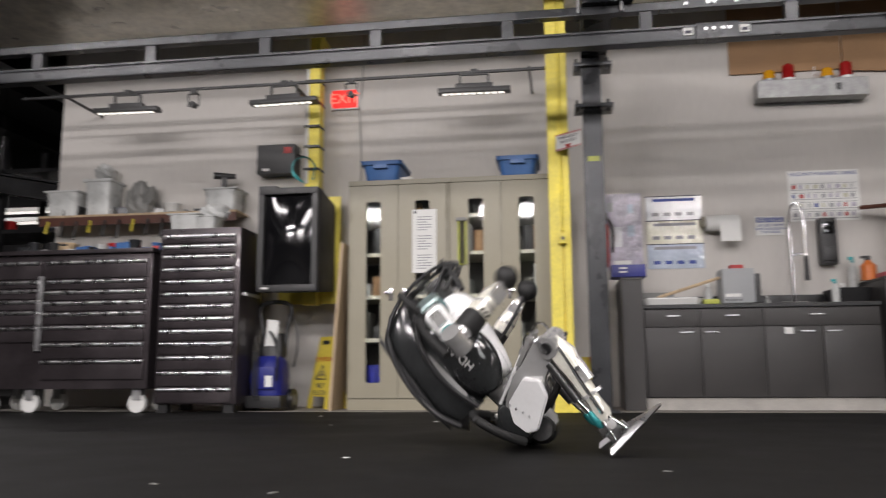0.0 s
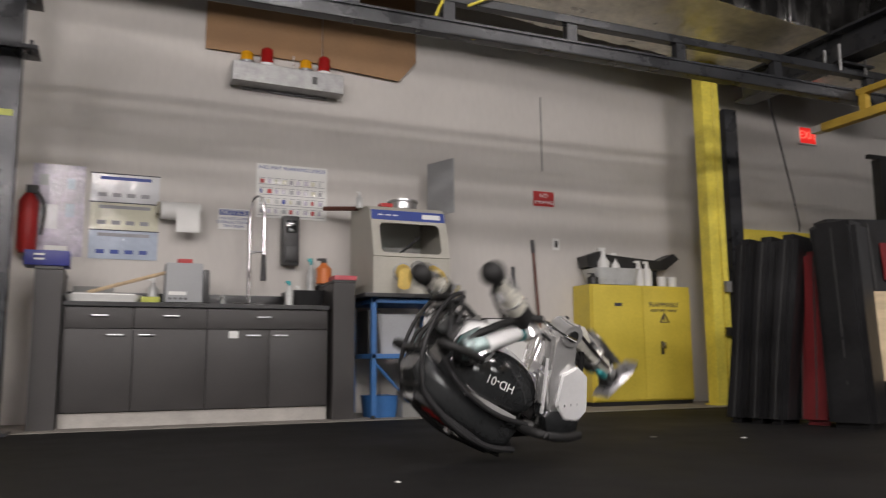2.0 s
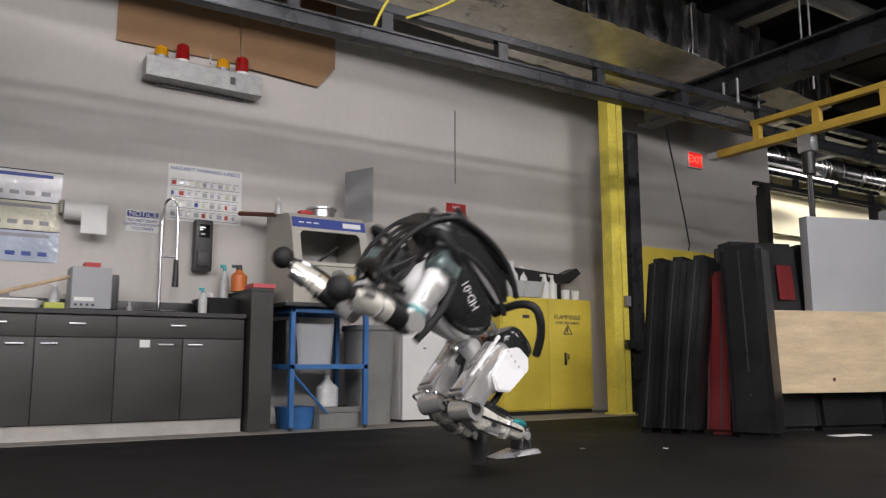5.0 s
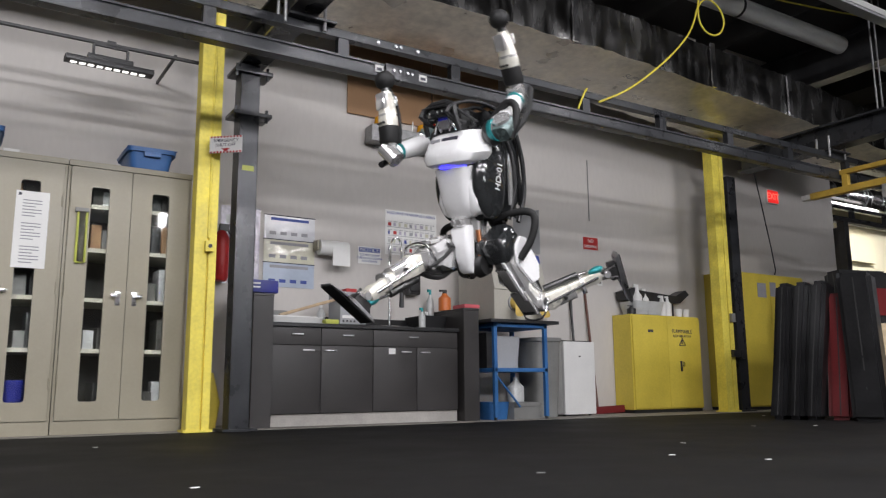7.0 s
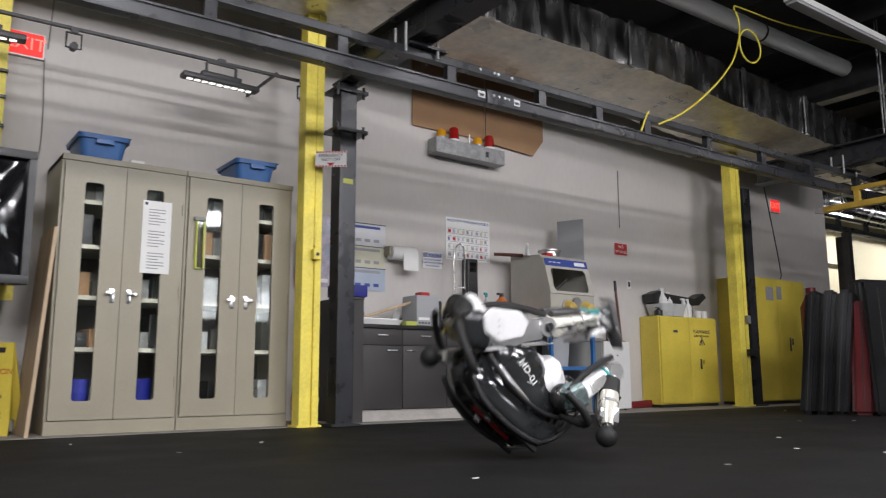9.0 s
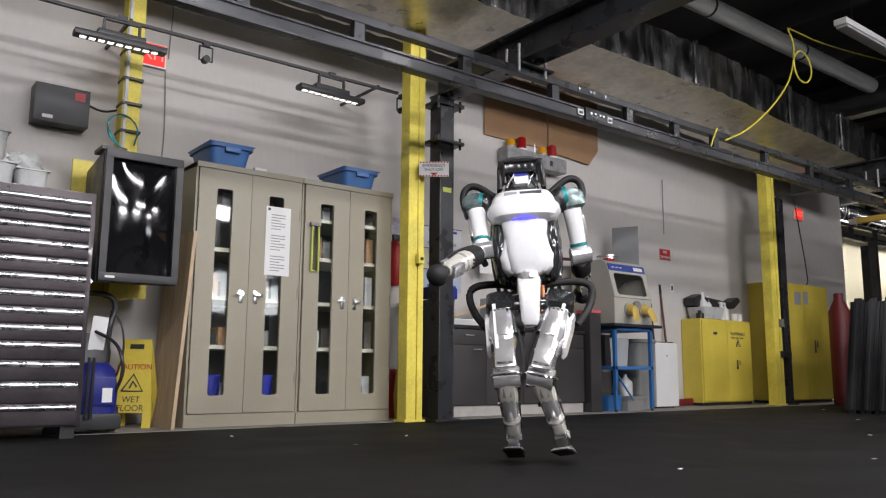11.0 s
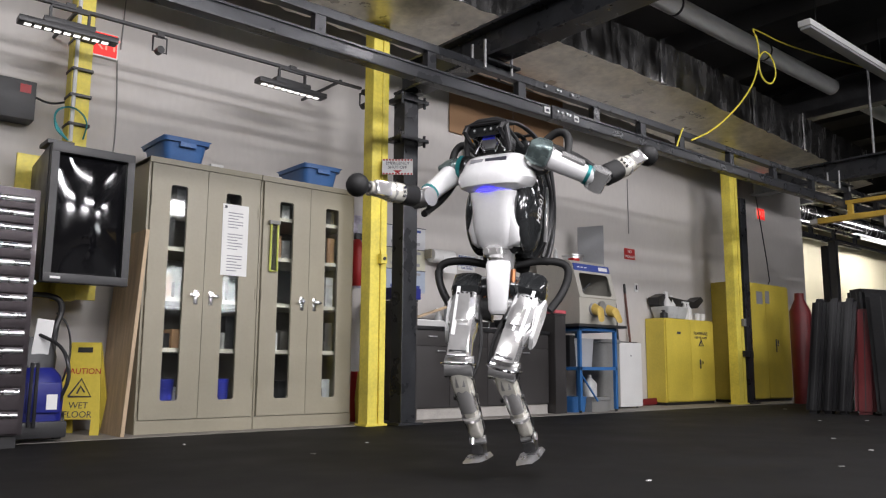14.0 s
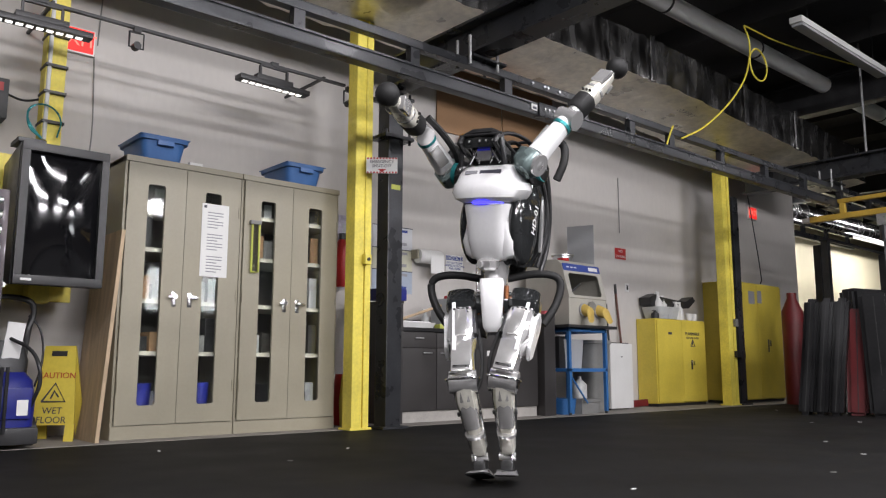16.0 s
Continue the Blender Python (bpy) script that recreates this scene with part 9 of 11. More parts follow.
    walk(robot_parts["forearm_R"], [
        (0, pose(0.109, -0.548, 0.308, 96, 38, -59)), (0.1, pose(0.154, -0.383, 0.311, 92, 30, -87)), (0.2, pose(0.174, -0.206, 0.322, 98, 23, -113)),
        (0.3, pose(0.206, -0.24, 0.287, 84, 27, -104)), (0.4, pose(0.24, -0.266, 0.25, 72, 32, -95)), (0.5, pose(0.276, -0.282, 0.215, 61, 38, -85)),
        (0.6, pose(0.331, -0.293, 0.262, 84, 42, -62)), (0.7, pose(0.376, -0.306, 0.325, 107, 38, -40)), (0.8, pose(0.406, -0.318, 0.402, 125, 29, -22)),
        (0.9, pose(0.425, -0.275, 0.454, 151, 26, -17)), (1, pose(0.42, -0.227, 0.515, 176, 20, -12)), (1.1, pose(0.394, -0.123, 0.585, 161, 5, -10)),
        (1.2, pose(0.304, -0.067, 0.642, 147, -8, -4)), (1.3, pose(0.337, -0.494, 0.564, 157, 5, -2)), (1.4, pose(0.338, -0.494, 0.601, 137, -14, 15)),
        (1.5, pose(0.317, -0.521, 0.623, 110, -21, 38)), (1.533, pose(0.305, -0.467, 0.71, 133, -12, 27)), (1.6, pose(0.209, -0.305, 0.801, -121, 59, 41)),
        (1.633, pose(0.139, -0.222, 0.79, -166, 27, 15)), (1.7, pose(0.001, -0.107, 0.659, -110, 45, 42)), (1.8, pose(0.2, -0.026, 0.472, -131, 34, 6)),
        (1.9, pose(0.315, -0.213, 0.307, -140, 16, -19)), (2, pose(0.321, -0.244, 0.25, -148, 24, -1)), (2.1, pose(0.29, -0.233, 0.3, -174, 44, -6)),
        (2.2, pose(0.245, -0.241, 0.34, 145, 59, -35)), (2.3, pose(0.193, -0.272, 0.286, 119, 73, -64)), (2.4, pose(0.14, -0.306, 0.25, 55, 75, -130)),
        (2.5, pose(0.092, -0.342, 0.232, 23, 61, -163)), (2.6, pose(0.158, -0.347, 0.223, 37, 62, -166)), (2.7, pose(0.222, -0.351, 0.236, 50, 64, -170)),
        (2.8, pose(0.279, -0.356, 0.272, 25, 77, 148)), (2.9, pose(0.349, -0.464, 0.339, -90, 71, 19)), (3, pose(0.385, -0.499, 0.475, -102, 46, -5)),
        (3.1, pose(0.349, -0.44, 0.541, -108, 30, 8)), (3.2, pose(0.299, -0.369, 0.598, -116, 21, 21)), (3.3, pose(0.322, -0.377, 0.43, -100, 29, 29)),
        (3.4, pose(0.279, -0.356, 0.272, -77, 28, 38)), (3.6, pose(0.163, -0.236, 0.247, -70, 21, 73)), (3.8, pose(0.1, -0.179, 0.258, -65, 18, 91)),
        (4, pose(0.1, -0.179, 0.258, -65, 18, 91)), (4.2, pose(0.11, -0.2, 0.251, -68, 18, 90)), (4.4, pose(0.176, -0.306, 0.246, -85, 17, 87)),
        (4.6, pose(0.224, -0.366, 0.261, -95, 16, 85)), (4.8, pose(0.316, -0.345, 0.333, -130, 25, 49)), (5, pose(0.386, -0.308, 0.426, -155, 12, 7)),
        (5.1, pose(0.383, -0.354, 0.543, 178, -6, -6)), (5.2, pose(0.331, -0.398, 0.644, 153, -24, -3)), (5.3, pose(0.252, -0.415, 0.717, 119, -30, 16)),
        (5.4, pose(0.342, -0.266, 0.675, 111, -33, 39)), (5.5, pose(0.364, -0.173, 0.584, 103, -35, 58)), (5.6, pose(0.401, -0.239, 0.603, 82, -40, 91)),
        (5.7, pose(0.386, -0.188, 0.497, 147, -25, 59)), (5.8, pose(0.332, -0.123, 0.397, -167, 9, 44)), (5.9, pose(0.315, -0.154, 0.291, -166, 40, 43)),
        (6, pose(0.268, -0.205, 0.255, 164, 69, 21)), (6.1, pose(0.236, -0.316, 0.257, 49, 81, -103)), (6.2, pose(0.161, -0.396, 0.316, 21, 58, -143)),
        (6.3, pose(0.21, -0.362, 0.262, 32, 72, -132)), (6.4, pose(0.251, -0.311, 0.226, 83, 82, -82)), (6.5, pose(0.28, -0.246, 0.212, 159, 75, -6)),
        (6.6, pose(0.328, -0.219, 0.309, 176, 55, -13)), (6.7, pose(0.34, -0.182, 0.459, -172, 31, -21)), (6.8, pose(0.336, -0.192, 0.467, -174, 20, -15)),
        (6.9, pose(0.332, -0.201, 0.477, -176, 9, -10)), (7, pose(0.326, -0.209, 0.488, -180, -1, -5)), (7.1, pose(0.336, -0.206, 0.446, 163, 44, -15)),
        (7.2, pose(0.339, -0.201, 0.408, 79, 71, -92)), (7.3, pose(0.276, -0.197, 0.326, 61, 68, -114)), (7.4, pose(0.193, -0.189, 0.274, 48, 64, -130)),
        (7.5, pose(0.1, -0.179, 0.258, 40, 58, -142)), (7.6, pose(0.11, -0.2, 0.25, 44, 61, -138)), (7.7, pose(0.138, -0.25, 0.244, 56, 65, -127)),
        (7.8, pose(0.176, -0.306, 0.246, 75, 69, -108)), (7.9, pose(0.21, -0.349, 0.257, 95, 71, -88)), (8, pose(0.224, -0.366, 0.261, 104, 70, -80)),
        (8.1, pose(0.246, -0.363, 0.276, 120, 68, -68)), (8.2, pose(0.292, -0.353, 0.309, 158, 62, -40)), (8.3, pose(0.34, -0.335, 0.356, -177, 46, -25)),
        (8.4, pose(0.373, -0.317, 0.402, -167, 30, -21)), (8.5, pose(0.386, -0.308, 0.426, -163, 22, -19)), (8.6, pose(0.373, -0.068, 0.703, 177, 12, -1)),
        (8.7, pose(0.058, 0.164, 0.829, 143, 8, 12)), (8.8, pose(0.215, 0.23, 0.595, 118, -12, 28)), (8.9, pose(0.259, 0.004, 0.385, 88, -19, 50)),
        (9, pose(0.094, -0.262, 0.261, 60, -6, 67)), (9.1, pose(0.181, -0.271, 0.248, 101, -13, 60)), (9.2, pose(0.275, -0.244, 0.271, 142, -10, 58)),
        (9.3, pose(0.358, -0.18, 0.322, -180, 0, 44)), (9.4, pose(0.329, -0.202, 0.285, -158, 18, 41)), (9.5, pose(0.288, -0.233, 0.298, -139, 42, 51)),
        (9.6, pose(0.304, -0.215, 0.278, -116, 57, 65)), (9.7, pose(0.315, -0.203, 0.273, -80, 59, 95)), (9.8, pose(0.304, -0.217, 0.247, -91, 58, 91)),
        (9.9, pose(0.292, -0.231, 0.227, -103, 57, 88)), (10, pose(0.28, -0.246, 0.212, -115, 56, 84)), (10.2, pose(0.184, -0.225, 0.23, -79, 62, 106)),
        (10.4, pose(0.1, -0.179, 0.258, -42, 57, 125)), (10.6, pose(0.103, -0.187, 0.252, -35, 57, 125)), (10.8, pose(0.114, -0.202, 0.247, -22, 55, 124)),
        (11, pose(0.121, -0.21, 0.241, -49, 29, 76)), (11.2, pose(0.121, -0.21, 0.241, -55, 0, 53)), (11.4, pose(0.121, -0.21, 0.241, -54, -14, 43)),
        (11.6, pose(0.139, -0.234, 0.25, -63, -23, 45)), (11.8, pose(0.17, -0.286, 0.274, -85, -27, 60)), (11.833, pose(0.196, -0.294, 0.274, -101, -26, 86)),
        (11.9, pose(0.255, -0.297, 0.28, -128, -2, 127)), (11.933, pose(0.286, -0.293, 0.287, -140, 16, 137)), (12, pose(0.348, -0.27, 0.307, -180, 46, 137)),
        (12.033, pose(0.302, -0.227, 0.313, -140, 55, 121)), (12.067, pose(0.267, -0.177, 0.329, -83, 57, 127)), (12.1, pose(0.244, -0.127, 0.359, -32, 55, 124)),
        (12.2, pose(0.268, -0.468, 0.309, -32, 47, 98)), (12.233, pose(0.316, -0.34, 0.337, -60, 52, 101)), (12.3, pose(0.365, -0.031, 0.358, -92, 61, 124)),
        (12.4, pose(0.358, -0.195, 0.552, -177, 74, 19)), (12.5, pose(0.272, -0.227, 0.272, -1, 64, 173)), (12.6, pose(0.258, -0.222, 0.267, 1, 62, 173)),
        (12.7, pose(0.222, -0.213, 0.26, 6, 59, 172)), (12.8, pose(0.178, -0.208, 0.252, 12, 56, 169)), (12.9, pose(0.138, -0.209, 0.246, -3, 55, 143)),
        (13, pose(0.121, -0.21, 0.241, -32, 47, 103)), (13.267, pose(0.062, -0.222, 0.249, -54, 10, 75)), (13.5, pose(0.014, -0.221, 0.261, -56, 4, 81)),
        (13.733, pose(0.087, -0.265, 0.294, -69, 5, 69)), (14, pose(0.135, -0.341, 0.389, -85, 5, 54)), (14.267, pose(0.208, -0.363, 0.46, -79, 6, 58)),
        (14.5, pose(0.261, -0.372, 0.524, -74, 7, 61)), (14.733, pose(0.256, -0.356, 0.601, -81, 6, 65)), (15, pose(0.227, -0.323, 0.694, -91, 6, 70)),
        (15.267, pose(0.221, -0.313, 0.728, -95, 6, 70)), (15.5, pose(0.214, -0.304, 0.755, -98, 7, 70)), (15.733, pose(0.213, -0.301, 0.752, -97, 7, 73)),
        (16, pose(0.21, -0.299, 0.749, -97, 7, 77)),
    ])
    walk(robot_parts["thigh_L"], [
        (0, pose(0, 0.14, 0, 141, -73, 180)), (0.1, pose(0, 0.14, 0, 163, -64, -180)), (0.2, pose(0, 0.14, 0, -176, -57, 180)), (0.3, pose(0, 0.14, 0, 175, -65, 180)),
        (0.4, pose(0, 0.14, 0, 166, -74, -180)), (0.5, pose(0, 0.14, 0, 157, -83, 180)), (0.6, pose(0, 0.14, 0, -25, -87, 0)), (0.7, pose(0, 0.14, 0, -26, -76, 0)),
        (0.8, pose(0, 0.14, 0, -27, -66, -0)), (0.9, pose(0, 0.14, 0, -32, -57, -0)), (1, pose(0, 0.14, 0, -36, -47, -0)), (1.1, pose(0, 0.14, 0, -31, -55, -0)),
        (1.2, pose(0, 0.14, 0, -26, -63, -0)), (1.3, pose(0, 0.14, 0, -45, -57, -0)), (1.4, pose(0, 0.14, 0, -38, -83, 0)), (1.5, pose(0, 0.14, 0, 152, -77, -180)),
        (1.6, pose(0, 0.14, 0, 146, -74, -180)), (1.7, pose(0, 0.14, 0, 141, -71, -180)), (1.8, pose(0, 0.14, 0, -16, -86, -0)), (1.9, pose(0, 0.14, 0, 9, -68, 0)),
        (2, pose(0, 0.14, 0, -2, -82, -0)), (2.1, pose(0, 0.14, 0, 177, -81, 180)), (2.2, pose(0, 0.14, 0, 177, -63, 180)), (2.3, pose(0, 0.14, 0, 176, -80, 180)),
        (2.4, pose(0, 0.14, 0, -5, -84, 0)), (2.5, pose(0, 0.14, 0, -5, -68, 0)), (2.6, pose(0, 0.14, 0, -11, -67, -0)), (2.7, pose(0, 0.14, 0, -18, -66, -0)),
        (2.8, pose(0, 0.14, 0, -24, -64, -0)), (2.9, pose(0, 0.14, 0, -24, -53, -0)), (3, pose(0, 0.14, 0, -23, -41, 0)), (3.1, pose(0, 0.14, 0, -11, -19, 0)),
        (3.2, pose(0, 0.14, 0, 3, 1, -0)), (3.3, pose(0, 0.14, 0, -13, -30, 0)), (3.4, pose(0, 0.14, 0, -24, -64, -0)), (3.6, pose(0, 0.14, 0, -11, -66, -0)),
        (3.8, pose(0, 0.14, 0, -4, -66, 0)), (4, pose(0, 0.14, 0, -4, -66, 0)), (4.2, pose(0, 0.14, 0, -4, -67, 0)), (4.4, pose(0, 0.14, 0, -3, -72, -0)),
        (4.6, pose(0, 0.14, 0, -2, -75, 0)), (4.8, pose(0, 0.14, 0, 3, -77, -0)), (5, pose(0, 0.14, 0, 9, -80, 0)), (5.1, pose(0, 0.14, 0, -5, -75, 0)),
        (5.2, pose(0, 0.14, 0, -20, -69, 0)), (5.3, pose(0, 0.14, 0, -33, -62, 0)), (5.4, pose(0, 0.14, 0, 155, -88, 180)), (5.5, pose(0, 0.14, 0, 169, -62, 180)),
        (5.6, pose(0, 0.14, 0, 170, -55, 180)), (5.7, pose(0, 0.14, 0, 165, -44, -180)), (5.8, pose(0, 0.14, 0, 161, -33, 180)), (5.9, pose(0, 0.14, 0, 172, -36, 180)),
        (6, pose(0, 0.14, 0, -177, -39, -180)), (6.1, pose(0, 0.14, 0, -174, -70, -180)), (6.2, pose(0, 0.14, 0, 8, -79, 0)), (6.3, pose(0, 0.14, 0, 6, -80, 0)),
        (6.4, pose(0, 0.14, 0, 4, -82, -0)), (6.5, pose(0, 0.14, 0, 2, -84, -0)), (6.6, pose(0, 0.14, 0, 4, -60, -0)), (6.7, pose(0, 0.14, 0, 6, -37, 0)),
        (6.8, pose(0, 0.14, 0, 4, -11, 0)), (6.9, pose(0, 0.14, 0, 2, 16, -0)), (7, pose(0, 0.14, 0, -1, 42, 0)), (7.1, pose(0, 0.14, 0, 2, -1, 0)),
        (7.2, pose(0, 0.14, 0, 4, -45, 0)), (7.3, pose(0, 0.14, 0, 1, -52, -0)), (7.4, pose(0, 0.14, 0, -1, -59, 0)), (7.5, pose(0, 0.14, 0, -4, -66, -0)),
        (7.6, pose(0, 0.14, 0, -4, -67, -0)), (7.7, pose(0, 0.14, 0, -3, -69, 0)), (7.8, pose(0, 0.14, 0, -3, -72, -0)), (7.9, pose(0, 0.14, 0, -2, -74, 0)),
        (8, pose(0, 0.14, 0, -2, -75, -0)), (8.1, pose(0, 0.14, 0, -1, -75, 0)), (8.2, pose(0, 0.14, 0, 2, -77, 0)), (8.3, pose(0, 0.14, 0, 5, -78, 0)),
        (8.4, pose(0, 0.14, 0, 8, -80, 0)), (8.5, pose(0, 0.14, 0, 9, -80, -0)), (8.6, pose(0, 0.14, 0, -141, -73, -180)), (8.7, pose(0, 0.14, 0, -123, -19, 180)),
        (8.8, pose(0, 0.14, 0, -146, -39, 180)), (8.9, pose(0, 0.14, 0, -171, -51, 180)), (9, pose(0, 0.14, 0, 164, -61, 180)), (9.1, pose(0, 0.14, 0, 165, -62, -180)),
        (9.2, pose(0, 0.14, 0, 166, -63, -180)), (9.3, pose(0, 0.14, 0, 167, -64, -180)), (9.4, pose(0, 0.14, 0, 179, -50, 180)),
        (9.5, pose(0, 0.14, 0, -170, -36, 180)), (9.6, pose(0, 0.14, 0, -176, -51, 180)), (9.7, pose(0, 0.14, 0, 177, -65, 180)),
        (9.8, pose(0, 0.14, 0, 178, -75, -180)), (9.9, pose(0, 0.14, 0, -180, -86, -180)), (10, pose(0, 0.14, 0, 2, -84, -0)), (10.2, pose(0, 0.14, 0, -1, -75, 0)),
        (10.4, pose(0, 0.14, 0, -4, -66, -0)), (10.6, pose(0, 0.14, 0, -7, -53, -0)), (10.8, pose(0, 0.14, 0, -13, -29, 0)), (11, pose(0, 0.14, 0, -15, -15, 0)),
        (11.2, pose(0, 0.14, 0, -15, -15, 0)), (11.4, pose(0, 0.14, 0, -15, -15, 0)), (11.6, pose(0, 0.14, 0, -16, -17, 0)), (11.8, pose(0, 0.14, 0, -18, -22, -0)),
        (11.9, pose(0, 0.14, 0, -12, -22, 0)), (12, pose(0, 0.14, 0, -7, -22, 0)), (12.1, pose(0, 0.14, 0, -4, -20, -0)), (12.2, pose(0, 0.14, 0, -19, -47, 0)),
        (12.3, pose(0, 0.14, 0, 29, -53, 0)), (12.4, pose(0, 0.14, 0, -17, -72, 0)), (12.5, pose(0, 0.14, 0, -9, -72, 0)), (12.6, pose(0, 0.14, 0, -10, -66, -0)),
        (12.7, pose(0, 0.14, 0, -12, -52, 0)), (12.8, pose(0, 0.14, 0, -14, -35, 0)), (12.9, pose(0, 0.14, 0, -15, -21, 0)), (13, pose(0, 0.14, 0, -15, -15, -0)),
        (13.267, pose(0, 0.14, 0, -10, -21, -0)), (13.5, pose(0, 0.14, 0, -5, -26, -0)), (13.733, pose(0, 0.14, 0, -10, -23, -0)), (14, pose(0, 0.14, 0, -15, -19, -0)),
        (14.267, pose(0, 0.14, 0, -18, -34, 0)), (14.5, pose(0, 0.14, 0, -19, -46, -0)), (14.733, pose(0, 0.14, 0, -17, -39, -0)), (15, pose(0, 0.14, 0, -14, -32, -0)),
        (15.267, pose(0, 0.14, 0, -13, -33, -0)), (15.5, pose(0, 0.14, 0, -13, -34, -0)), (15.733, pose(0, 0.14, 0, -13, -33, -0)), (16, pose(0, 0.14, 0, -12, -32, 0)),
    ])
    walk(robot_parts["thigh_R"], [
        (0, pose(0, -0.14, 0, 145, -83, 180)), (0.1, pose(0, -0.14, 0, -179, -69, 180)), (0.2, pose(0, -0.14, 0, -143, -54, 180)),
        (0.3, pose(0, -0.14, 0, -147, -65, -180)), (0.4, pose(0, -0.14, 0, -152, -74, -180)), (0.5, pose(0, -0.14, 0, -158, -83, 180)),
        (0.6, pose(0, -0.14, 0, 25, -87, -0)), (0.7, pose(0, -0.14, 0, 27, -77, -0)), (0.8, pose(0, -0.14, 0, 28, -66, -0)), (0.9, pose(0, -0.14, 0, 31, -59, -0)),
        (1, pose(0, -0.14, 0, 33, -51, -0)), (1.1, pose(0, -0.14, 0, 22, -58, -0)), (1.2, pose(0, -0.14, 0, 11, -64, -0)), (1.3, pose(0, -0.14, 0, -40, -52, -0)),
        (1.4, pose(0, -0.14, 0, -34, -81, 0)), (1.5, pose(0, -0.14, 0, 159, -75, -180)), (1.6, pose(0, -0.14, 0, 160, -68, -180)),
        (1.7, pose(0, -0.14, 0, 161, -62, 180)), (1.8, pose(0, -0.14, 0, 146, -58, 180)), (1.9, pose(0, -0.14, 0, 132, -52, -180)),
        (2, pose(0, -0.14, 0, 153, -71, -180)), (2.1, pose(0, -0.14, 0, 171, -64, 180)), (2.2, pose(0, -0.14, 0, -172, -59, -180)),
        (2.3, pose(0, -0.14, 0, -177, -71, -180)), (2.4, pose(0, -0.14, 0, 178, -83, 180)), (2.5, pose(0, -0.14, 0, -7, -85, -0)),
        (2.6, pose(0, -0.14, 0, -11, -79, -0)), (2.7, pose(0, -0.14, 0, -15, -72, -0)), (2.8, pose(0, -0.14, 0, -19, -66, 0)), (2.9, pose(0, -0.14, 0, -15, -55, -0)),
        (3, pose(0, -0.14, 0, -10, -45, 0)), (3.1, pose(0, -0.14, 0, -2, -20, 0)), (3.2, pose(0, -0.14, 0, 6, 4, -0)), (3.3, pose(0, -0.14, 0, -8, -30, -0)),
        (3.4, pose(0, -0.14, 0, -19, -66, -0)), (3.6, pose(0, -0.14, 0, 1, -65, -0)), (3.8, pose(0, -0.14, 0, 11, -65, 0)), (4, pose(0, -0.14, 0, 11, -65, 0)),
        (4.2, pose(0, -0.14, 0, 10, -67, 0)), (4.4, pose(0, -0.14, 0, 5, -77, -0)), (4.6, pose(0, -0.14, 0, 2, -83, 0)), (4.8, pose(0, -0.14, 0, 10, -83, -0)),
        (5, pose(0, -0.14, 0, 18, -82, -0)), (5.1, pose(0, -0.14, 0, 3, -73, 0)), (5.2, pose(0, -0.14, 0, -13, -64, 0)), (5.3, pose(0, -0.14, 0, -28, -55, -0)),
        (5.4, pose(0, -0.14, 0, 169, -88, -180)), (5.5, pose(0, -0.14, 0, -170, -55, 180)), (5.6, pose(0, -0.14, 0, -177, -53, 180)),
        (5.7, pose(0, -0.14, 0, 177, -49, -180)), (5.8, pose(0, -0.14, 0, 171, -44, 180)), (5.9, pose(0, -0.14, 0, 177, -46, 180)),
        (6, pose(0, -0.14, 0, -178, -47, 180)), (6.1, pose(0, -0.14, 0, -173, -67, -180)), (6.2, pose(0, -0.14, 0, -169, -86, 180)),
        (6.3, pose(0, -0.14, 0, -173, -90, 180)), (6.4, pose(0, -0.14, 0, 3, -87, 0)), (6.5, pose(0, -0.14, 0, -2, -83, 0)), (6.6, pose(0, -0.14, 0, 8, -64, -0)),
        (6.7, pose(0, -0.14, 0, 18, -44, 0)), (6.8, pose(0, -0.14, 0, 18, -56, 0)), (6.9, pose(0, -0.14, 0, 17, -68, -0)), (7, pose(0, -0.14, 0, 16, -81, -0)),
        (7.1, pose(0, -0.14, 0, 12, -56, 0)), (7.2, pose(0, -0.14, 0, 6, -32, 0)), (7.3, pose(0, -0.14, 0, 8, -43, -0)), (7.4, pose(0, -0.14, 0, 10, -54, 0)),
        (7.5, pose(0, -0.14, 0, 11, -65, -0)), (7.6, pose(0, -0.14, 0, 10, -67, -0)), (7.7, pose(0, -0.14, 0, 8, -71, 0)), (7.8, pose(0, -0.14, 0, 5, -77, 0)),
        (7.9, pose(0, -0.14, 0, 3, -81, 0)), (8, pose(0, -0.14, 0, 2, -83, 0)), (8.1, pose(0, -0.14, 0, 4, -83, 0)), (8.2, pose(0, -0.14, 0, 8, -83, 0)),
        (8.3, pose(0, -0.14, 0, 12, -82, 0)), (8.4, pose(0, -0.14, 0, 16, -82, 0)), (8.5, pose(0, -0.14, 0, 18, -82, -0)), (8.6, pose(0, -0.14, 0, -137, -68, -180)),
        (8.7, pose(0, -0.14, 0, -127, -15, -180)), (8.8, pose(0, -0.14, 0, -142, -36, 180)), (8.9, pose(0, -0.14, 0, -160, -49, 180)),
        (9, pose(0, -0.14, 0, -178, -60, 180)), (9.1, pose(0, -0.14, 0, 176, -63, -180)), (9.2, pose(0, -0.14, 0, 171, -66, -180)),
        (9.3, pose(0, -0.14, 0, 165, -69, 180)), (9.4, pose(0, -0.14, 0, 176, -58, 180)), (9.5, pose(0, -0.14, 0, -172, -48, -180)),
        (9.6, pose(0, -0.14, 0, -178, -53, 180)), (9.7, pose(0, -0.14, 0, 177, -59, 180)), (9.8, pose(0, -0.14, 0, 177, -72, 180)),
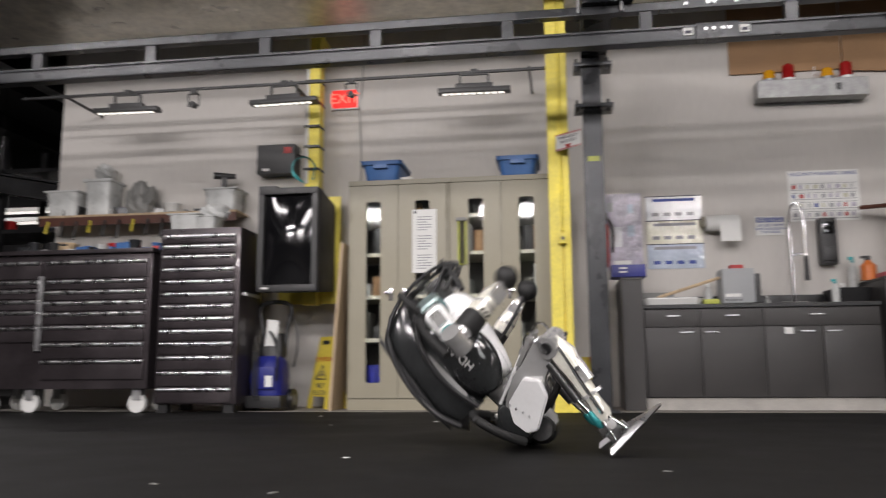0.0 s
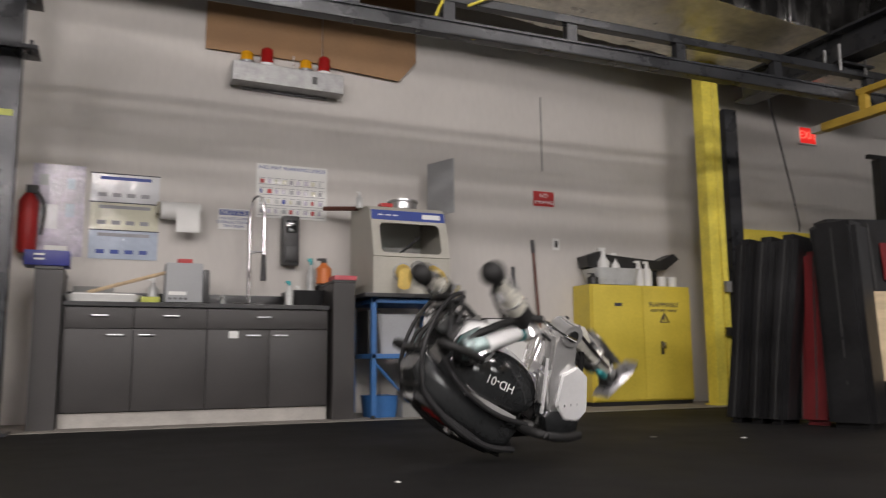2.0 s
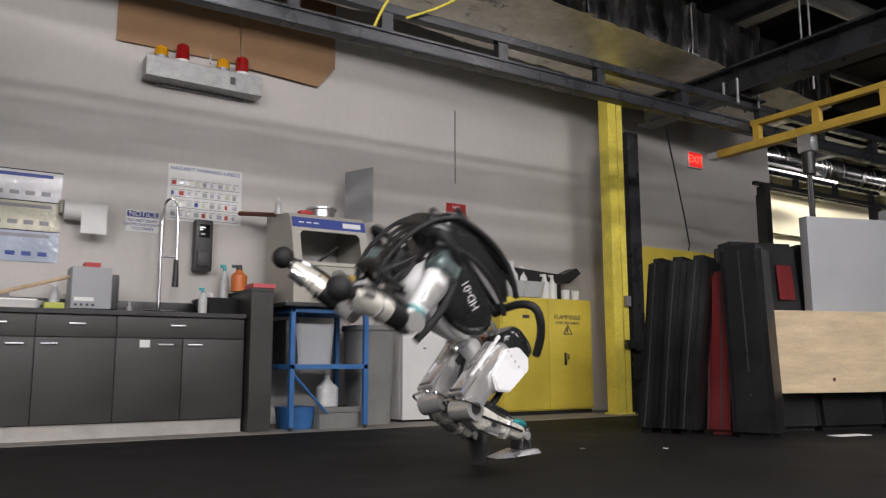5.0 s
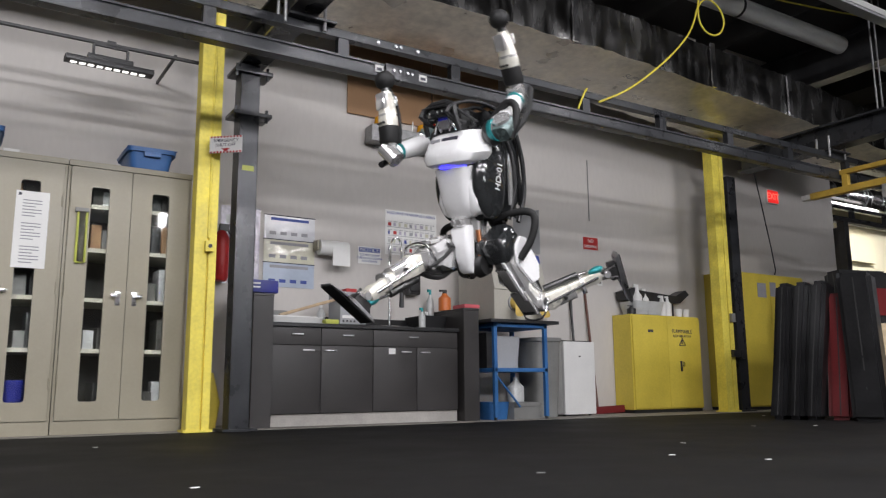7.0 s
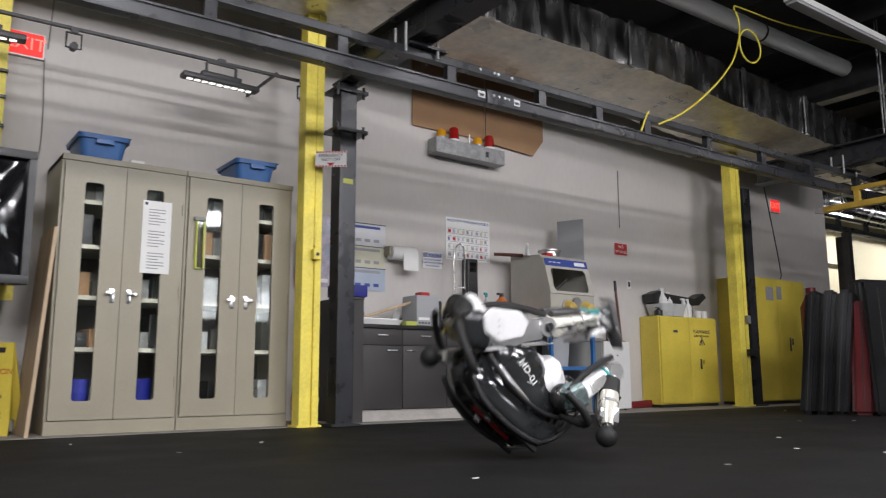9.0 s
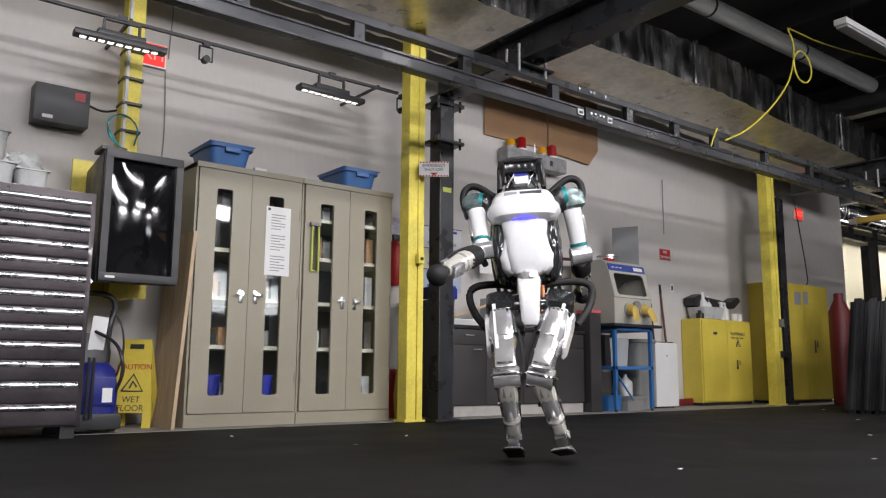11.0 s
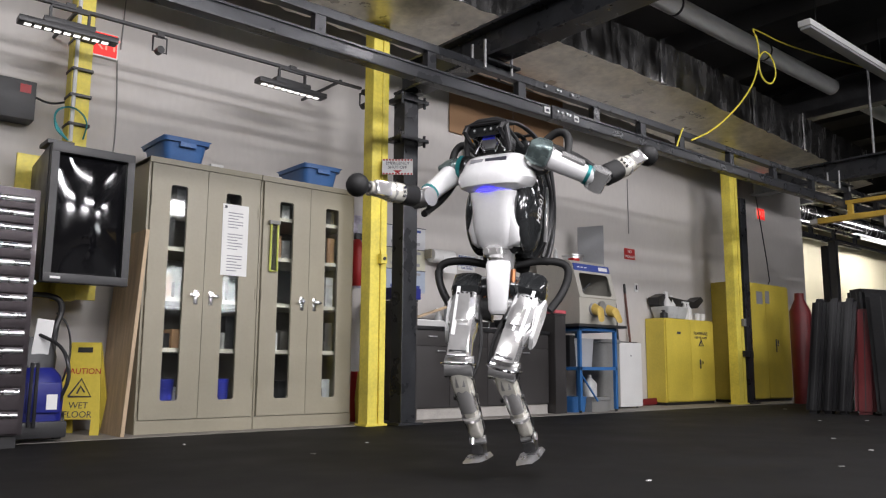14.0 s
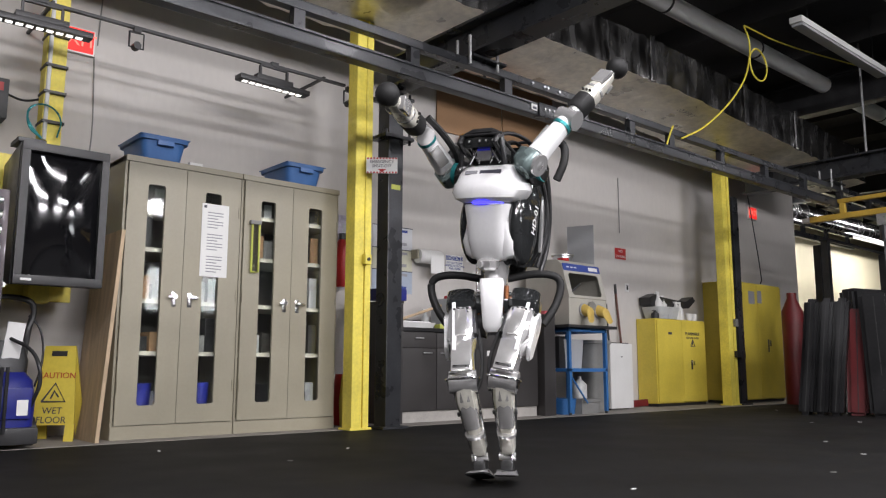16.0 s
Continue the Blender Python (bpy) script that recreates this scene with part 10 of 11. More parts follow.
        (9.9, pose(0, -0.14, 0, 178, -84, -180)), (10, pose(0, -0.14, 0, -2, -83, 0)), (10.2, pose(0, -0.14, 0, 5, -74, 0)), (10.4, pose(0, -0.14, 0, 11, -65, -0)),
        (10.6, pose(0, -0.14, 0, 9, -53, -0)), (10.8, pose(0, -0.14, 0, 6, -31, -0)), (11, pose(0, -0.14, 0, 4, -19, 0)), (11.2, pose(0, -0.14, 0, 4, -19, 0)),
        (11.4, pose(0, -0.14, 0, 4, -19, -0)), (11.6, pose(0, -0.14, 0, 3, -23, 0)), (11.8, pose(0, -0.14, 0, 1, -29, 0)), (11.9, pose(0, -0.14, 0, -0, -27, 0)),
        (12, pose(0, -0.14, 0, -1, -26, 0)), (12.1, pose(0, -0.14, 0, 18, -41, 0)), (12.2, pose(0, -0.14, 0, -18, -42, 0)), (12.3, pose(0, -0.14, 0, 37, -36, 0)),
        (12.4, pose(0, -0.14, 0, 1, -86, 0)), (12.5, pose(0, -0.14, 0, 10, -80, -0)), (12.6, pose(0, -0.14, 0, 9, -73, 0)), (12.7, pose(0, -0.14, 0, 8, -58, 0)),
        (12.8, pose(0, -0.14, 0, 7, -40, -0)), (12.9, pose(0, -0.14, 0, 5, -26, -0)), (13, pose(0, -0.14, 0, 4, -19, 0)), (13.267, pose(0, -0.14, 0, 8, -24, 0)),
        (13.5, pose(0, -0.14, 0, 12, -27, -0)), (13.733, pose(0, -0.14, 0, 6, -27, -0)), (14, pose(0, -0.14, 0, -1, -26, -0)), (14.267, pose(0, -0.14, 0, -3, -38, -0)),
        (14.5, pose(0, -0.14, 0, -4, -48, -0)), (14.733, pose(0, -0.14, 0, -1, -41, -0)), (15, pose(0, -0.14, 0, 1, -33, -0)), (15.267, pose(0, -0.14, 0, 3, -34, -0)),
        (15.5, pose(0, -0.14, 0, 4, -35, -0)), (15.733, pose(0, -0.14, 0, 4, -33, -0)), (16, pose(0, -0.14, 0, 4, -32, -0)),
    ])
    walk(robot_parts["shin_L"], [
        (0, pose(0.299, -0.11, 0.09, 2, 13, 0)), (0.1, pose(0.343, 0.021, 0.167, -9, 12, -0)), (0.2, pose(0.334, 0.17, 0.218, -19, 12, 0)),
        (0.3, pose(0.362, 0.106, 0.167, -17, 20, 0)), (0.4, pose(0.373, 0.044, 0.107, -14, 27, 0)), (0.5, pose(0.367, -0.014, 0.043, -11, 35, -0)),
        (0.6, pose(0.363, -0.027, -0.021, -10, 42, 0)), (0.7, pose(0.349, -0.035, -0.085, -9, 48, -0)), (0.8, pose(0.326, -0.039, -0.147, -8, 55, 0)),
        (0.9, pose(0.285, -0.069, -0.187, -4, 54, 0)), (1, pose(0.236, -0.094, -0.223, 1, 54, -0)), (1.1, pose(0.28, -0.068, -0.195, -11, 9, 0)),
        (1.2, pose(0.319, -0.037, -0.164, -16, -38, -0)), (1.3, pose(0.238, -0.142, -0.154, -22, -53, 0)), (1.4, pose(0.311, -0.109, -0.04, -18, -75, 0)),
        (1.5, pose(0.346, -0.046, 0.078, 168, -84, 180)), (1.6, pose(0.321, -0.081, 0.09, 155, -64, -180)), (1.7, pose(0.292, -0.114, 0.102, 145, -41, 180)),
        (1.8, pose(0.383, 0.029, -0.026, 166, -83, 180)), (1.9, pose(0.367, 0.203, -0.147, 13, -62, -0)), (1.933, pose(0.38, 0.179, -0.117, 18, -40, -0)),
        (2, pose(0.396, 0.128, -0.055, 19, 7, 0)), (2.1, pose(0.394, 0.122, 0.065, 5, -5, 0)), (2.2, pose(0.357, 0.118, 0.179, -8, -17, 0)),
        (2.3, pose(0.392, 0.112, 0.072, -13, 16, 0)), (2.4, pose(0.397, 0.107, -0.04, -13, 48, -0)), (2.5, pose(0.369, 0.106, -0.149, -10, 81, 0)),
        (2.6, pose(0.361, 0.061, -0.154, 0, 76, -0)), (2.7, pose(0.347, 0.017, -0.157, 10, 71, -0)), (2.8, pose(0.329, -0.025, -0.157, 19, 66, -0)),
        (2.9, pose(0.29, -0.024, -0.221, 26, 58, -0)), (3, pose(0.242, -0.016, -0.278, 31, 49, -0)), (3.1, pose(0.129, 0.066, -0.371, 15, -7, 0)),
        (3.2, pose(-0.007, 0.161, -0.399, -12, -53, -0)), (3.3, pose(0.195, 0.053, -0.338, 7, 5, 0)), (3.333, pose(0.25, 0.022, -0.289, 13, 24, 0)),
        (3.4, pose(0.329, -0.025, -0.157, 19, 66, 0)), (3.6, pose(0.358, 0.065, -0.161, 13, 59, 0)), (3.8, pose(0.366, 0.112, -0.159, 9, 55, 0)),
        (4, pose(0.366, 0.112, -0.159, 9, 55, -0)), (4.2, pose(0.368, 0.114, -0.154, 7, 55, -0)), (4.4, pose(0.38, 0.122, -0.124, -3, 53, 0)),
        (4.6, pose(0.386, 0.127, -0.105, -10, 51, -0)), (4.8, pose(0.39, 0.164, -0.086, -9, 45, -0)), (5, pose(0.39, 0.2, -0.067, -8, 39, -0)),
        (5.1, pose(0.384, 0.102, -0.105, -24, 14, 0)), (5.2, pose(0.352, 0.006, -0.136, -35, -17, 0)), (5.3, pose(0.295, -0.08, -0.157, -37, -52, 0)),
        (5.4, pose(0.363, -0.026, 0.015, 147, -90, 180)), (5.5, pose(0.348, 0.066, 0.184, 162, -58, 180)), (5.6, pose(0.323, 0.07, 0.225, 145, -89, 180)),
        (5.7, pose(0.269, 0.037, 0.277, -44, -30, -0)), (5.8, pose(0.205, 0.009, 0.318, -23, 21, -0)), (5.9, pose(0.232, 0.085, 0.321, 5, -4, 0)),
        (6, pose(0.251, 0.163, 0.311, 32, -31, 0)), (6.1, pose(0.373, 0.185, 0.136, 3, 19, 0)), (6.2, pose(0.389, 0.194, -0.077, -28, 66, -0)),
        (6.3, pose(0.392, 0.181, -0.066, -17, 57, -0)), (6.4, pose(0.395, 0.167, -0.054, -6, 49, 0)), (6.5, pose(0.397, 0.154, -0.043, 6, 42, 0)),
        (6.6, pose(0.347, 0.17, -0.197, -0, 43, -0)), (6.7, pose(0.239, 0.181, -0.318, -6, 44, 0)), (6.8, pose(0.073, 0.17, -0.392, 15, 62, 0)),
        (6.9, pose(-0.108, 0.153, -0.385, 34, 84, 0)), (7, pose(-0.267, 0.132, -0.298, -133, 63, -180)), (7.1, pose(0.009, 0.154, -0.4, 28, 66, 0)),
        (7.2, pose(0.28, 0.168, -0.284, -3, 34, -0)), (7.3, pose(0.315, 0.15, -0.247, 1, 41, -0)), (7.4, pose(0.343, 0.131, -0.205, 5, 48, -0)),
        (7.5, pose(0.366, 0.112, -0.159, 9, 55, 0)), (7.6, pose(0.368, 0.114, -0.154, 7, 55, -0)), (7.7, pose(0.374, 0.118, -0.141, 3, 54, -0)),
        (7.8, pose(0.38, 0.122, -0.124, -3, 53, -0)), (7.9, pose(0.384, 0.125, -0.111, -8, 52, -0)), (8, pose(0.386, 0.127, -0.105, -10, 51, -0)),
        (8.1, pose(0.387, 0.135, -0.101, -9, 50, -0)), (8.2, pose(0.389, 0.153, -0.092, -9, 47, 0)), (8.3, pose(0.39, 0.174, -0.081, -9, 43, 0)),
        (8.4, pose(0.39, 0.192, -0.071, -9, 40, 0)), (8.5, pose(0.39, 0.2, -0.067, -8, 39, -0)), (8.6, pose(0.296, 0.393, 0.091, -31, 5, -0)),
        (8.7, pose(0.071, 0.474, 0.209, -42, -41, 0)), (8.8, pose(0.212, 0.362, 0.257, -40, -71, 0)), (8.9, pose(0.306, 0.202, 0.25, 148, -84, 180)),
        (9, pose(0.335, 0.029, 0.189, 160, -64, 180)), (9.1, pose(0.34, 0.036, 0.184, -28, -75, 0)), (9.2, pose(0.345, 0.043, 0.178, -23, -32, -0)),
        (9.3, pose(0.349, 0.051, 0.173, -8, 6, 0)), (9.4, pose(0.305, 0.131, 0.258, -1, -4, 0)), (9.5, pose(0.231, 0.212, 0.318, 6, -14, -0)),
        (9.6, pose(0.309, 0.165, 0.253, -4, 3, -0)), (9.7, pose(0.362, 0.116, 0.168, -13, 20, -0)), (9.8, pose(0.387, 0.128, 0.101, -7, 28, -0)),
        (9.9, pose(0.399, 0.141, 0.03, -1, 35, -0)), (10, pose(0.397, 0.154, -0.043, 6, 42, -0)), (10.2, pose(0.387, 0.133, -0.102, 8, 48, 0)),
        (10.4, pose(0.366, 0.112, -0.159, 9, 55, -0)), (10.6, pose(0.319, 0.089, -0.236, 10, 56, 0)), (10.8, pose(0.188, 0.053, -0.342, 12, 58, -0)),
        (11, pose(0.101, 0.04, -0.374, 12, 59, 0)), (11.2, pose(0.101, 0.04, -0.374, 12, 59, 0)), (11.4, pose(0.101, 0.04, -0.374, 12, 59, 0)),
        (11.6, pose(0.115, 0.032, -0.368, 15, 60, -0)), (11.8, pose(0.14, 0.016, -0.354, 19, 64, 0)), (11.9, pose(0.145, 0.055, -0.363, 8, 10, -0)),
        (12, pose(0.148, 0.094, -0.369, -10, -41, 0)), (12.033, pose(0.145, 0.1, -0.371, -29, -13, -0)), (12.067, pose(0.142, 0.106, -0.372, -41, 24, -0)),
        (12.1, pose(0.14, 0.112, -0.374, -37, 66, 0)), (12.133, pose(0.191, 0.076, -0.346, -44, 29, 0)), (12.167, pose(0.237, 0.042, -0.307, -38, -9, -0)),
        (12.2, pose(0.276, 0.011, -0.26, -22, -37, 0)), (12.233, pose(0.301, 0.12, -0.263, -15, -5, 0)), (12.3, pose(0.28, 0.335, -0.209, 7, 52, 0)),
        (12.4, pose(0.364, 0.02, -0.116, -4, 56, -0)), (12.5, pose(0.376, 0.079, -0.123, -9, 60, 0)), (12.6, pose(0.36, 0.071, -0.16, -7, 60, 0)),
        (12.7, pose(0.309, 0.056, -0.24, -1, 59, 0)), (12.8, pose(0.225, 0.044, -0.316, 5, 59, 0)), (12.9, pose(0.14, 0.04, -0.361, 10, 59, -0)),
        (13, pose(0.101, 0.04, -0.374, 12, 59, 0)), (13.267, pose(0.141, 0.074, -0.368, 12, 58, 0)), (13.5, pose(0.172, 0.103, -0.359, 12, 58, 0)),
        (13.733, pose(0.152, 0.071, -0.363, 13, 51, -0)), (14, pose(0.126, 0.033, -0.364, 14, 43, -0)), (14.267, pose(0.211, 0.018, -0.317, 11, 58, 0)),
        (14.5, pose(0.271, 0.011, -0.265, 8, 71, -0)), (14.733, pose(0.242, 0.024, -0.297, 7, 57, -0)), (15, pose(0.203, 0.043, -0.331, 5, 41, -0)),
        (15.267, pose(0.211, 0.048, -0.327, 3, 37, -0)), (15.5, pose(0.218, 0.053, -0.324, 1, 33, -0)), (15.733, pose(0.213, 0.053, -0.327, 1, 32, -0)),
        (16, pose(0.206, 0.054, -0.332, 1, 32, -0)),
    ])
    walk(robot_parts["shin_R"], [
        (0, pose(0.325, -0.37, 0.04, 6, 18, 0)), (0.1, pose(0.372, -0.132, 0.146, -18, 13, 0)), (0.2, pose(0.257, 0.103, 0.187, -42, 5, 0)),
        (0.3, pose(0.304, 0.077, 0.144, -31, 17, 0)), (0.4, pose(0.341, 0.045, 0.096, -19, 27, 0)), (0.5, pose(0.369, 0.008, 0.045, -7, 35, 0)),
        (0.6, pose(0.363, 0.026, -0.018, -6, 41, 0)), (0.7, pose(0.348, 0.04, -0.081, -5, 47, -0)), (0.8, pose(0.323, 0.049, -0.141, -4, 53, 0)),
        (0.9, pose(0.295, 0.064, -0.177, 1, 52, -0)), (1, pose(0.263, 0.076, -0.21, 5, 51, 0)), (1.1, pose(0.315, 0.009, -0.197, -6, 9, -0)),
        (1.2, pose(0.352, -0.065, -0.174, -15, -34, -0)), (1.3, pose(0.241, -0.399, -0.187, -31, -53, -0)), (1.4, pose(0.33, -0.361, -0.05, -31, -76, 0)),
        (1.5, pose(0.36, -0.285, 0.096, 153, -81, 180)), (1.6, pose(0.349, -0.279, 0.138, 145, -66, -180)), (1.7, pose(0.333, -0.271, 0.178, 139, -47, 180)),
        (1.8, pose(0.281, -0.363, 0.177, -21, -82, 0)), (1.9, pose(0.21, -0.438, 0.164, 10, -46, -0)), (2, pose(0.337, -0.321, 0.118, 27, 13, -0)),
        (2.1, pose(0.356, -0.205, 0.171, 19, -1, 0)), (2.2, pose(0.338, -0.082, 0.206, 10, -14, 0)), (2.3, pose(0.377, -0.116, 0.131, 8, 13, -0)),
        (2.4, pose(0.397, -0.151, 0.049, 5, 39, -0)), (2.5, pose(0.396, -0.186, -0.036, -0, 65, 0)), (2.6, pose(0.385, -0.216, -0.077, 11, 62, 0)),
        (2.7, pose(0.368, -0.245, -0.117, 21, 59, 0)), (2.8, pose(0.344, -0.272, -0.155, 32, 56, -0)), (2.9, pose(0.316, -0.243, -0.222, 34, 48, 0)),
        (3, pose(0.277, -0.21, -0.28, 35, 39, 0)), (3.1, pose(0.138, -0.154, -0.375, 20, -12, 0)), (3.2, pose(-0.027, -0.096, -0.397, -6, -53, -0)),
        (3.3, pose(0.197, -0.195, -0.344, 21, -5, -0)), (3.4, pose(0.344, -0.272, -0.155, 32, 56, 0)), (3.6, pose(0.363, -0.135, -0.168, 10, 53, 0)),
        (3.8, pose(0.356, -0.066, -0.167, -1, 52, -0)), (4, pose(0.356, -0.066, -0.167, -1, 52, 0)), (4.2, pose(0.362, -0.072, -0.155, -1, 51, 0)),
        (4.4, pose(0.388, -0.105, -0.09, -1, 50, 0)), (4.6, pose(0.397, -0.127, -0.047, -2, 49, -0)), (4.8, pose(0.391, -0.07, -0.05, -13, 40, 0)),
        (5, pose(0.376, -0.015, -0.053, -24, 31, -0)), (5.1, pose(0.382, -0.121, -0.116, -32, 77, 0)), (5.2, pose(0.352, -0.228, -0.168, 157, 58, 180)),
        (5.3, pose(0.289, -0.326, -0.205, 176, 21, 180)), (5.4, pose(0.393, -0.216, 0.013, 171, -18, -180)), (5.5, pose(0.323, -0.071, 0.225, 170, -58, 180)),
        (5.6, pose(0.32, -0.117, 0.239, 142, -89, 180)), (5.633, pose(0.314, -0.131, 0.248, -46, -73, -0)), (5.7, pose(0.3, -0.16, 0.264, -51, -27, -0)),
        (5.8, pose(0.275, -0.204, 0.284, -28, 26, 0)), (5.9, pose(0.286, -0.163, 0.279, 4, -1, -0)), (6, pose(0.294, -0.123, 0.27, 34, -30, 0)),
        (6.1, pose(0.364, -0.089, 0.158, 6, 19, 0)), (6.2, pose(0.391, -0.061, 0.027, -26, 62, -0)), (6.3, pose(0.397, -0.091, 0.002, -6, 52, -0)),
        (6.4, pose(0.399, -0.121, -0.022, 15, 42, 0)), (6.5, pose(0.397, -0.152, -0.046, 34, 30, 0)), (6.6, pose(0.356, -0.081, -0.173, 28, 15, -0)),
        (6.7, pose(0.263, -0.019, -0.276, 20, 2, 0)), (6.8, pose(0.316, -0.019, -0.213, 14, -23, 0)), (6.9, pose(0.356, -0.023, -0.141, 5, -46, -0)),
        (7, pose(0.38, -0.032, -0.063, -4, -68, 0)), (7.1, pose(0.323, -0.057, -0.221, -5, -12, 0)), (7.2, pose(0.208, -0.096, -0.339, -2, 44, 0)),
        (7.3, pose(0.268, -0.084, -0.292, -2, 46, -0)), (7.4, pose(0.318, -0.074, -0.234, -1, 49, 0)), (7.5, pose(0.356, -0.066, -0.167, -1, 52, -0)),
        (7.6, pose(0.362, -0.072, -0.155, -1, 51, 0)), (7.7, pose(0.376, -0.087, -0.126, -1, 51, -0)), (7.8, pose(0.388, -0.105, -0.09, -1, 50, 0)),
        (7.9, pose(0.395, -0.12, -0.06, -2, 49, 0)), (8, pose(0.397, -0.127, -0.047, -2, 49, -0)), (8.1, pose(0.396, -0.115, -0.047, -4, 47, 0)),
        (8.2, pose(0.393, -0.087, -0.049, -10, 43, 0)), (8.3, pose(0.387, -0.054, -0.051, -16, 38, -0)), (8.4, pose(0.38, -0.027, -0.052, -22, 33, 0)),
        (8.5, pose(0.376, -0.015, -0.053, -24, 31, -0)), (8.6, pose(0.27, 0.133, 0.112, -41, -3, 0)), (8.7, pose(0.061, 0.179, 0.234, -44, -49, 0)),
        (8.8, pose(0.185, 0.105, 0.256, -40, -76, 0)), (8.9, pose(0.284, 0, 0.245, 150, -81, 180)), (9, pose(0.345, -0.125, 0.201, 162, -63, 180)),
        (9.1, pose(0.355, -0.165, 0.183, -6, -80, -0)), (9.2, pose(0.359, -0.204, 0.163, 7, -45, -0)), (9.3, pose(0.36, -0.243, 0.141, 18, -8, -0)),
        (9.4, pose(0.338, -0.165, 0.212, 12, -12, 0)), (9.5, pose(0.293, -0.084, 0.267, 5, -15, 0)), (9.6, pose(0.321, -0.124, 0.238, -3, 1, 0)),
        (9.7, pose(0.343, -0.164, 0.205, -11, 17, 0)), (9.8, pose(0.379, -0.161, 0.126, 4, 21, 0)), (9.9, pose(0.398, -0.156, 0.041, 19, 25, 0)),
        (10, pose(0.397, -0.152, -0.046, 34, 30, -0)), (10.2, pose(0.384, -0.108, -0.108, 17, 42, 0)), (10.4, pose(0.356, -0.066, -0.167, -1, 52, -0)),
        (10.6, pose(0.315, -0.075, -0.238, -0, 54, 0)), (10.8, pose(0.205, -0.099, -0.341, 1, 57, -0)), (11, pose(0.132, -0.114, -0.377, 2, 59, 0)),
        (11.2, pose(0.132, -0.114, -0.377, 2, 59, 0)), (11.4, pose(0.132, -0.114, -0.377, 2, 59, 0)), (11.6, pose(0.153, -0.121, -0.369, 6, 59, 0)),
        (11.8, pose(0.194, -0.135, -0.35, 13, 60, 0)), (11.9, pose(0.184, -0.142, -0.355, 13, 54, -0)), (12, pose(0.174, -0.149, -0.36, 13, 48, 0)),
        (12.1, pose(0.248, -0.017, -0.289, -11, 54, 0)), (12.133, pose(0.262, -0.098, -0.299, -17, 23, 0)), (12.167, pose(0.265, -0.181, -0.297, -18, -9, 0)),
        (12.2, pose(0.256, -0.263, -0.282, -14, -41, 0)), (12.233, pose(0.259, -0.138, -0.305, -16, -11, 0)), (12.3, pose(0.189, 0.099, -0.26, -8, 46, -0)),
        (12.4, pose(0.399, -0.132, -0.03, -13, 45, -0)), (12.5, pose(0.388, -0.073, -0.07, -24, 58, 0)), (12.6, pose(0.378, -0.075, -0.113, -21, 58, 0)),
        (12.7, pose(0.337, -0.081, -0.208, -15, 58, -0)), (12.8, pose(0.258, -0.094, -0.303, -7, 58, 0)), (12.9, pose(0.172, -0.108, -0.36, -1, 59, 0)),
        (13, pose(0.132, -0.114, -0.377, 2, 59, -0)), (13.267, pose(0.159, -0.083, -0.363, 3, 57, 0)), (13.5, pose(0.179, -0.058, -0.348, 4, 55, -0)),
        (13.733, pose(0.178, -0.098, -0.356, 6, 48, 0)), (14, pose(0.175, -0.147, -0.359, 9, 39, 0)), (14.267, pose(0.246, -0.158, -0.315, 15, 55, -0)),
        (14.5, pose(0.297, -0.165, -0.267, 20, 70, 0)), (14.733, pose(0.265, -0.15, -0.3, 18, 56, -0)), (15, pose(0.221, -0.132, -0.334, 14, 39, -0)),
        (15.267, pose(0.224, -0.12, -0.331, 11, 35, -0)), (15.5, pose(0.226, -0.111, -0.329, 8, 32, 0)), (15.733, pose(0.219, -0.111, -0.333, 8, 32, -0)),
        (16, pose(0.211, -0.11, -0.339, 8, 31, 0)),
    ])
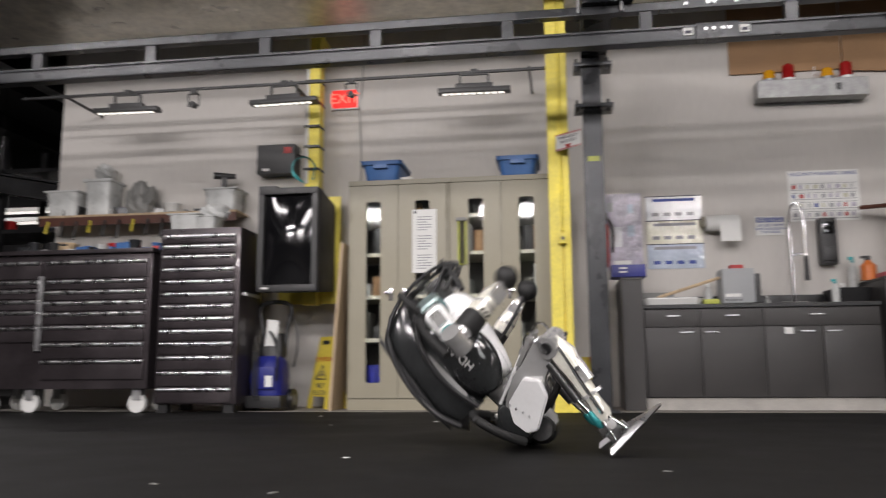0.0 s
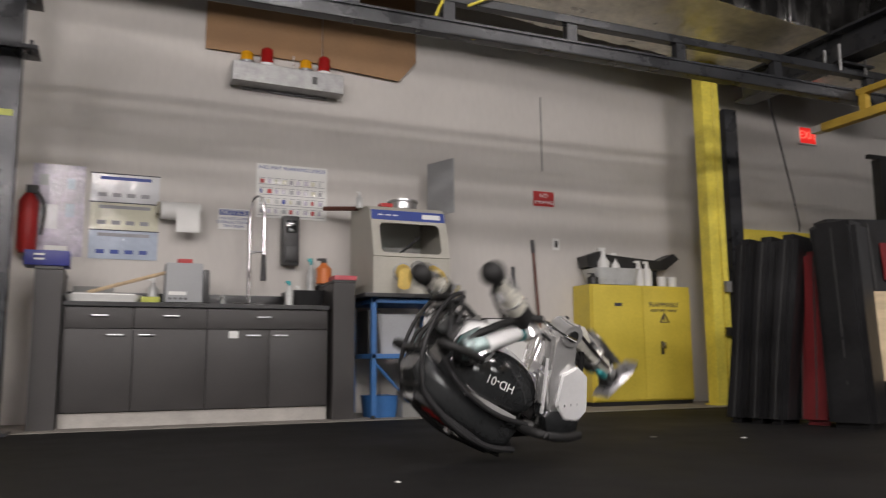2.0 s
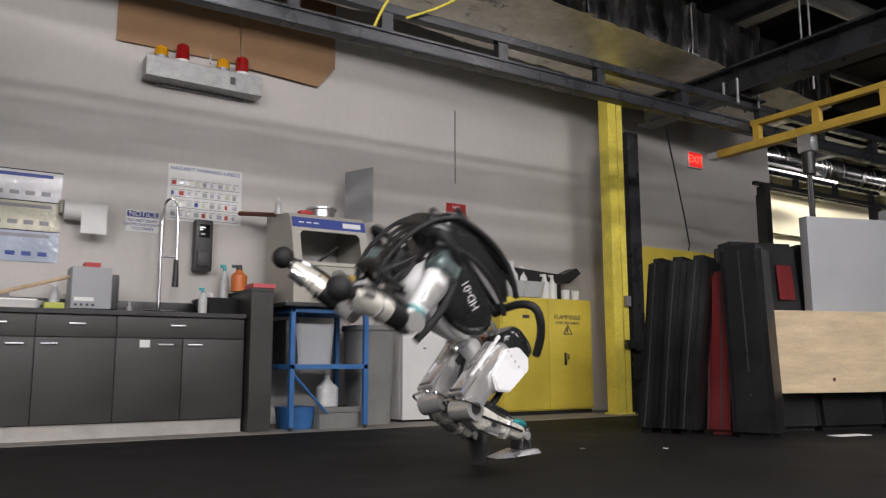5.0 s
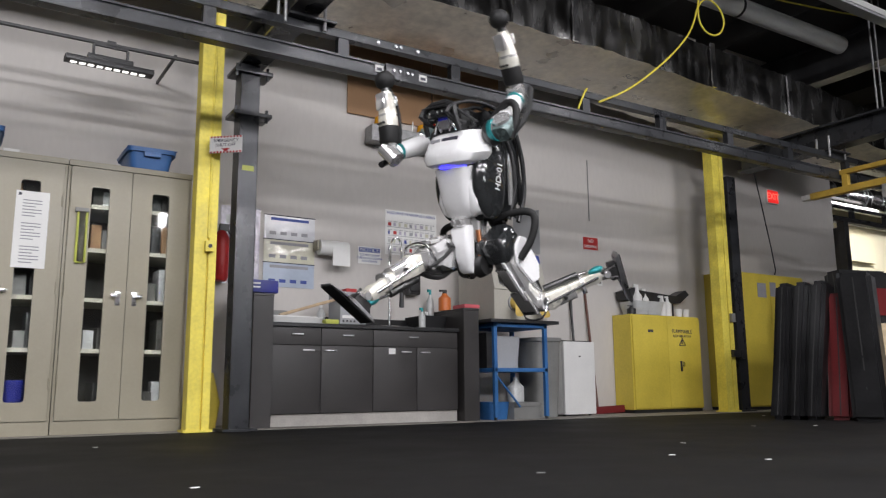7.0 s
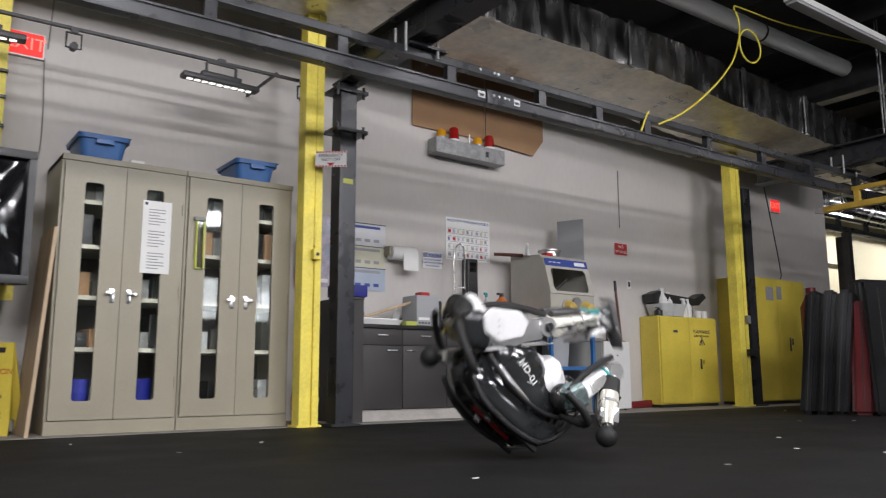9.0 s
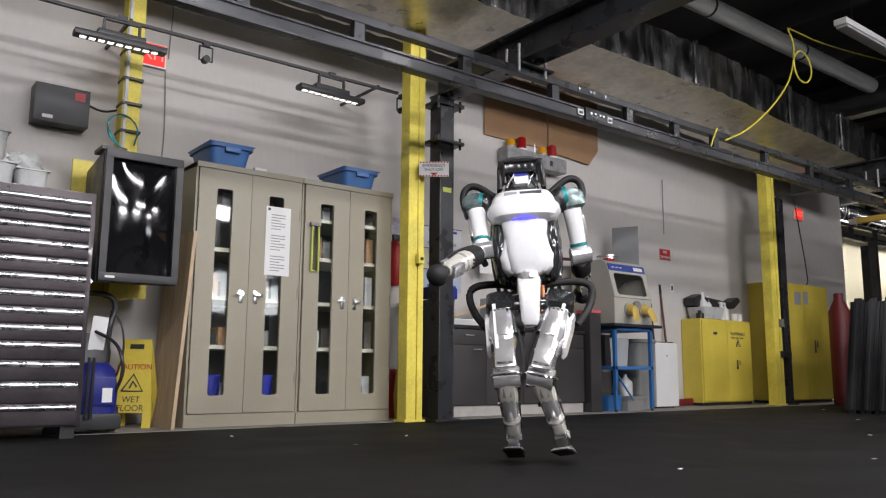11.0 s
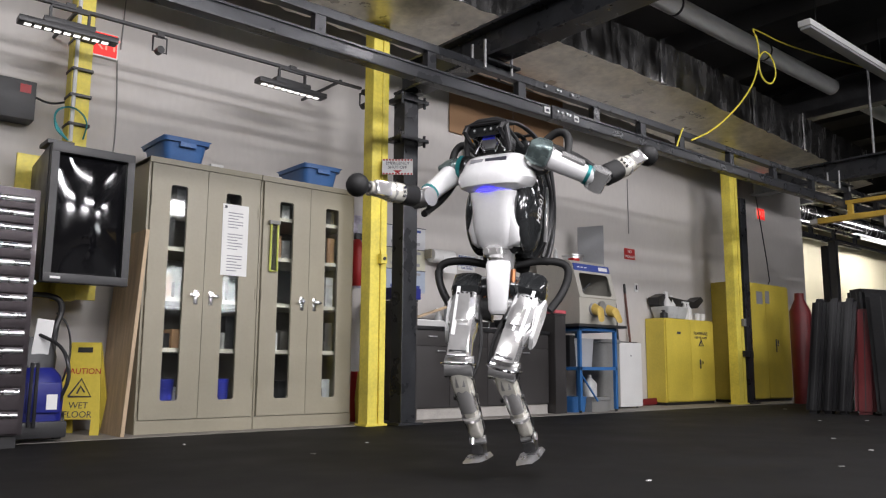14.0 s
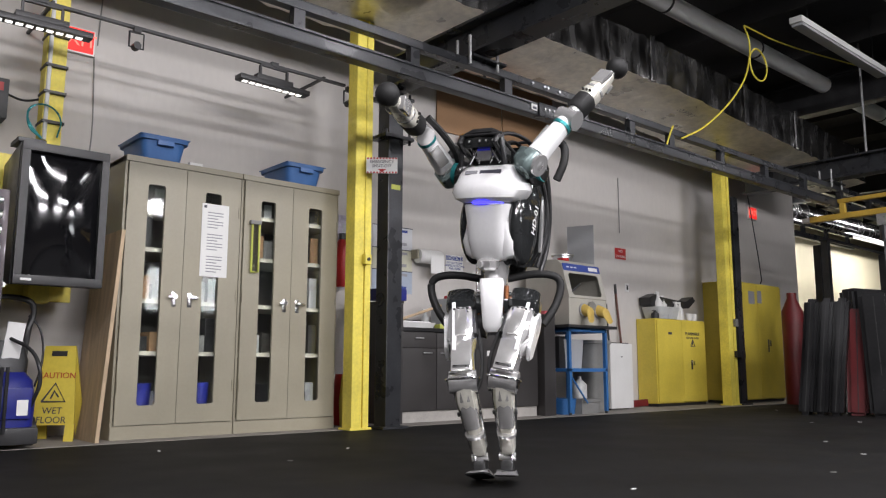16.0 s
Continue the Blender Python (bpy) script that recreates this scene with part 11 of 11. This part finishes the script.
    walk(robot_parts["foot_L"], [
        (0, pose(0.213, -0.097, -0.28, 2, 18, 0)), (0.1, pose(0.262, -0.037, -0.2, -9, 3, 2)), (0.2, pose(0.261, 0.044, -0.133, -19, -12, 8)),
        (0.3, pose(0.24, -0.005, -0.176, -16, -9, 8)), (0.4, pose(0.204, -0.051, -0.22, -13, -6, 8)), (0.5, pose(0.154, -0.09, -0.263, -9, -3, 7)),
        (0.6, pose(0.114, -0.096, -0.301, -8, -3, 7)), (0.7, pose(0.069, -0.097, -0.334, -6, -3, 7)), (0.8, pose(0.017, -0.093, -0.361, -5, -3, 7)),
        (0.9, pose(-0.024, -0.095, -0.408, -2, -3, 3)), (1, pose(-0.07, -0.091, -0.448, 0, -3, -0)), (1.1, pose(0.222, -0.142, -0.564, -11, 3, 1)),
        (1.2, pose(0.544, -0.143, -0.451, -13, 5, -11)), (1.233, pose(0.541, -0.194, -0.427, -15, -28, -5)), (1.267, pose(0.532, -0.242, -0.399, -28, -60, 10)),
        (1.3, pose(0.518, -0.286, -0.366, -119, -75, 101)), (1.4, pose(0.659, -0.229, -0.133, -166, -71, 149)), (1.5, pose(0.715, -0.126, 0.118, 177, -60, 170)),
        (1.6, pose(0.631, -0.244, 0.238, 140, -73, -165)), (1.7, pose(0.496, -0.334, 0.335, 88, -64, -113)), (1.8, pose(0.749, -0.064, 0.016, 3, -60, -17)),
        (1.9, pose(0.695, 0.288, -0.318, 7, -35, 7)), (2, pose(0.351, 0.251, -0.412, 41, -61, -40)), (2.1, pose(0.427, 0.158, -0.312, 47, -83, -46)),
        (2.2, pose(0.464, 0.063, -0.181, -145, -76, 144)), (2.3, pose(0.292, 0.029, -0.285, -25, -60, 25)), (2.4, pose(0.120, 0.021, -0.286, -2, 24, 9)),
        (2.5, pose(-0.001, 0.043, -0.209, -2, 16, 9)), (2.6, pose(-0.008, 0.062, -0.246, 0, 8, -0)), (2.7, pose(-0.008, 0.081, -0.278, 3, 0, -9)),
        (2.8, pose(0.001, 0.101, -0.303, 8, -7, -19)), (2.9, pose(0, 0.141, -0.404, 13, 1, -22)), (3, pose(-0.002, 0.181, -0.492, 20, 8, -22)),
        (3.033, pose(0.048, 0.189, -0.609, 26, -17, -23)), (3.1, pose(0.172, 0.164, -0.736, 37, -65, -32)), (3.133, pose(0.229, 0.138, -0.738, 94, -84, -91)),
        (3.2, pose(0.29, 0.081, -0.624, -169, -47, 163)), (3.233, pose(0.272, 0.083, -0.71, -166, -68, 164)), (3.3, pose(0.162, 0.099, -0.700, -1, -4, -6)),
        (3.333, pose(0.097, 0.106, -0.626, 18, -49, -19)), (3.4, pose(0.001, 0.101, -0.303, 8, -7, -19)), (3.6, pose(0.042, 0.149, -0.353, 7, -10, -12)),
        (3.8, pose(0.058, 0.175, -0.373, 5, -11, -9)), (4, pose(0.058, 0.175, -0.373, 5, -11, -9)), (4.2, pose(0.06, 0.163, -0.371, 4, -12, -7)),
        (4.4, pose(0.077, 0.103, -0.354, -2, -13, 3)), (4.6, pose(0.093, 0.064, -0.338, -6, -13, 9)), (4.8, pose(0.124, 0.104, -0.352, -7, -22, 9)),
        (5, pose(0.155, 0.144, -0.361, -8, -31, 9)), (5.1, pose(0.301, -0.055, -0.442, -28, -31, 21)), (5.2, pose(0.441, -0.213, -0.433, -45, -39, 21)),
        (5.3, pose(0.535, -0.309, -0.343, -44, -58, 9)), (5.4, pose(0.684, -0.231, 0.018, 21, -89, -53)), (5.5, pose(0.654, -0.054, 0.374, 154, -67, -172)),
        (5.6, pose(0.634, -0.149, 0.229, 2, -75, -37)), (5.633, pose(0.578, -0.194, 0.16, -21, -56, -23)), (5.7, pose(0.406, -0.228, 0.042, -38, -9, -19)),
        (5.733, pose(0.301, -0.216, 0.005, -40, 14, -20)), (5.8, pose(0.082, -0.139, -0.01, -39, 55, -25)), (5.9, pose(0.259, 0.119, -0.057, 6, 32, 4)),
        (6, pose(0.417, 0.365, 0.035, 27, -3, 17)), (6.1, pose(0.251, 0.205, -0.223, 3, 13, -0)), (6.2, pose(0.082, 0.015, -0.213, -12, 25, 21)),
        (6.3, pose(0.087, 0.068, -0.262, -9, 12, 13)), (6.4, pose(0.109, 0.129, -0.301, -4, 1, 4)), (6.5, pose(0.146, 0.191, -0.325, 4, -9, -4)),
        (6.6, pose(0.088, 0.169, -0.475, -0, 9, 0)), (6.7, pose(-0.025, 0.143, -0.589, -5, 27, 2)), (6.8, pose(-0.253, 0.268, -0.562, 11, 50, -5)),
        (6.9, pose(-0.422, 0.366, -0.415, 13, 76, -21)), (7, pose(-0.497, 0.412, -0.181, -126, 66, -172)), (7.033, pose(-0.458, 0.401, -0.323, -42, 83, -85)),
        (7.1, pose(-0.298, 0.332, -0.536, 16, 46, -14)), (7.2, pose(0.067, 0.147, -0.598, -3, -4, 2)), (7.3, pose(0.064, 0.156, -0.533, 1, -7, -1)),
        (7.4, pose(0.061, 0.166, -0.457, 4, -9, -4)), (7.5, pose(0.058, 0.175, -0.373, 5, -11, -9)), (7.6, pose(0.06, 0.163, -0.371, 4, -12, -7)),
        (7.7, pose(0.067, 0.136, -0.364, 2, -12, -3)), (7.8, pose(0.077, 0.103, -0.354, -2, -13, 3)), (7.9, pose(0.088, 0.075, -0.343, -5, -13, 7)),
        (8, pose(0.093, 0.064, -0.338, -6, -13, 9)), (8.1, pose(0.099, 0.072, -0.341, -6, -15, 9)), (8.2, pose(0.115, 0.092, -0.348, -7, -19, 9)),
        (8.3, pose(0.133, 0.116, -0.355, -7, -25, 9)), (8.4, pose(0.149, 0.136, -0.359, -7, -29, 9)), (8.5, pose(0.155, 0.144, -0.361, -8, -31, 9)),
        (8.6, pose(0.266, 0.196, -0.233, -32, -13, 11)), (8.7, pose(0.26, 0.221, -0.004, -32, -19, -19)), (8.8, pose(0.486, 0.118, 0.16, -19, -50, -23)),
        (8.9, pose(0.628, 0.002, 0.283, 13, -76, -45)), (9, pose(0.656, -0.098, 0.348, 142, -76, -161)), (9.1, pose(0.664, -0.141, 0.094, -115, -82, 89)),
        (9.2, pose(0.528, -0.105, -0.12, -68, -69, 54)), (9.3, pose(0.31, -0.003, -0.201, -26, -71, 26)), (9.4, pose(0.332, 0.124, -0.121, -1, -36, 1)),
        (9.5, pose(0.323, 0.252, -0.048, 6, 1, 2)), (9.6, pose(0.289, 0.139, -0.125, -4, 4, -0)), (9.7, pose(0.233, 0.028, -0.178, -13, 8, 3)),
        (9.8, pose(0.212, 0.081, -0.233, -6, 2, 3)), (9.9, pose(0.183, 0.136, -0.283, -1, -3, 0)), (10, pose(0.146, 0.191, -0.325, 4, -9, -4)),
        (10.2, pose(0.105, 0.183, -0.352, 5, -10, -7)), (10.4, pose(0.058, 0.175, -0.373, 5, -11, -9)), (10.6, pose(0.008, 0.156, -0.445, 6, -7, -9)),
        (10.8, pose(-0.127, 0.129, -0.541, 6, 1, -10)), (11, pose(-0.215, 0.121, -0.567, 6, 5, -10)), (11.2, pose(-0.215, 0.121, -0.567, 6, 5, -10)),
        (11.4, pose(-0.215, 0.121, -0.567, 6, 5, -10)), (11.6, pose(-0.205, 0.128, -0.55, 7, 9, -12)), (11.8, pose(-0.182, 0.143, -0.512, 9, 15, -15)),
        (11.833, pose(-0.116, 0.14, -0.614, 12, -8, -14)), (11.9, pose(0.082, 0.105, -0.734, 13, -54, -12)), (11.933, pose(0.195, 0.079, -0.742, 7, -77, -7)),
        (12, pose(0.395, 0.027, -0.649, -165, -58, 161)), (12.033, pose(0.222, -0.086, -0.693, -74, -60, 64)), (12.067, pose(0.024, -0.141, -0.636, -38, -17, 32)),
        (12.1, pose(-0.136, -0.119, -0.496, -17, 31, 26)), (12.133, pose(0.06, -0.188, -0.585, -39, -12, 34)), (12.167, pose(0.283, -0.191, -0.604, -73, -51, 62)),
        (12.2, pose(0.488, -0.132, -0.54, -147, -57, 137)), (12.233, pose(0.335, 0.019, -0.628, -44, -68, 40)), (12.267, pose(0.149, 0.2, -0.592, -5, -33, 5)),
        (12.3, pose(-0.018, 0.382, -0.44, 4, 7, -5)), (12.4, pose(0.048, -0.003, -0.327, -2, -5, 3)), (12.5, pose(0.051, 0.02, -0.312, -4, -2, 8)),
        (12.6, pose(0.035, 0.027, -0.35, -3, -1, 6)), (12.7, pose(-0.018, 0.046, -0.433, -1, 0, 1)), (12.8, pose(-0.1, 0.076, -0.511, 3, 2, -4)),
        (12.9, pose(-0.18, 0.107, -0.555, 5, 4, -8)), (13, pose(-0.215, 0.121, -0.567, 6, 5, -10)), (13.267, pose(-0.175, 0.153, -0.564, 6, 4, -10)),
        (13.5, pose(-0.143, 0.18, -0.557, 6, 4, -10)), (13.733, pose(-0.136, 0.157, -0.595, 8, 7, -9)), (14, pose(-0.125, 0.127, -0.634, 11, 11, -8)),
        (14.267, pose(-0.107, 0.093, -0.513, 6, 2, -9)), (14.5, pose(-0.084, 0.066, -0.388, 3, -5, -8)), (14.733, pose(-0.076, 0.072, -0.5, 4, -6, -6)),
        (15, pose(-0.046, 0.078, -0.616, 4, -7, -4)), (15.267, pose(-0.016, 0.067, -0.631, 2, -7, -2)), (15.5, pose(0.011, 0.059, -0.642, 1, -7, -1)),
        (15.733, pose(0.009, 0.058, -0.648, 1, -7, -0)), (16, pose(0.006, 0.057, -0.655, 0, -7, -0)),
    ])
    walk(robot_parts["foot_R"], [
        (0, pose(0.206, -0.332, -0.319, 6, 8, -1)), (0.1, pose(0.294, -0.252, -0.206, -18, 1, 4)), (0.2, pose(0.233, -0.153, -0.093, -42, -5, 9)),
        (0.3, pose(0.208, -0.12, -0.167, -30, -1, 11)), (0.4, pose(0.181, -0.081, -0.224, -17, -1, 9)), (0.5, pose(0.154, -0.039, -0.264, -6, -1, 4)),
        (0.6, pose(0.116, -0.015, -0.303, -5, -2, 4)), (0.7, pose(0.071, 0.005, -0.338, -4, -2, 4)), (0.8, pose(0.02, 0.02, -0.368, -3, -3, 4)),
        (0.9, pose(-0.005, 0.068, -0.411, 0, -2, -0)), (1, pose(-0.031, 0.112, -0.449, 3, -2, -4)), (1.1, pose(0.255, -0.032, -0.57, -6, 5, 0)),
        (1.2, pose(0.559, -0.161, -0.478, -12, 9, -10)), (1.3, pose(0.501, -0.597, -0.381, -19, -13, -22)), (1.333, pose(0.558, -0.592, -0.301, -18, -35, -18)),
        (1.4, pose(0.645, -0.559, -0.126, -37, -78, 6)), (1.433, pose(0.673, -0.532, -0.035, -167, -77, 137)), (1.5, pose(0.694, -0.459, 0.147, 175, -33, 156)),
        (1.6, pose(0.631, -0.499, 0.265, 156, -54, 167)), (1.7, pose(0.543, -0.522, 0.372, 114, -61, -150)), (1.733, pose(0.598, -0.53, 0.3, 65, -75, -99)),
        (1.8, pose(0.634, -0.496, 0.13, -4, -50, -17)), (1.9, pose(0.481, -0.371, -0.094, 7, -3, 7)), (2, pose(0.258, -0.147, -0.211, 35, 39, 17)),
        (2.1, pose(0.361, -0.08, -0.188, 20, 14, 5)), (2.2, pose(0.427, -0.015, -0.158, 10, -13, 0)), (2.3, pose(0.293, -0.061, -0.236, 8, -2, -2)),
        (2.4, pose(0.158, -0.121, -0.245, 4, 7, -2)), (2.5, pose(0.051, -0.186, -0.196, -0, 17, 0)), (2.6, pose(0.054, -0.146, -0.251, 5, 10, -9)),
        (2.7, pose(0.063, -0.108, -0.298, 11, 4, -18)), (2.8, pose(0.076, -0.073, -0.337, 17, -1, -27)), (2.9, pose(0.082, -0.033, -0.435, 22, 2, -25)),
        (3, pose(0.08, 0.008, -0.522, 26, 4, -22)), (3.033, pose(0.123, 0.011, -0.62, 32, -20, -24)), (3.1, pose(0.215, -0.024, -0.724, 51, -64, -43)),
        (3.133, pose(0.25, -0.057, -0.724, 107, -79, -102)), (3.2, pose(0.273, -0.137, -0.625, -174, -48, 171)), (3.233, pose(0.281, -0.107, -0.698, 173, -66, -172)),
        (3.3, pose(0.226, -0.059, -0.693, 0, -4, -16)), (3.333, pose(0.177, -0.049, -0.62, 39, -44, -37)), (3.4, pose(0.076, -0.073, -0.337, 17, -1, -27)),
        (3.6, pose(0.064, -0.071, -0.393, 6, -9, -9)), (3.8, pose(0.058, -0.073, -0.402, -1, -12, 1)), (4, pose(0.058, -0.073, -0.402, -1, -12, 1)),
        (4.2, pose(0.065, -0.08, -0.392, -1, -12, 1)), (4.4, pose(0.097, -0.114, -0.334, -1, -13, 1)), (4.6, pose(0.11, -0.138, -0.295, -1, -13, 2)),
        (4.8, pose(0.151, -0.156, -0.332, -7, -18, 10)), (4.9, pose(0.182, -0.159, -0.346, -4, -22, 7)), (5, pose(0.198, -0.171, -0.35, -60, 66, -44)), (5.1, pose(0.069, -0.323, -0.19, -167, 57, -138)),
        (5.2, pose(0.056, -0.378, 0.016, 167, 16, -163)), (5.3, pose(0.153, -0.352, 0.149, 176, -23, -177)), (5.4, pose(0.511, -0.273, 0.37, 172, -11, 179)),
        (5.5, pose(0.642, -0.134, 0.423, 175, 1, 172)), (5.533, pose(0.652, -0.215, 0.369, 170, -39, 168)), (5.567, pose(0.644, -0.289, 0.308, 146, -79, -175)),
        (5.6, pose(0.618, -0.353, 0.243, 1, -58, -39)), (5.7, pose(0.408, -0.457, 0.052, -45, -8, -21)), (5.8, pose(0.128, -0.383, -0.017, -37, 45, -15)),
        (5.9, pose(0.292, -0.14, -0.101, 4, 22, 1)), (6, pose(0.45, 0.092, -0.001, 30, -10, 13)), (6.1, pose(0.242, -0.049, -0.2, 6, 9, -1)),
        (6.2, pose(0.089, -0.228, -0.132, -13, 21, 19)), (6.3, pose(0.1, -0.13, -0.232, -4, 13, 4)), (6.4, pose(0.153, -0.026, -0.295, 11, 8, -8)),
        (6.5, pose(0.24, 0.064, -0.317, 29, 4, -16)), (6.6, pose(0.268, 0.098, -0.497, 27, 6, -5)), (6.7, pose(0.252, 0.113, -0.632, 21, 10, 3)),
        (6.8, pose(0.459, 0.074, -0.553, 13, -8, 4)), (6.9, pose(0.628, 0.013, -0.404, 4, -24, 2)), (7, pose(0.733, -0.059, -0.202, -2, -40, -2)),
        (7.1, pose(0.404, -0.091, -0.59, -6, -26, 1)), (7.2, pose(-0.054, -0.108, -0.614, -1, -13, 2)), (7.3, pose(-0.007, -0.094, -0.554, -1, -12, 1)),
        (7.4, pose(0.031, -0.083, -0.483, -1, -12, 1)), (7.5, pose(0.058, -0.073, -0.402, -1, -12, 1)), (7.6, pose(0.065, -0.08, -0.392, -1, -12, 1)),
        (7.7, pose(0.081, -0.095, -0.366, -1, -12, 1)), (7.8, pose(0.097, -0.114, -0.334, -1, -13, 1)), (7.9, pose(0.107, -0.131, -0.307, -1, -13, 1)),
        (8, pose(0.11, -0.138, -0.295, -1, -13, 2)), (8.1, pose(0.118, -0.142, -0.304, -3, -4, 3)), (8.2, pose(0.138, -0.151, -0.323, -8, -14, 8)),
        (8.3, pose(0.164, -0.161, -0.339, -7, -22, 11)), (8.4, pose(0.188, -0.169, -0.348, -6, -29, 11)), (8.5, pose(0.198, -0.171, -0.35, -60, 66, -44)),
        (8.533, pose(0.239, -0.152, -0.302, -45, 47, -24)), (8.6, pose(0.286, -0.117, -0.174, -41, 3, -6)), (8.633, pose(0.292, -0.103, -0.1, -45, -20, 2)),
        (8.7, pose(0.267, -0.085, 0.053, -78, -62, 41)), (8.8, pose(0.468, -0.139, 0.188, -165, -55, 128)), (8.9, pose(0.607, -0.193, 0.297, 175, -20, 152)),
        (9, pose(0.667, -0.24, 0.368, 172, 16, 162)), (9.1, pose(0.727, -0.207, 0.12, -179, -20, 173)), (9.2, pose(0.626, -0.155, -0.103, 171, -55, -167)),
        (9.3, pose(0.408, -0.123, -0.216, 82, -72, -79)), (9.4, pose(0.413, -0.088, -0.153, 15, -41, -8)), (9.5, pose(0.393, -0.052, -0.098, 5, 4, 2)),
        (9.6, pose(0.317, -0.145, -0.141, -3, -1, 0)), (9.7, pose(0.235, -0.237, -0.152, -11, -6, 4)), (9.8, pose(0.245, -0.133, -0.228, 4, -5, -2)),
        (9.9, pose(0.246, -0.03, -0.284, 17, -1, -9)), (10, pose(0.24, 0.064, -0.317, 29, 4, -16)), (10.2, pose(0.141, 0.003, -0.379, 13, -3, -12)),
        (10.4, pose(0.058, -0.073, -0.402, -1, -12, 1)), (10.6, pose(0.009, -0.077, -0.464, -0, -8, 0)), (10.8, pose(-0.113, -0.091, -0.549, 1, -2, -1)),
        (11, pose(-0.192, -0.101, -0.574, 1, 1, -2)), (11.2, pose(-0.192, -0.101, -0.574, 1, 1, -2)), (11.4, pose(-0.192, -0.101, -0.574, 1, 1, -2)),
        (11.6, pose(-0.171, -0.084, -0.564, 3, 4, -5)), (11.8, pose(-0.127, -0.051, -0.536, 6, 9, -10)), (11.9, pose(-0.116, -0.057, -0.572, 8, 25, -7)),
        (12, pose(-0.103, -0.063, -0.606, 11, 41, -2)), (12.1, pose(-0.053, -0.088, -0.51, -10, 49, 1)), (12.2, pose(0.497, -0.357, -0.56, -11, 2, -10)),
        (12.3, pose(-0.083, 0.045, -0.52, -6, -9, 7)), (12.4, pose(0.136, -0.22, -0.29, -10, -9, 11)), (12.5, pose(0.095, -0.227, -0.257, -13, 0, 20)),
        (12.6, pose(0.079, -0.211, -0.303, -11, 0, 18)), (12.7, pose(0.025, -0.177, -0.403, -8, 0, 12)), (12.8, pose(-0.063, -0.14, -0.501, -4, 0, 6)),
        (12.9, pose(-0.152, -0.112, -0.558, -0, 1, 1)), (13, pose(-0.192, -0.101, -0.574, 1, 1, -2)), (13.267, pose(-0.159, -0.062, -0.57, 2, 0, -3)),
        (13.5, pose(-0.133, -0.032, -0.563, 2, -0, -3)), (13.733, pose(-0.102, -0.056, -0.609, 4, 2, -5)), (14, pose(-0.058, -0.088, -0.653, 7, 5, -5)),
        (14.267, pose(-0.055, -0.056, -0.522, 9, -0, -13)), (14.5, pose(-0.04, -0.037, -0.389, 7, -5, -19)), (14.733, pose(-0.035, -0.033, -0.502, 10, -6, -16)),
        (15, pose(-0.013, -0.037, -0.618, 11, -9, -11)), (15.267, pose(0.008, -0.047, -0.635, 9, -10, -8)), (15.5, pose(0.026, -0.056, -0.647, 7, -11, -6)),
        (15.733, pose(0.022, -0.058, -0.654, 7, -11, -6)), (16, pose(0.017, -0.06, -0.661, 7, -11, -5)),
    ])


motions()
